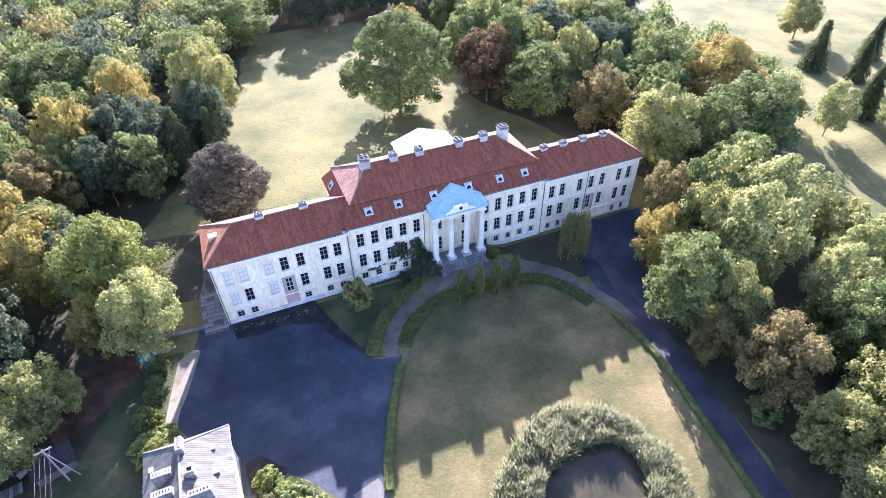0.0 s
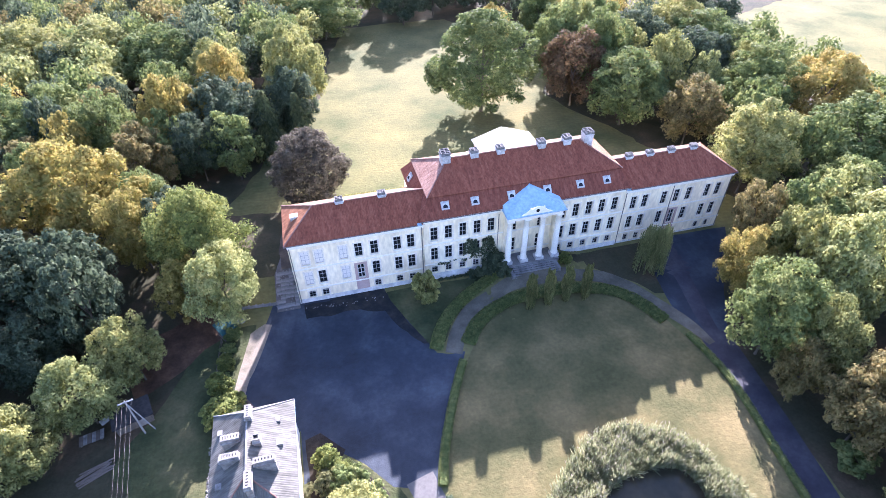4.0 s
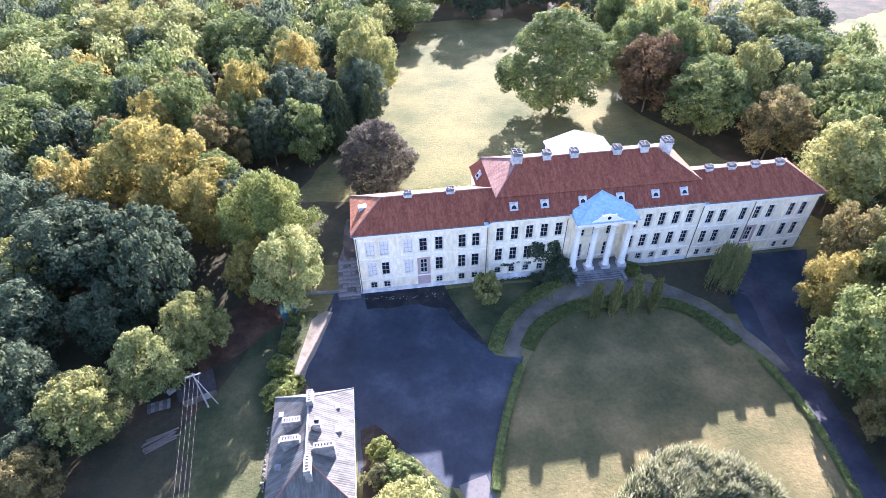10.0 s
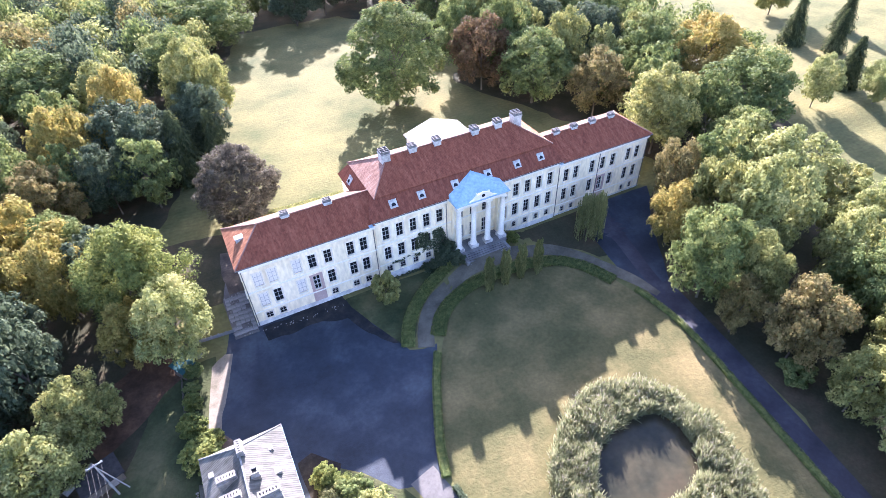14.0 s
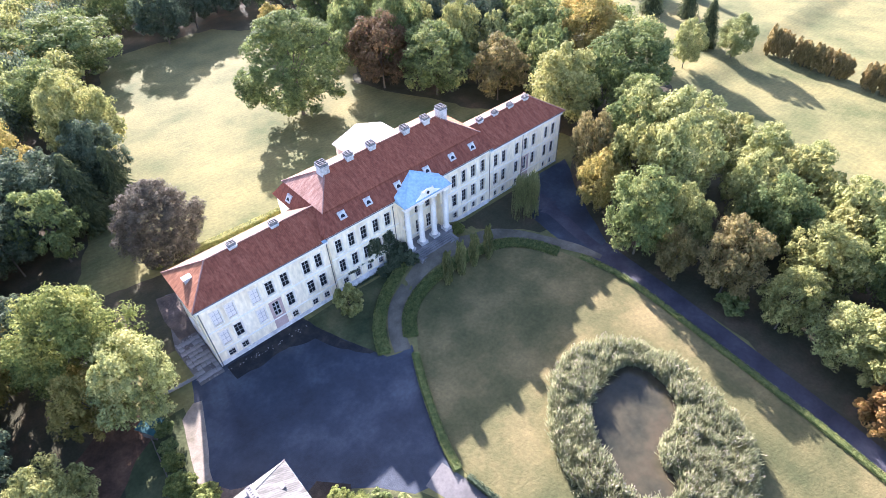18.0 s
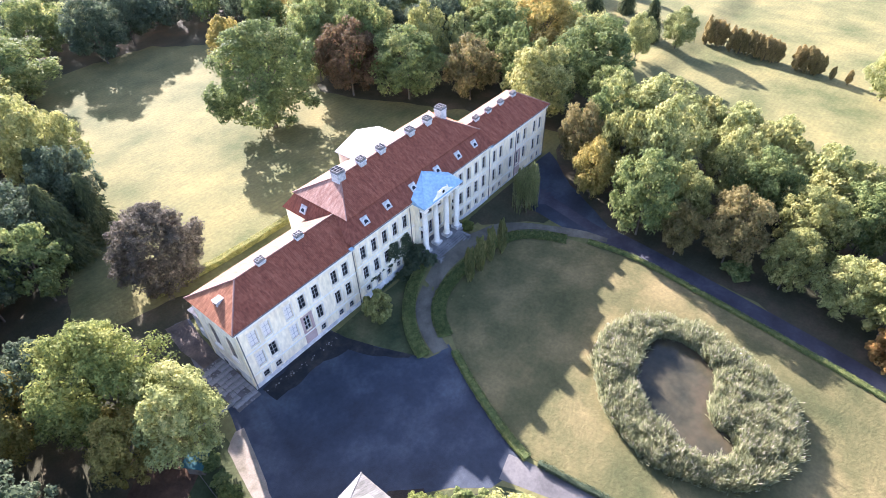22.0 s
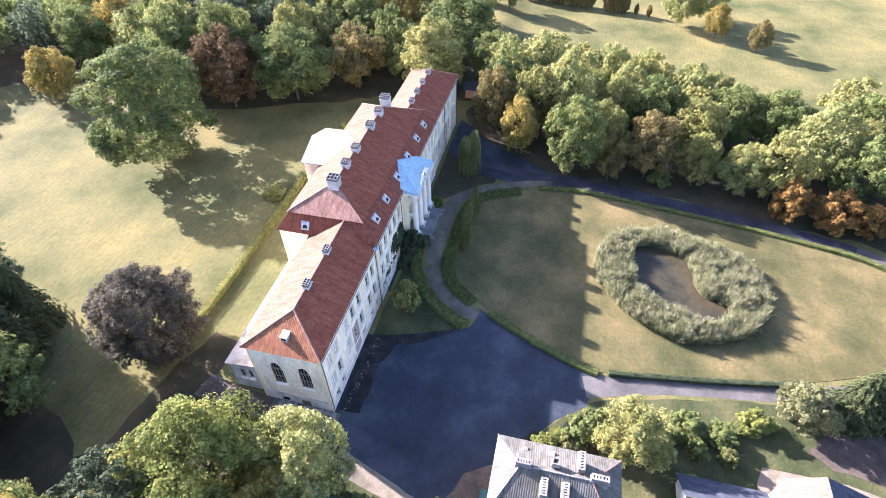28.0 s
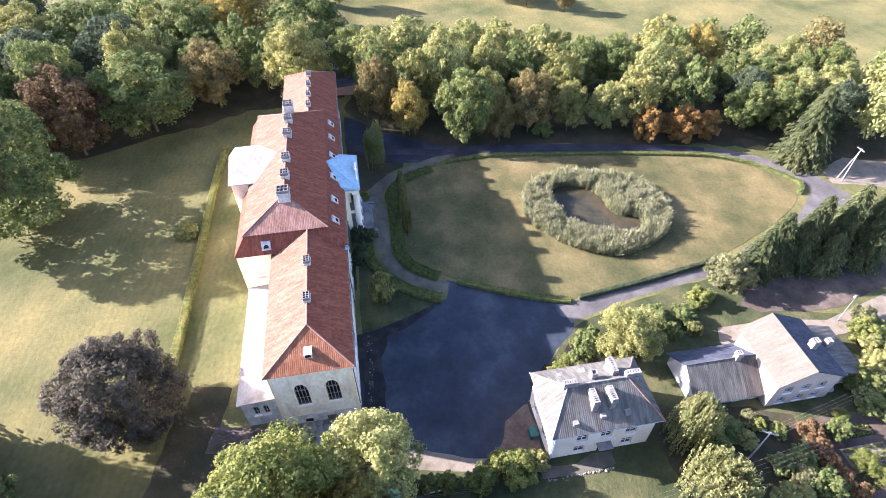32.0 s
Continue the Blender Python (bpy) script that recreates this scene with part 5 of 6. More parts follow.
for grove, group in ((WOOD_LEFT, "left wood"), (WOOD_BACK, "left wood"), (WOOD_YARD, "yard trees"), (WOOD_RIGHT, "drive wood"), (WOOD_DRIVE, "drive wood"), (WOOD_END, "rear wood"), (WOOD_NORTH, "rear wood"), (MEADOW, "meadow trees"), (GARDEN, "garden trees"), (LOW, "shrubs"), (SHRUBS, "shrubs"), (GARDEN_EDGE, "shrubs"), (SPRUCES, "spruces")):
    for row in grove:
        tree(*row, group=group)


def inside(p, poly):
    x, y = p
    hit = False
    for (a, b), (c, d) in zip(poly, poly[1:] + poly[:1]):
        if (b > y) != (d > y) and x < (c - a) * (y - b) / (d - b) + a:
            hit = not hit
    return hit


LEFT_WOOD = [(-115, -32), (-44, -30), (-42, -10), (-24, -2), (-16, 4), (-12, 14), (-16, 30), (-8, 44), (3, 62), (9, 80), (14, 112), (22, 140), (60, 138), (80, 116), (76, 96), (92, 86), (98, 96), (120, 100), (130, 190), (-115, 190)]
REAR_WOOD = [(77, 64), (80, 52), (88, 38), (88, 26), (90, 16), (96, 0), (104, -2), (122, 2), (136, 20), (140, 100), (100, 100), (84, 84)]
RIGHT_WOOD = [(67, -10), (84, -2), (100, -4), (100, -40), (92, -60), (88, -76), (92, -100), (80, -130), (40, -130), (46, -106), (60, -96), (64, -84), (62, -70), (66, -62), (63, -48), (65, -30)]
woods, woods_index = [], []
TONES = "goylbdv"
CARDS = {}
for k in TONES:
    r = np.random.default_rng(ord(k))
    lobes = [(math.cos(2.4 * i) * math.sqrt(1 - z * z) * 0.6, math.sin(2.4 * i) * math.sqrt(1 - z * z) * 0.6, 1.2 + 0.6 * z) for i, z in enumerate(np.linspace(0.95, -0.6, 13))]
    CARDS[k] = np.concatenate([leaf_cards(r, lobes, [0.4] * 13, 70, 0.065)[0], leaf_cards(r, lobes, [0.27] * 13, 22, 0.09)[0]])
for poly, step, group in ((LEFT_WOOD, 9.4, "left wood"), (REAR_WOOD, 9.0, "rear wood"), (RIGHT_WOOD, 8.0, "drive wood")):
    x0, x1 = min(p[0] for p in poly), max(p[0] for p in poly)
    y0, y1 = min(p[1] for p in poly), max(p[1] for p in poly)
    for i in range(int((x1 - x0) / step) + 1):
        for j in range(int((y1 - y0) / step) + 1):
            x = x0 + step * (i + 0.5 * (j % 2)) + rng_tree.uniform(-2.4, 2.4)
            y = y0 + step * j + rng_tree.uniform(-2.4, 2.4)
            if inside((x, y), poly) and all(math.hypot(x - a, y - b) > 0.62 * c + 2.6 for a, b, c in placed):
                h, r, k = rng_tree.uniform(12.5, 18), rng_tree.uniform(4.6, 6.6), rng_tree.choice({"left wood": "gggggllooddddddby", "rear wood": "gggllloodob", "drive wood": "gggglllooobd"}[group])
                if y > 72 or x < -62 or y < -104 or x > 118:
                    placed.append((x, y, r))
                    a = rng_tree.uniform(0, 6.28)
                    q = CARDS[k]
                    woods.append(np.column_stack([x + r * (q[:, 0] * math.cos(a) - q[:, 1] * math.sin(a)), y + r * (q[:, 0] * math.sin(a) + q[:, 1] * math.cos(a)), gz(x, y) + q[:, 2] * h / 2]))
                    woods_index.append(np.full(len(q) // 4, TONES.index(k)))
                else:
                    tree(x, y, h, r, k, group=group, far=True)
tagged(new("far_woods", quad_mesh("far_woods", np.concatenate(woods), [M["leaf_" + k] for k in TONES], np.concatenate(woods_index))), "dense mixed wood in early autumn colours", "woods", "", "stuff")
# clipped far field hedge of small autumn trees
for i, (x, y, h) in enumerate(((164, -6.5, 8.5), (164, -9.5, 8), (163, -14, 7.5), (162.5, -16.6, 7), (162.2, -19, 7.4), (161.6, -21.5, 7), (161, -24, 7.2), (160.6, -26.4, 6.6), (159.6, -32.6, 7), (159, -35.2, 7.4), (158.6, -37.6, 6), (158, -42, 3.6), (157, -46, 4))):
    tree(x, y, h, h * 0.23, "f", "brown autumn field hedge tree", "field hedge")
    if h > 5:
        tree(x + 1.3, y - 1.2, h * 0.86, h * 0.2, "f", "brown autumn field hedge tree", "field hedge")


# ---- hedges, reeds and small growth ----
def hedge(line, width, height, key, label, per_metre=160, leaf=0.09, name="hedge"):
    """A clipped hedge along a line: a solid core wrapped in small leaves."""
    rng = np.random.default_rng(int(abs(line[0][0]) * 10) + 3)
    pts = spline(line, 6)
    verts, faces = [], []
    for i, (x, y) in enumerate(pts):
        a, b = pts[max(0, i - 1)], pts[min(len(pts) - 1, i + 1)]
        n = Vector((-(b[1] - a[1]), b[0] - a[0])).normalized() * width / 2
        z = gz(x, y)
        h = height * (1 + 0.1 * math.sin(i * 1.7))
        for s, t in ((-0.9, -0.05), (-0.7, h * 0.75), (0.7, h * 0.75), (0.9, -0.05)):
            verts.append((x + n.x * s, y + n.y * s, z + t))
        if i:
            k = 4 * i
            faces += [(k - 4 + j, k + j, k + j + 1, k - 3 + j) for j in range(3)]
    faces += [(0, 1, 2, 3), tuple(len(verts) - 4 + j for j in (3, 2, 1, 0))]
    seg = np.array([math.dist(p, q) for p, q in zip(pts, pts[1:])])
    count = int(seg.sum() * per_metre)
    idx = rng.choice(len(seg), count, p=seg / seg.sum())
    f = rng.uniform(0, 1, (count, 1))
    P = np.array(pts)
    base = P[idx] * (1 - f) + P[idx + 1] * f
    d = P[idx + 1] - P[idx]
    d /= np.linalg.norm(d, axis=1, keepdims=True)
    nn = np.column_stack([-d[:, 1], d[:, 0]])
    q = rng.uniform(-1, 1, count) * (width / 2 + height)
    side = np.clip(q, -width / 2, width / 2)
    up = height - np.clip(np.abs(q) - width / 2, 0, height)
    pos = np.column_stack([base + nn * side[:, None], np.array([gz(x, y) for x, y in base]) + up])
    quad, fq = leaf_cards(rng, pos, np.full(count, 0.1), 1, leaf)
    allv = np.concatenate([np.array(verts), quad])
    me = np_mesh(name, allv, faces + (fq + len(verts)).tolist(), M["leaf_" + key])
    return tagged(new(name, me), label, name)


hedge([(23.0, -17.4), (20.6, -21.8), (18.4, -26.5), (16.5, -31.0), (15.3, -35.0)], 1.1, 0.7, "g", "low clipped hedge along the asphalt court")
hedge([(24.6, -14.4), (27.2, -10.9), (31.0, -8.6), (36.0, -8.4), (42.5, -8.5), (48.0, -8.5), (51.5, -10.0), (54.2, -13.4), (56.0, -18.0)], 2.2, 0.5, "g", "low spreading ground cover inside the gravel path", 260, 0.13)
hedge([(19.6, -14.2), (21.6, -10.2), (24.8, -6.6), (29.2, -3.6), (33.0, -2.6)], 1.9, 0.6, "g", "hedge between wing garden and gravel path", 260, 0.13)
hedge([(57.8, -21.5), (58.6, -27), (58.6, -32), (57.4, -40), (56.0, -49), (53.6, -63), (51.2, -74)], 0.9, 0.6, "g", "low hedge between lawn and drive")
hedge([(51.2, -74), (49.5, -79.5), (45.5, -86), (40.5, -90.5), (37.0, -92.2), (34.2, -90.0)], 0.9, 0.8, "g", "low hedge round the lawn's far end")
# dark growth added for the shadow line that the raised lawn casts
hedge([(15.6, -36.5), (17.0, -47), (18.6, -57), (20.2, -64.6)], 0.7, 0.85, "d", "dark edge growth standing in for the lawn step's shadow line", 160)
hedge([(1.0, 28.4), (12, 27.2), (24, 26.8), (40, 26.6), (56, 26.4), (70, 25.6)], 1.0, 1.3, "o", "clipped olive hedge along the rear lawn", 200, 0.11)
hedge([(6.2, -41.5), (8.0, -47), (10.2, -53), (12.4, -58.5)], 1.6, 1.4, "g", "loose garden hedge along the lane", 200, 0.12)

POND = spline([(34.0, -34.8), (41.0, -34.2), (46.6, -38.2), (48.8, -44.5), (47.8, -51.0), (44.6, -57.4), (39.8, -60.8), (33.5, -60.9), (27.8, -57.6), (25.1, -52.4), (24.2, -46.4), (27.8, -39.8)], 6, True)
rng = np.random.default_rng(4)
clump = [p for p in ((rng.uniform(24, 54), rng.uniform(-63, -33)) for _ in range(9000)) if inside(p, POND) and not inside(p, WATER)]
clump = np.array(clump)
per = 34
swell = np.array([noise.noise(Vector((x, y, 2.0)) * 0.75) + 0.6 * noise.noise(Vector((x, y, 9.0)) * 1.7) for x, y in clump])
pos = np.repeat(clump, per, 0) + rng.normal(size=(len(clump) * per, 2)) * 0.16
tone = np.repeat(rng.uniform(0.8, 1.2, len(clump)) * (1 + 0.42 * swell), per)
z0 = np.array([gz(0, y) for y in pos[:, 1]])
ang = rng.uniform(0, math.pi, len(pos))
hgt = rng.uniform(1.0, 2.15, len(pos)) * tone
wid = rng.uniform(0.03, 0.06, len(pos))
lean = np.repeat(rng.normal(size=(len(clump), 2)) * 0.3, per, 0) + rng.normal(size=(len(pos), 2)) * 0.3
du = np.stack([np.cos(ang), np.sin(ang)], 1) * wid[:, None]
blades = np.stack([np.column_stack([pos - du, z0]), np.column_stack([pos + du, z0]), np.column_stack([pos + lean + du * 0.6, z0 + hgt]), np.column_stack([pos + lean - du * 0.6, z0 + hgt])], 1).reshape(-1, 3)
pick = rng.random(len(pos)) < np.clip(0.04 + 0.12 * np.repeat(swell, per), 0.0, 0.14)
tip, tall = (pos + lean)[pick], (z0 + hgt)[pick]
bow = rng.normal(size=(len(tip), 2)) * 0.16
wide = du[pick] * 1.4
plumes = np.stack([np.column_stack([tip, tall - 0.1]), np.column_stack([tip + bow * 0.5 + wide, tall + 0.14]), np.column_stack([tip + bow, tall + 0.3]), np.column_stack([tip + bow * 0.5 - wide, tall + 0.14])], 1).reshape(-1, 3)
index = np.concatenate([np.zeros(len(pos)), np.ones(len(tip))])
tagged(new("reeds", quad_mesh("reeds", np.concatenate([blades, plumes]), [M["leaf_reed"], M["leaf_plume"]], index)), "dense belt of dry green reeds with pale plumes round the pond", "reeds", "", "stuff")
# ivy on the palace front
spots = []
while len(spots) < 2600:
    x, z = rng.uniform(23.5, 35.0), rng.uniform(-0.8, 7.4)
    edge = noise.noise(Vector((x * 0.9, z * 0.9, 5.0)))
    tall = 7.2 + edge if 28.0 < x < 30.3 or 31.2 < x < 33.0 else 5.0 + edge if 30.3 <= x <= 31.2 else 6.6 - 2.6 * (x - 33.0) if x >= 33.0 else 0.0
    vine = abs(z - 3.1 - 0.15 * math.sin(x * 1.7)) < 0.2 and edge > -0.15
    if x < 31.3 and z < 3.9 + 1.5 * edge:
        tall = 0.0
    if z < tall or vine:
        spots.append((x, MY0 - 0.08 - rng.uniform(0, 0.18) - (0.25 if z < 2 else 0), z))
quad, fq = leaf_cards(rng, np.array(spots), np.full(len(spots), 0.16), 3, 0.13, 1.0)
tagged(new("ivy", np_mesh("ivy", quad, fq, M["leaf_d"])), "dark green ivy climbing the cream front", "ivy", "", "stuff")
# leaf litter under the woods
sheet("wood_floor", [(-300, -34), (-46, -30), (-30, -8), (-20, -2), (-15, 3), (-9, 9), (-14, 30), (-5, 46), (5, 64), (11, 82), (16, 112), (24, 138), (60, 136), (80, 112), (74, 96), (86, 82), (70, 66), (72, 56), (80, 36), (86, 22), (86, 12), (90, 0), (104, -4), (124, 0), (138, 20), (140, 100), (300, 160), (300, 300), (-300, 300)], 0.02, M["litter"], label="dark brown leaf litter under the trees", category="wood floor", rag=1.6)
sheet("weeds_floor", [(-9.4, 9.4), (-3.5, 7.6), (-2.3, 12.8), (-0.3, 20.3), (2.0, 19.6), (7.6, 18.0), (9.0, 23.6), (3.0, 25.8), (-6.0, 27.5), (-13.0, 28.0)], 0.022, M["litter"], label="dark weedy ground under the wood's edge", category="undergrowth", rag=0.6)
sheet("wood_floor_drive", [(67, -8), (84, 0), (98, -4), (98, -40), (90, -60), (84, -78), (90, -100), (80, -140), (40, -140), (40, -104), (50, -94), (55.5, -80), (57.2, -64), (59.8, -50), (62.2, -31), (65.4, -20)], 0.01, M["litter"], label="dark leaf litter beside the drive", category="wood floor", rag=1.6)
sheet("yard_floor", [(-42, -34), (-22, -30), (-24, -22), (-18, -12), (-16, -2), (-30, -6), (-44, -12)], 0.025, M["litter"], label="trodden earth between the yard trees", category="yard floor", rag=1.6)
# darker than the lawn: the palace's shade is put into this grass
sheet("wing_garden", [(14.6, -0.6), (33.5, -0.9), (31.5, -3.0), (27.4, -5.4), (23.4, -9.8), (20.6, -14.4), (19.4, -14.0), (17.2, -8.0), (14.8, -2.6)], 0.03, M["yard"], label="grass plot between wing and gravel path, darkened for the palace's shade", category="grass plot", rag=0.25)
# dark sheet: soil and the wing's black shade in one colour
sheet("front_bed", [(44.4, -0.4), (57.0, -0.7), (67.0, -0.5), (64.6, -3.6), (61.0, -7.6), (59.6, -12.5), (58.0, -12.0), (56.4, -9.0), (54.6, -7.4), (50.2, -3.6)], 0.025, M["litter"], label="dark soil along the wing front, deepened with painted shade", category="flower bed", rag=0.3)
# ragged strip at the wing's foot, darker and browner than the asphalt
sheet("court_moss", ragged([(1.2, 0.3), (14.4, 0.3), (15.8, -3.4), (17.6, -8.0), (19.4, -12.8), (18.2, -12.6), (15.6, -8.0), (13.6, -4.6), (10.0, -3.4), (5.0, -3.0), (1.4, -2.6)], 0.5, 0.7), 0.02, M["dark_strip"], label="dark strip between wing and asphalt", category="moss strip")
sheet("house_bed", [(-0.4, -24.6), (1.6, -24.0), (4.2, -27.0), (3.4, -28.6), (6.4, -31.2), (8.8, -34.6), (6.0, -36.0), (-0.4, -35.4)], 0.028, M["soil"], label="dark planted bed beside the house", category="flower bed", rag=0.4)
sheet("terrace", [(-3.4, -0.6), (0.3, -0.6), (0.3, 10.0), (1.0, 16.2), (1.8, 19.8), (-0.4, 20.6), (-2.4, 13.0), (-3.6, 8.0)], 0.06, M["lane"], label="cracked grey paving along the gable end", category="terrace", thick=0.15)


# ---- houses ----
def house_wall(root, p, q, z0, z1, holes, material, name="wall", label=""):
    return part(name, wall(bmesh.new(), p, q, z0, z1, 0.35, holes), material, root, label)


def plane(root, name, pts, material, label="", thick=0.14):
    pts = [Vector(p) for p in pts]
    n = (pts[1] - pts[0]).cross(pts[2] - pts[0]).normalized()
    n = n if n.z > 0 else -n
    return part(name, prism(bmesh.new(), pts, -n * thick), material, root, label)


house = empty("house", (-5.3, -30.0, -1.2), label="pale two-storey house with grey corrugated hipped roof", category="house")
house.matrix_world = Matrix()
hx0, hx1, hy0, hy1, hz = -9.7, -1.2, -36.6, -23.1, 5.3
H_WIN = window_meshes(1.48, 1.6, 2, 2, 0.03, 0.07)
H_WIN[0].materials[0] = M["trim"]
H_DOOR = window_meshes(1.1, 2.2, 1, 2, 0.05, 0.16)
west = [(-27.0, 2.3), (-30.2, 2.3), (-33.5, 2.3), (-27.0, -0.6), (-33.5, -0.6)]
holes = [(hy1 - y - 0.74, hy1 - y + 0.74, z, z + 1.6) for y, z in west] + [(hy1 + 30.2 - 0.55, hy1 + 30.2 + 0.55, -1.5, 0.7)]
house_wall(house, (hx0, hy1), (hx0, hy0), -2.4, hz, holes, M["house_wall"])
for y, z in west:
    set_window(H_WIN, hx0 + 0.15, y, z, -90, house)
d = part("door", H_DOOR[0], None, house, "brown entrance door")
d.matrix_local = pose(hx0 + 0.15, -30.2, -1.5, 0, 0, -90)
part("pane", H_DOOR[1], None, d)
part("door_canopy", box(bmesh.new(), hx0 - 1.1, hx0, -31.2, -29.2, 0.95, 1.05), M["concrete"], house)
part("door_step", box(bmesh.new(), hx0 - 1.2, hx0 - 0.002, -31.2, -29.2, -2.2, -1.5), M["concrete"], house)
north = [(-3.4, 2.3), (-7.0, 2.3), (-3.4, -0.6), (-7.0, -0.6)]
house_wall(house, (hx1, hy1), (hx0 + 0.352, hy1), -2.4, hz, [(hx1 - x - 0.74, hx1 - x + 0.74, z, z + 1.6) for x, z in north], M["house_wall"])
for x, z in north:
    set_window(H_WIN, x, hy1 - 0.15, z, 180, house)
house_wall(house, (hx0 + 0.352, hy0), (hx1, hy0), -2.4, hz, [], M["house_wall"])
house_wall(house, (hx1 - 0.002, hy0 + 0.352), (hx1 - 0.002, hy1 - 0.352), -2.4, hz, [], M["house_wall"])
a0, a1, b0, b1, ez_h = -10.3, -0.65, -37.2, -22.5, 5.35
rx_h, ra, rb, rz_h = -5.5, -33.4, -25.6, 8.9
plane(house, "roof_slope", [(a0, b0, ez_h), (a0, b1, ez_h), (rx_h, rb, rz_h), (rx_h, ra, rz_h)], M["fibre_end"], "grey corrugated roof slope")
plane(house, "roof_slope", [(a1, b0, ez_h), (a1, b1, ez_h), (rx_h, rb, rz_h), (rx_h, ra, rz_h)], M["fibre_end"], "grey corrugated roof slope")
plane(house, "roof_hip", [(a0, b1, ez_h), (a1, b1, ez_h), (rx_h, rb, rz_h)], M["fibre"], "grey corrugated roof hip")
plane(house, "roof_hip", [(a0, b0, ez_h), (a1, b0, ez_h), (rx_h, ra, rz_h)], M["fibre"], "grey corrugated roof hip")
caps("ridge_capping", (rx_h, ra, rz_h), (rx_h, rb, rz_h), M["old_render"], 0.12, house)
for x, y in ((a0, b1), (a1, b1)):
    caps("hip_capping", (rx_h, rb, rz_h), (x, y, ez_h), M["old_render"], 0.09, house)
for x, y in ((a0, b0), (a1, b0)):
    caps("hip_capping", (rx_h, ra, rz_h), (x, y, ez_h), M["ridge"], 0.1, house)
chimney(-5.3, -25.9, 7.0, 9.6, 0.7, 1.7, (1, 5), house, 0.2, M["old_render"])
chimney(-7.3, -28.4, 6.0, 9.0, 2.0, 0.75, (6, 1), house, 0.2, M["old_render"])
chimney(-7.3, -30.7, 6.0, 9.0, 2.0, 0.75, (6, 1), house, 0.2, M["old_render"])
chimney(-3.6, -32.2, 6.2, 9.3, 2.2, 0.7, (6, 1), house, 0.2, M["old_render"])
chimney(-5.2, -34.2, 7.0, 9.5, 0.7, 1.9, (1, 5), house, 0.2, M["old_render"])
chimney(-4.4, -29.4, 7.0, 9.4, 0.8, 0.8, (1, 1), house, 0.15, M["old_render"])
for x, y, z in ((-9.0, -25.8, 5.6), (-8.8, -32.6, 5.8), (-8.7, -29.4, 5.8), (-2.6, -25.9, 6.0), (-2.4, -29.0, 6.0)):
    part("roof_hatch", box(bmesh.new(), x - 0.42, x + 0.42, y - 0.38, y + 0.38, z, z + 0.85, 0.05), M["old_render"], house, "whitewashed roof hatch")
for s, x in ((-1, a0 + 0.05), (1, a1 - 0.05)):
    part("gutter", tube(bmesh.new(), (x, b0, 5.22), (x, b1, 5.22), 0.07, 0.07, 8), M["zinc"], house)
part("downpipe", tube(bmesh.new(), (hx0 - 0.1, hy1 - 0.2, -2.0), (hx0 - 0.1, hy1 - 0.2, 5.2), 0.06, 0.06, 8), M["zinc"], house)

# long farm dwelling of three joined blocks
farm = empty("farmhouse", (0.3, -0.9, -1.0), label="long low farmhouse of joined blocks with grey and pale roofs", category="house")
# low block
l0, l1, s0, s1 = -6.6, 1.0, -54.2, -44.2
lw = [(-45.6), (-48.0), (-50.6), (-52.9)]
house_wall(farm, (l0, s1), (l0, s0), -2.4, 1.7, [(s1 - y - 0.5, s1 - y + 0.5, 0.15, 1.2) for y in lw], M["white_wall"])
F_WIN = window_meshes(1.0, 1.05, 2, 1, 0.04, 0.08)
for y in lw:
    set_window(F_WIN, l0 + 0.15, y, 0.15, -90, farm)
house_wall(farm, (l1, s1), (l0 + 0.352, s1), -2.4, 1.7, [], M["white_wall"])
part("gable", prism(bmesh.new(), [(l0, s1 - 0.02, 1.7), (l1, s1 - 0.02, 1.7), (-2.7, s1 - 0.02, 4.6)], (0, -0.35, 0)), M["white_wall"], farm, "whitewashed gable")
house_wall(farm, (l1, s0), (l1, s1 - 0.352), -2.4, 1.7, [], M["white_wall"])
plane(farm, "roof_slope", [(l0 - 0.6, s1 + 0.4, 1.5), (l0 - 0.6, -51.6, 1.5), (-2.7, -51.6, 4.8), (-2.7, s1 + 0.4, 4.8)], M["fibre_end"], "grey corrugated roof slope")
plane(farm, "roof_slope", [(l0 - 0.6, -51.604, 1.5), (l0 - 0.6, s0, 1.5), (-2.7, s0, 4.8), (-2.7, -51.604, 4.8)], M["fibre_brown"], "brown weathered strip of corrugated roof")
plane(farm, "roof_slope", [(l1 + 0.5, s1 + 0.4, 1.7), (l1 + 0.5, s0, 1.7), (-2.7, s0, 4.8), (-2.7, s1 + 0.4, 4.8)], M["slate"], "dark blue-grey roof slope")
caps("ridge_capping", (-2.7, s0, 4.82), (-2.7, s1 + 0.4, 4.82), M["fibre"], 0.1, farm)
chimney(-2.7, -51.4, 3.6, 6.0, 0.8, 0.8, (1, 2), farm, 0.15, M["old_render"])
# tall block
t0, t1, u0, u1 = -8.1, 1.0, -63.6, -54.2
rows = [(-56.2, 2.9), (-58.8, 2.9), (-61.2, 2.9), (-56.2, 0.4), (-58.8, 0.4), (-61.2, 0.4)]
house_wall(farm, (t0, u1), (t0, u0), -2.4, 5.4, [(u1 - y - 0.6, u1 - y + 0.6, z, z + 1.4) for y, z in rows], M["rose_wall"], label="faded rose rendered wall")
T_WIN = window_meshes(1.2, 1.4, 2, 2, 0.04, 0.09)
T_WIN[0].materials[0] = M["blue_frame"]
for y, z in rows:
    set_window(T_WIN, t0 + 0.15, y, z, -90, farm)
house_wall(farm, (t1, u1), (t0 + 0.352, u1), -2.4, 5.4, [], M["rose_wall"])
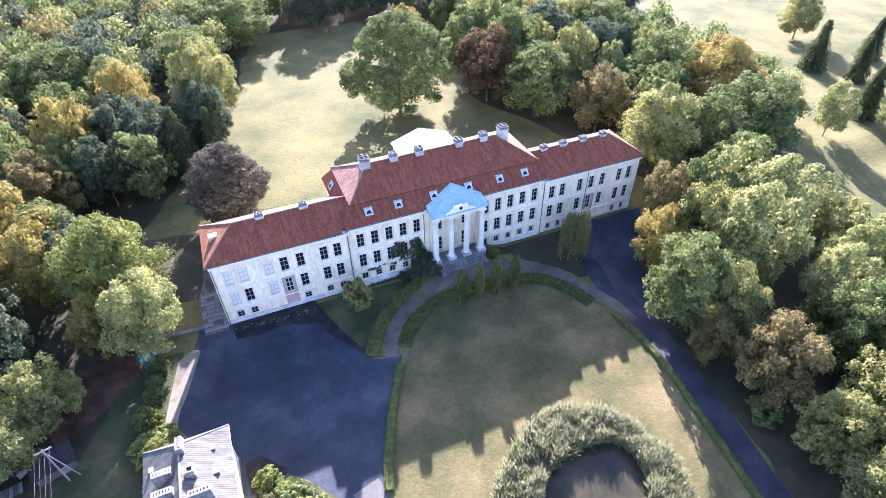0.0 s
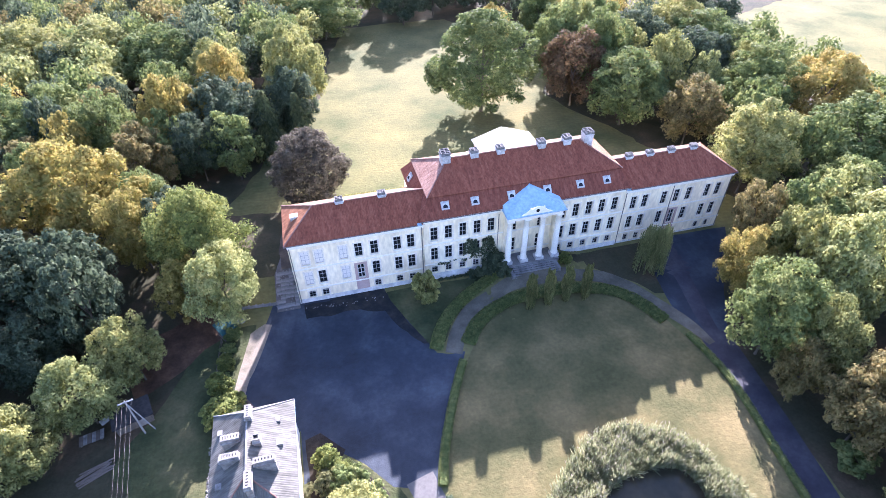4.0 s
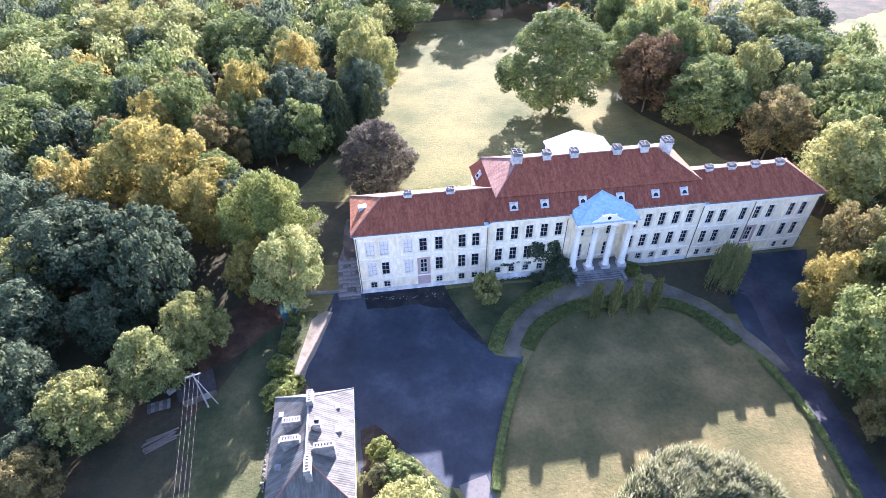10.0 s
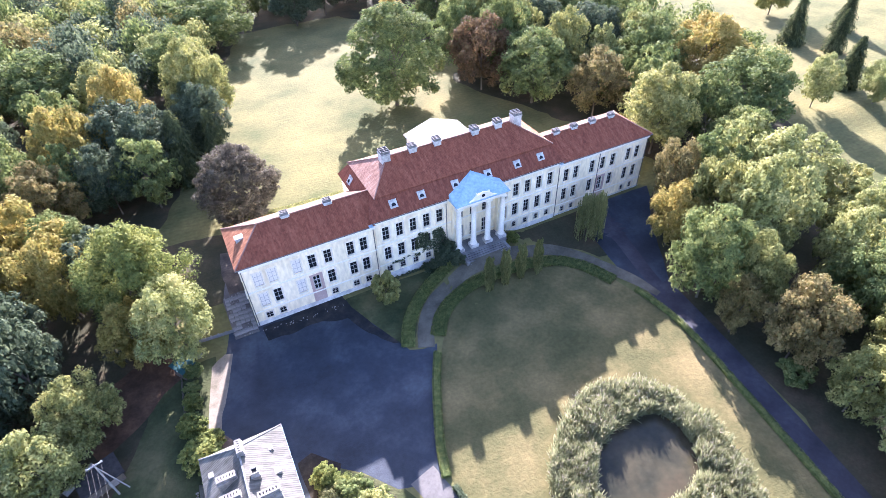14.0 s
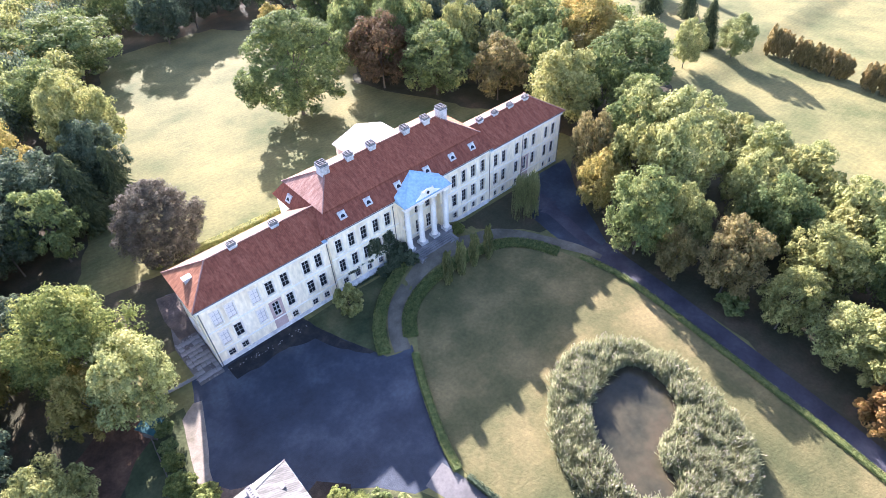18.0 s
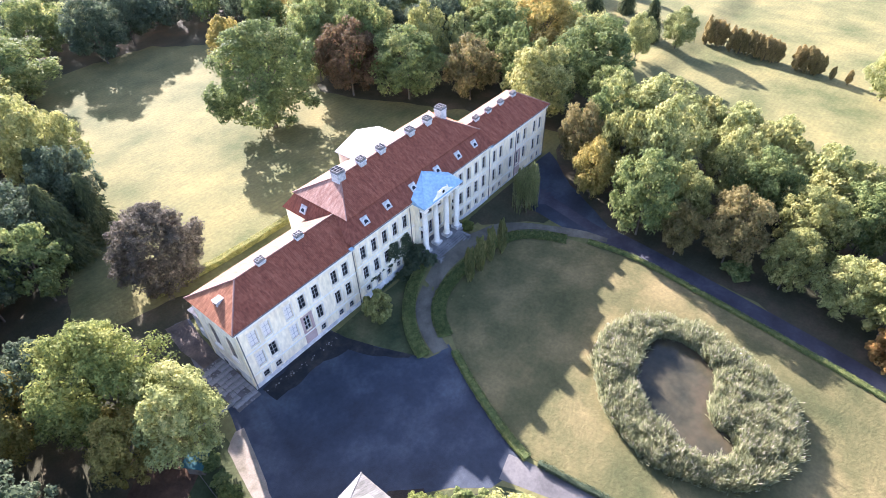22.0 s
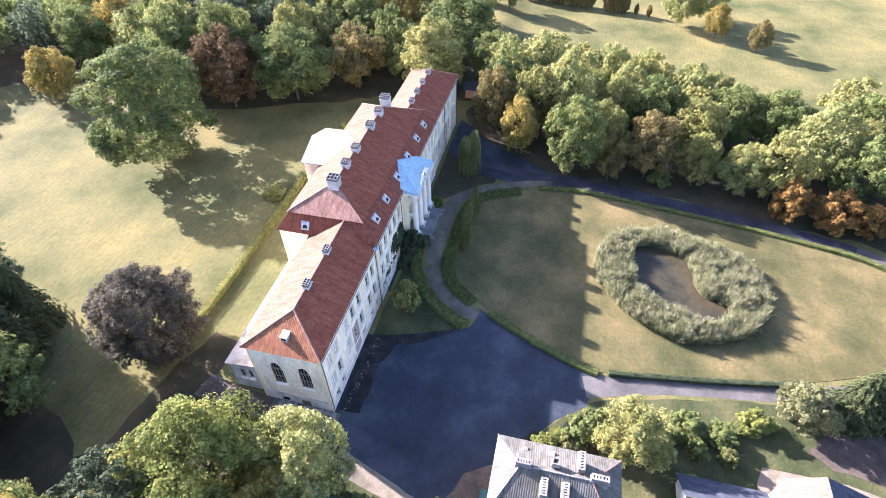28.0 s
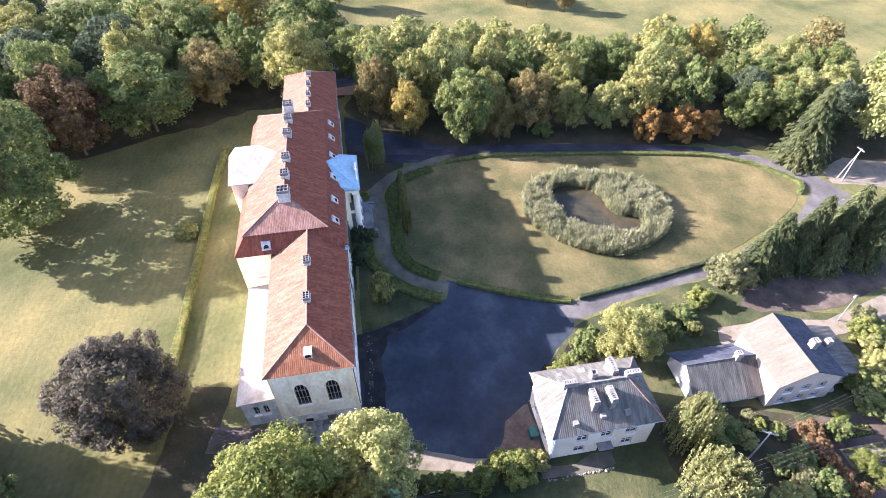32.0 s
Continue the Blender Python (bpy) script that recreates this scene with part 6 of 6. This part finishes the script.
house_wall(farm, (t0 + 0.352, u0), (t1, u0), -2.4, 5.4, [], M["rose_wall"])
house_wall(farm, (t1, u0 + 0.352), (t1, u1 - 0.352), -2.4, 5.4, [], M["rose_wall"])
for x in (t0 + 0.01, t1 - 0.36):
    part("gable", prism(bmesh.new(), [(x, u0, 5.4), (x, u1, 5.4), (x, -58.4, 7.6)], (0.35, 0, 0)), M["rose_wall"], farm)
plane(farm, "roof_slope", [(t0 - 0.3, u1 + 0.3, 5.25), (t1 + 0.6, u1 + 0.3, 5.25), (t1 + 0.6, -58.3, 7.9), (t0 - 0.3, -58.3, 7.9)], M["pale_sheet"], "pale new sheet roof slope")
plane(farm, "roof_slope", [(t0 - 0.3, u0 - 0.5, 5.2), (t1 + 0.6, u0 - 0.5, 5.2), (t1 + 0.6, -58.303, 7.9), (t0 - 0.3, -58.303, 7.9)], M["slate"], "dark blue-grey roof slope")
chimney(-4.0, -61.0, 5.8, 8.3, 0.9, 0.9, (1, 2), farm, 0.15, M["old_render"])
# end block
v0, v1, w0, w1 = -6.6, 1.0, -69.6, -63.6
house_wall(farm, (v0, w1), (v0, w0), -2.4, 2.4, [(1.1, 2.1, 0.3, 1.35), (3.5, 4.5, 0.3, 1.35)], M["white_wall"])
for y in (-65.2, -67.6):
    set_window(F_WIN, v0 + 0.15, y, 0.3, -90, farm)
house_wall(farm, (v0 + 0.352, w0), (v1, w0), -2.4, 2.4, [], M["white_wall"])
plane(farm, "roof_slope", [(v0 - 0.5, w1, 4.3), (v1 + 0.4, w1, 4.3), (v1 + 0.4, w0 - 0.5, 2.3), (v0 - 0.5, w0 - 0.5, 2.3)], M["fibre"], "grey corrugated lean-to roof")
chimney(-2.4, -66.0, 3.0, 5.0, 0.8, 0.8, (1, 2), farm, 0.15, M["old_render"])
dish = bmesh.new()
tube(dish, (-7.3, -64.6, 0.4), (-7.6, -64.5, 0.6), 0.08, 0.5, 14)
part("satellite_dish", dish, M["white_sheet"], farm, "white satellite dish")


# ---- poles, wires and yard things ----
def wires(points_a, points_b, sag, parent):
    for a, b in zip(points_a, points_b):
        a, b = Vector(a), Vector(b)
        bm = bmesh.new()
        rings = []
        for i in range(13):
            t = i / 12
            p = a.lerp(b, t) - Vector((0, 0, sag * 4 * t * (1 - t)))
            rings.append([bm.verts.new(p + Vector(o)) for o in ((0.009, 0, 0), (0, 0, 0.009), (-0.009, 0, 0), (0, 0, -0.009))])
        for r, q in zip(rings, rings[1:]):
            for i in range(4):
                bm.faces.new((r[i], r[(i + 1) % 4], q[(i + 1) % 4], q[i]))
        part("wire", bm, M["wire"], parent)


def utility_pole(x, y, height, rz, label, stay=False):
    root = empty("utility_pole", (x, y, gz(x, y)), rz, label, "utility pole")
    part("post", tube(bmesh.new(), (0, 0, -0.3), (0, 0, height), 0.13, 0.08, 8), M["pole"], root)
    if stay:
        part("strut", tube(bmesh.new(), (1.3, 0, -0.3), (0.05, 0, height - 0.8), 0.09, 0.07, 8), M["pole"], root)
    part("crossarm", box(bmesh.new(), -0.9, 0.9, -0.06, 0.06, height - 0.35, height - 0.22), M["steel"], root)
    for i in range(4):
        u = -0.8 + 0.53 * i
        part("insulator", tube(bmesh.new(), (u, 0, height - 0.22), (u, 0, height), 0.05, 0.03, 8), M["white_sheet"], root)
    return root


pole_a = utility_pole(-14.1, -49.0, 6.8, 60, "pale concrete utility pole in the garden")
pole_b = utility_pole(-21.0, -17.8, 7.2, 15, "concrete utility pole with strut in the yard", True)
pole_c = utility_pole(36.6, -101.5, 8.0, 0, "wooden utility pole by the junction", True)


def arm(p, i):
    return p.matrix_world @ Vector((-0.8 + 0.53 * i, 0, [q for q in p.children if q.name.startswith("crossarm")][0].data.vertices[0].co.z + 0.33))


for p, far in ((pole_a, (-9.0, -78.0)), (pole_b, (-17.5, -54.0))):
    wires([arm(p, i) for i in range(4)], [(far[0] + 0.5 * i, far[1], 6.0) for i in range(4)], 0.7, p)
    for w in p.children:
        if w.name.startswith("wire"):
            w.matrix_parent_inverse = p.matrix_world.inverted()
lamp = empty("street_lamp", (4.0, -75.6, gz(0, -75)), 115, "thin grey street lamp with bent arm beside the lane", "street lamp")
part("post", tube(bmesh.new(), (0, 0, -0.2), (0, 0, 6.2), 0.09, 0.06, 8), M["steel"], lamp)
part("arm", tube(bmesh.new(), (0, 0, 6.15), (1.3, 0, 6.9), 0.05, 0.04, 8), M["steel"], lamp)
part("head", box(bmesh.new(), 1.2, 1.9, -0.13, 0.13, 6.82, 6.98, 0.04), M["white_sheet"], lamp)
bin_ = empty("waste_bin", (-6.2, -22.0, gz(0, -22)), 5, "teal plastic waste container by the house wall", "waste bin")
part("body", box(bmesh.new(), -0.7, 0.7, -0.5, 0.5, 0.05, 1.1, 0.06), M["teal"], bin_)
part("lid", prism(bmesh.new(), [(-0.74, -0.54, 1.11), (0.74, -0.54, 1.11), (0.74, 0.54, 1.22), (-0.74, 0.54, 1.22)], (0, 0, 0.06)), M["teal"], bin_)
shed = empty("shed", (-11.0, -3.0, gz(0, -3)), 35, "small weathered shed with teal roof by the court", "shed")
part("body", box(bmesh.new(), -1.1, 1.1, -1.0, 1.0, -0.1, 1.7), M["wood"], shed)
part("roof", prism(bmesh.new(), [(-1.35, -1.3, 1.6), (1.35, -1.3, 1.6), (1.35, 1.3, 2.2), (-1.35, 1.3, 2.2)], (0, 0, 0.06)), M["teal"], shed)


def fence(points, label, height=1.0):
    root = empty("fence", (0, 0, 0), 0, label, "fence")
    for (x, y), (u, v) in zip(points, points[1:]):
        k = max(1, int(math.dist((x, y), (u, v)) / 2.0))
        for i in range(k):
            a = (x + (u - x) * i / k, y + (v - y) * i / k)
            b = (x + (u - x) * (i + 1) / k, y + (v - y) * (i + 1) / k)
            part("post", box(bmesh.new(), a[0] - 0.05, a[0] + 0.05, a[1] - 0.05, a[1] + 0.05, gz(*a) - 0.2, gz(*a) + height), M["wood"], root)
            for z in (0.45, 0.9):
                part("rail", tube(bmesh.new(), (*a, gz(*a) + z * height), (*b, gz(*b) + z * height), 0.035, 0.035, 6), M["wood"], root)


fence([(-11.6, -2.0), (-12.0, -7.0), (-12.3, -12.0), (-11.6, -16.0)], "weathered fence along the court's edge")
# low brick shed beyond the wing
brickshed = empty("garden_shed", (92.0, -3.0, 0), 8, "low red-brick shed with two pale doors", "shed")
part("wall", box(bmesh.new(), -1.6, 1.6, -4.0, 4.0, -0.3, 2.3), M["brick"], brickshed)
part("roof", prism(bmesh.new(), [(-1.9, -4.3, 2.3), (1.9, -4.3, 2.6), (1.9, 4.3, 2.6), (-1.9, 4.3, 2.3)], (0, 0, 0.12)), M["slate"], brickshed)
for y in (-1.6, 1.4):
    part("door", box(bmesh.new(), -1.66, -1.6, y - 0.8, y + 0.8, 0, 2.0), M["white_sheet"], brickshed)
# small outbuilding among the trees beyond the drive
cottage = empty("outbuilding", (78.0, -99.0, gz(78, -99)), 38, "small outbuilding with dull violet-grey roof among trees", "outbuilding")
part("wall", wall(bmesh.new(), (-3.4, -2.2), (3.4, -2.2), -0.3, 2.5, 0.3, [(1.2, 2.2, 0.9, 1.9), (4.2, 5.2, -0.1, 2.0)]), M["white_wall"], cottage)
part("wall", wall(bmesh.new(), (3.4, 2.2), (-3.4, 2.2), -0.3, 2.5, 0.3, []), M["white_wall"], cottage)
for x in (-3.4, 3.1):
    part("gable", prism(bmesh.new(), [(x, -1.898, -0.3), (x, 1.898, -0.3), (x, 1.898, 2.5), (x, 0.0, 3.9), (x, -1.898, 2.5)], (0.3, 0, 0)), M["white_wall"], cottage)
part("window", box(bmesh.new(), -2.2, -1.2, -2.06, -2.0, 0.9, 1.9), M["glass"], cottage)
part("door", box(bmesh.new(), 0.8, 1.8, -2.08, -2.0, -0.1, 2.0), M["wood"], cottage)
for y in (-2.7, 2.7):
    part("roof_slope", prism(bmesh.new(), [(-3.8, y, 2.2), (3.8, y, 2.2), (3.8, 0, 4.1), (-3.8, 0, 4.1)], (0, 0, 0.12)), M["slate"], cottage)
# boat-like pile of boards and stones in the yard
pile = empty("board_pile", (-26.0, -22.2, gz(0, -22)), 25, "grey heap of old boards under a tarpaulin", "board pile")
rp = random.Random(8)
for i in range(9):
    b = part("board", box(bmesh.new(), -2.0, 2.0, -0.1, 0.1, 0, 0.05), M["wood"], pile)
    b.matrix_local = pose(rp.uniform(-0.4, 0.4), -0.7 + 0.17 * i, 0.05 + 0.06 * rp.random() * i, rp.uniform(-3, 3), 0, rp.uniform(-6, 6))
log = empty("tree_stump", (-25.2, -13.6, gz(0, -13)), 40, "pale cut trunk lying beneath the yard trees", "log")
part("trunk", tube(bmesh.new(), (-2.2, 0, 0.35), (2.0, 0, 0.4), 0.4, 0.33, 12), M["pole"], log)
tool_shed = empty("tool_shed", (-22.6, -15.4, gz(0, -15)), 18, "low dark felt-roofed tool shed under the yard trees", "shed")
part("wall", box(bmesh.new(), -2.2, 2.2, -1.4, 1.4, -0.1, 1.6), M["wood"], tool_shed)
part("roof", prism(bmesh.new(), [(-2.5, -1.7, 1.602), (2.5, -1.7, 1.602), (2.5, 1.7, 2.0), (-2.5, 1.7, 2.0)], (0, 0, 0.08)), M["soot"], tool_shed)
part("door", box(bmesh.new(), 0.4, 1.3, -1.46, -1.402, 0.0, 1.5), M["tracery"], tool_shed)
cover = empty("plank_stack", (-28.8, -17.2, gz(0, -18)), 12, "stack of pale and brown planks beneath the yard trees", "plank stack")
for i in range(6):
    part("board", box(bmesh.new(), -0.24 + 0.5 * i, 0.22 + 0.5 * i, -0.8, 0.8, 0.3 + 0.02 * (i % 3), 0.36 + 0.02 * (i % 3)), M["old_render" if i % 2 else "wood"], cover)
for x in (0.0, 2.4):
    part("bearer", box(bmesh.new(), x - 0.1, x + 0.1, -0.7, 0.7, -0.05, 0.3), M["wood"], cover)
# vegetable beds
for i, (x, y, w, d) in enumerate(((-13.4, -64.6, 1.6, 6.0), (-16.4, -64.4, 2.4, 6.4), (-19.6, -63.6, 2.2, 6.6))):
    sheet("garden_bed" if i == 0 else "garden_bed.%03d" % i, [(x - w / 2, y - d / 2), (x + w / 2, y - d / 2), (x + w / 2, y + d / 2), (x - w / 2, y + d / 2)], 0.06, M["sand" if i == 1 else "litter"], label="dug vegetable bed in the cottage garden", category="garden bed", thick=0.1)
sheet("bare_bank", [(9.6, -62.0), (13.2, -66.0), (14.4, -73.0), (15.6, -82.3), (16.0, -92.0), (10.0, -93.0), (8.4, -85.5), (6.4, -77.8), (6.2, -71.9), (7.4, -64.8)], 0.034, M["dirt"], label="bare brown earth bank below the spruces", category="bank", rag=0.5)
sheet("garden_plot", [(-11.0, -60.6), (-11.2, -71.0), (-22.6, -69.0), (-22.4, -61.4), (-15.0, -60.4)], 0.03, M["dirt"], label="dry trodden earth of the vegetable plot", category="garden plot", rag=0.5)
sheet("yard_dirt", [(-21.5, -1.0), (-15.5, 2.5), (-11.2, 0.8), (-10.2, -2.0), (-12.2, -4.2), (-14.8, -5.4), (-18.4, -9.4), (-22.5, -12.4), (-24.5, -8.0)], 0.03, M["leaf_fall"], label="brown trodden earth under fallen leaves", category="dirt", rag=0.6)
sheet("garden_path", [(3.6, -55.0), (6.0, -56.0), (6.0, -66.0), (4.4, -74.0), (8.4, -90.0), (4.0, -90.0), (1.5, -75.0), (1.4, -55.0)], 0.03, M["sand"], label="pale sandy yard track beside the farmhouse", category="track")


# dark litter colour gives the weeds and the farmhouse's shade together
sheet("weedy_yard", [(-4.6, -40.4), (-6.2, -47.0), (-7.4, -53.0), (-9.6, -58.0), (-14.0, -57.0), (-20.0, -57.0), (-21.0, -50.0), (-17.0, -45.0), (-14.5, -38.5), (-9.0, -37.6)], 0.031, M["litter"], label="weedy ground between the two houses, darkened for the farmhouse's shade", category="yard", rag=0.6)
# ---- gable end: broken paving, low wall, rubble ----
rs = random.Random(21)
paving = empty("broken_paving", (0, 0, 0), 0, "broken grey concrete slabs before the gable end", "paving")
for i in range(5):
    for j in range(9):
        x, y = -3.0 + 0.72 * i, 0.4 + 0.95 * j
        if rs.random() < 0.16:
            continue
        w, d = rs.uniform(0.36, 0.43), rs.uniform(0.47, 0.56)
        ring = [(sx * w * rs.uniform(0.75, 1.0), sy * d * rs.uniform(0.75, 1.0), 0.0) for sx, sy in ((-1, -1), (1, -1), (1, 1), (-1, 1))]
        slab = part("slab", prism(bmesh.new(), ring, (0, 0, -0.12)), M["concrete"], paving)
        slab.matrix_local = pose(x, y, gz(x, y) + rs.uniform(0.13, 0.24), rs.uniform(-4, 4), rs.uniform(-4, 4), rs.uniform(-12, 12))
low_wall = empty("low_wall", (-3.3, 1.0, gz(-3.3, 1.0)), 176, "low grey concrete panel wall beside the gable", "wall")
for i in range(6):
    part("post", box(bmesh.new(), 1.1 * i - 0.09, 1.1 * i + 0.09, -0.1, 0.1, -0.3, 0.75, 0.02), M["concrete"], low_wall)
    if i < 5:
        part("panel", box(bmesh.new(), 1.1 * i + 0.1, 1.1 * i + 1.0, -0.05, 0.05, -0.3, 0.62, 0.01), M["concrete"], low_wall)
well = empty("well_cover", (-9.0, -0.9, gz(0, -0.9)), 0, "round grey concrete well cover in the weeds", "well")
part("ring", tube(bmesh.new(), (0, 0, -0.2), (0, 0, 0.45), 0.6, 0.6, 18), M["concrete"], well)
part("lid", tube(bmesh.new(), (0, 0, 0.452), (0, 0, 0.52), 0.66, 0.64, 18), M["concrete"], well)
plank = empty("plank", (-11.3, -7.9, gz(0, -7.9)), 94, "pale long plank lying in the grass", "plank")
part("board", box(bmesh.new(), -1.5, 1.5, -0.08, 0.08, 0.05, 0.11, 0.01), M["house_wall"], plank)


def rubble(name, spots, label):
    """Loose broken stones, heaped as one mass."""
    bm = bmesh.new()
    for x, y, r in spots:
        k = bmesh.ops.create_icosphere(bm, subdivisions=1, radius=r, matrix=Matrix.Translation((x, y, gz(x, y) + r * 0.35)))
        for v in k["verts"]:
            v.co += Vector((rs.uniform(-1, 1), rs.uniform(-1, 1), rs.uniform(-1, 1))) * r * 0.3
    tagged(part(name, bm, M["old_render"]), label, "rubble", "", "stuff")


rubble("rubble", [(x, -0.6 - 0.9 * rs.random() - 0.04 * x, rs.uniform(0.04, 0.12)) for x in (rs.uniform(0.8, 14.0) for _ in range(36))] + [(rs.uniform(-3.6, 0.2), rs.uniform(-1.0, 9.0), rs.uniform(0.05, 0.16)) for _ in range(90)], "grey mortar rubble along the foot of the wall")
part("stained_band", box(bmesh.new(), X0 - 0.03, X0 + 0.02, 0.9, 10.1, BASE, 1.9, 0.005), M["plinth"], palace, "weathered grey plinth of the gable end")
part("cellar_door", box(bmesh.new(), X0 - 0.09, X0 - 0.031, 3.6, 4.9, -0.9, 1.0, 0.01), M["wood"], palace, "brown boarded cellar door")
part("cellar_window", box(bmesh.new(), X0 - 0.06, X0 - 0.031, 6.8, 7.8, 0.2, 0.9, 0.01), M["glass"], palace)
sheet("side_path", [(-2.4, 9.2), (0.2, 9.2), (0.9, 15.8), (1.4, 20.2), (-2.0, 20.8), (-2.8, 15.0)], 0.07, M["dirt"], label="dark worn path round the annex", category="path", rag=0.3)
sheet("stone_path", [(-12.3, -21.4), (-12.5, -27.4), (-11.9, -31.4), (-10.0, -31.6), (-10.0, -29.0), (-11.0, -26.4), (-11.0, -22.2)], 0.03, M["gravel"], label="pale stone path to the house door", category="path", rag=0.3)
rubble("rockery", [(-12.6 + 0.3 * rs.random(), rs.uniform(-31.0, -22.0), rs.uniform(0.06, 0.16)) for _ in range(50)], "small field stones edging the path")
rows_rng = np.random.default_rng(12)
spots = [(x + rows_rng.normal() * 0.12, y, gz(x, y) + 0.15) for x in (-13.0, -13.9, -15.6, -16.6, -17.4, -19.0, -20.2) for y in np.arange(-67.0, -61.5, 0.45)]
quad, fq = leaf_cards(rows_rng, np.array(spots), np.full(len(spots), 0.26), 26, 0.12)
tagged(new("vegetable_rows", np_mesh("vegetable_rows", quad, fq, M["leaf_v"])), "rows of leafy green vegetables in the beds", "vegetables", "", "stuff")
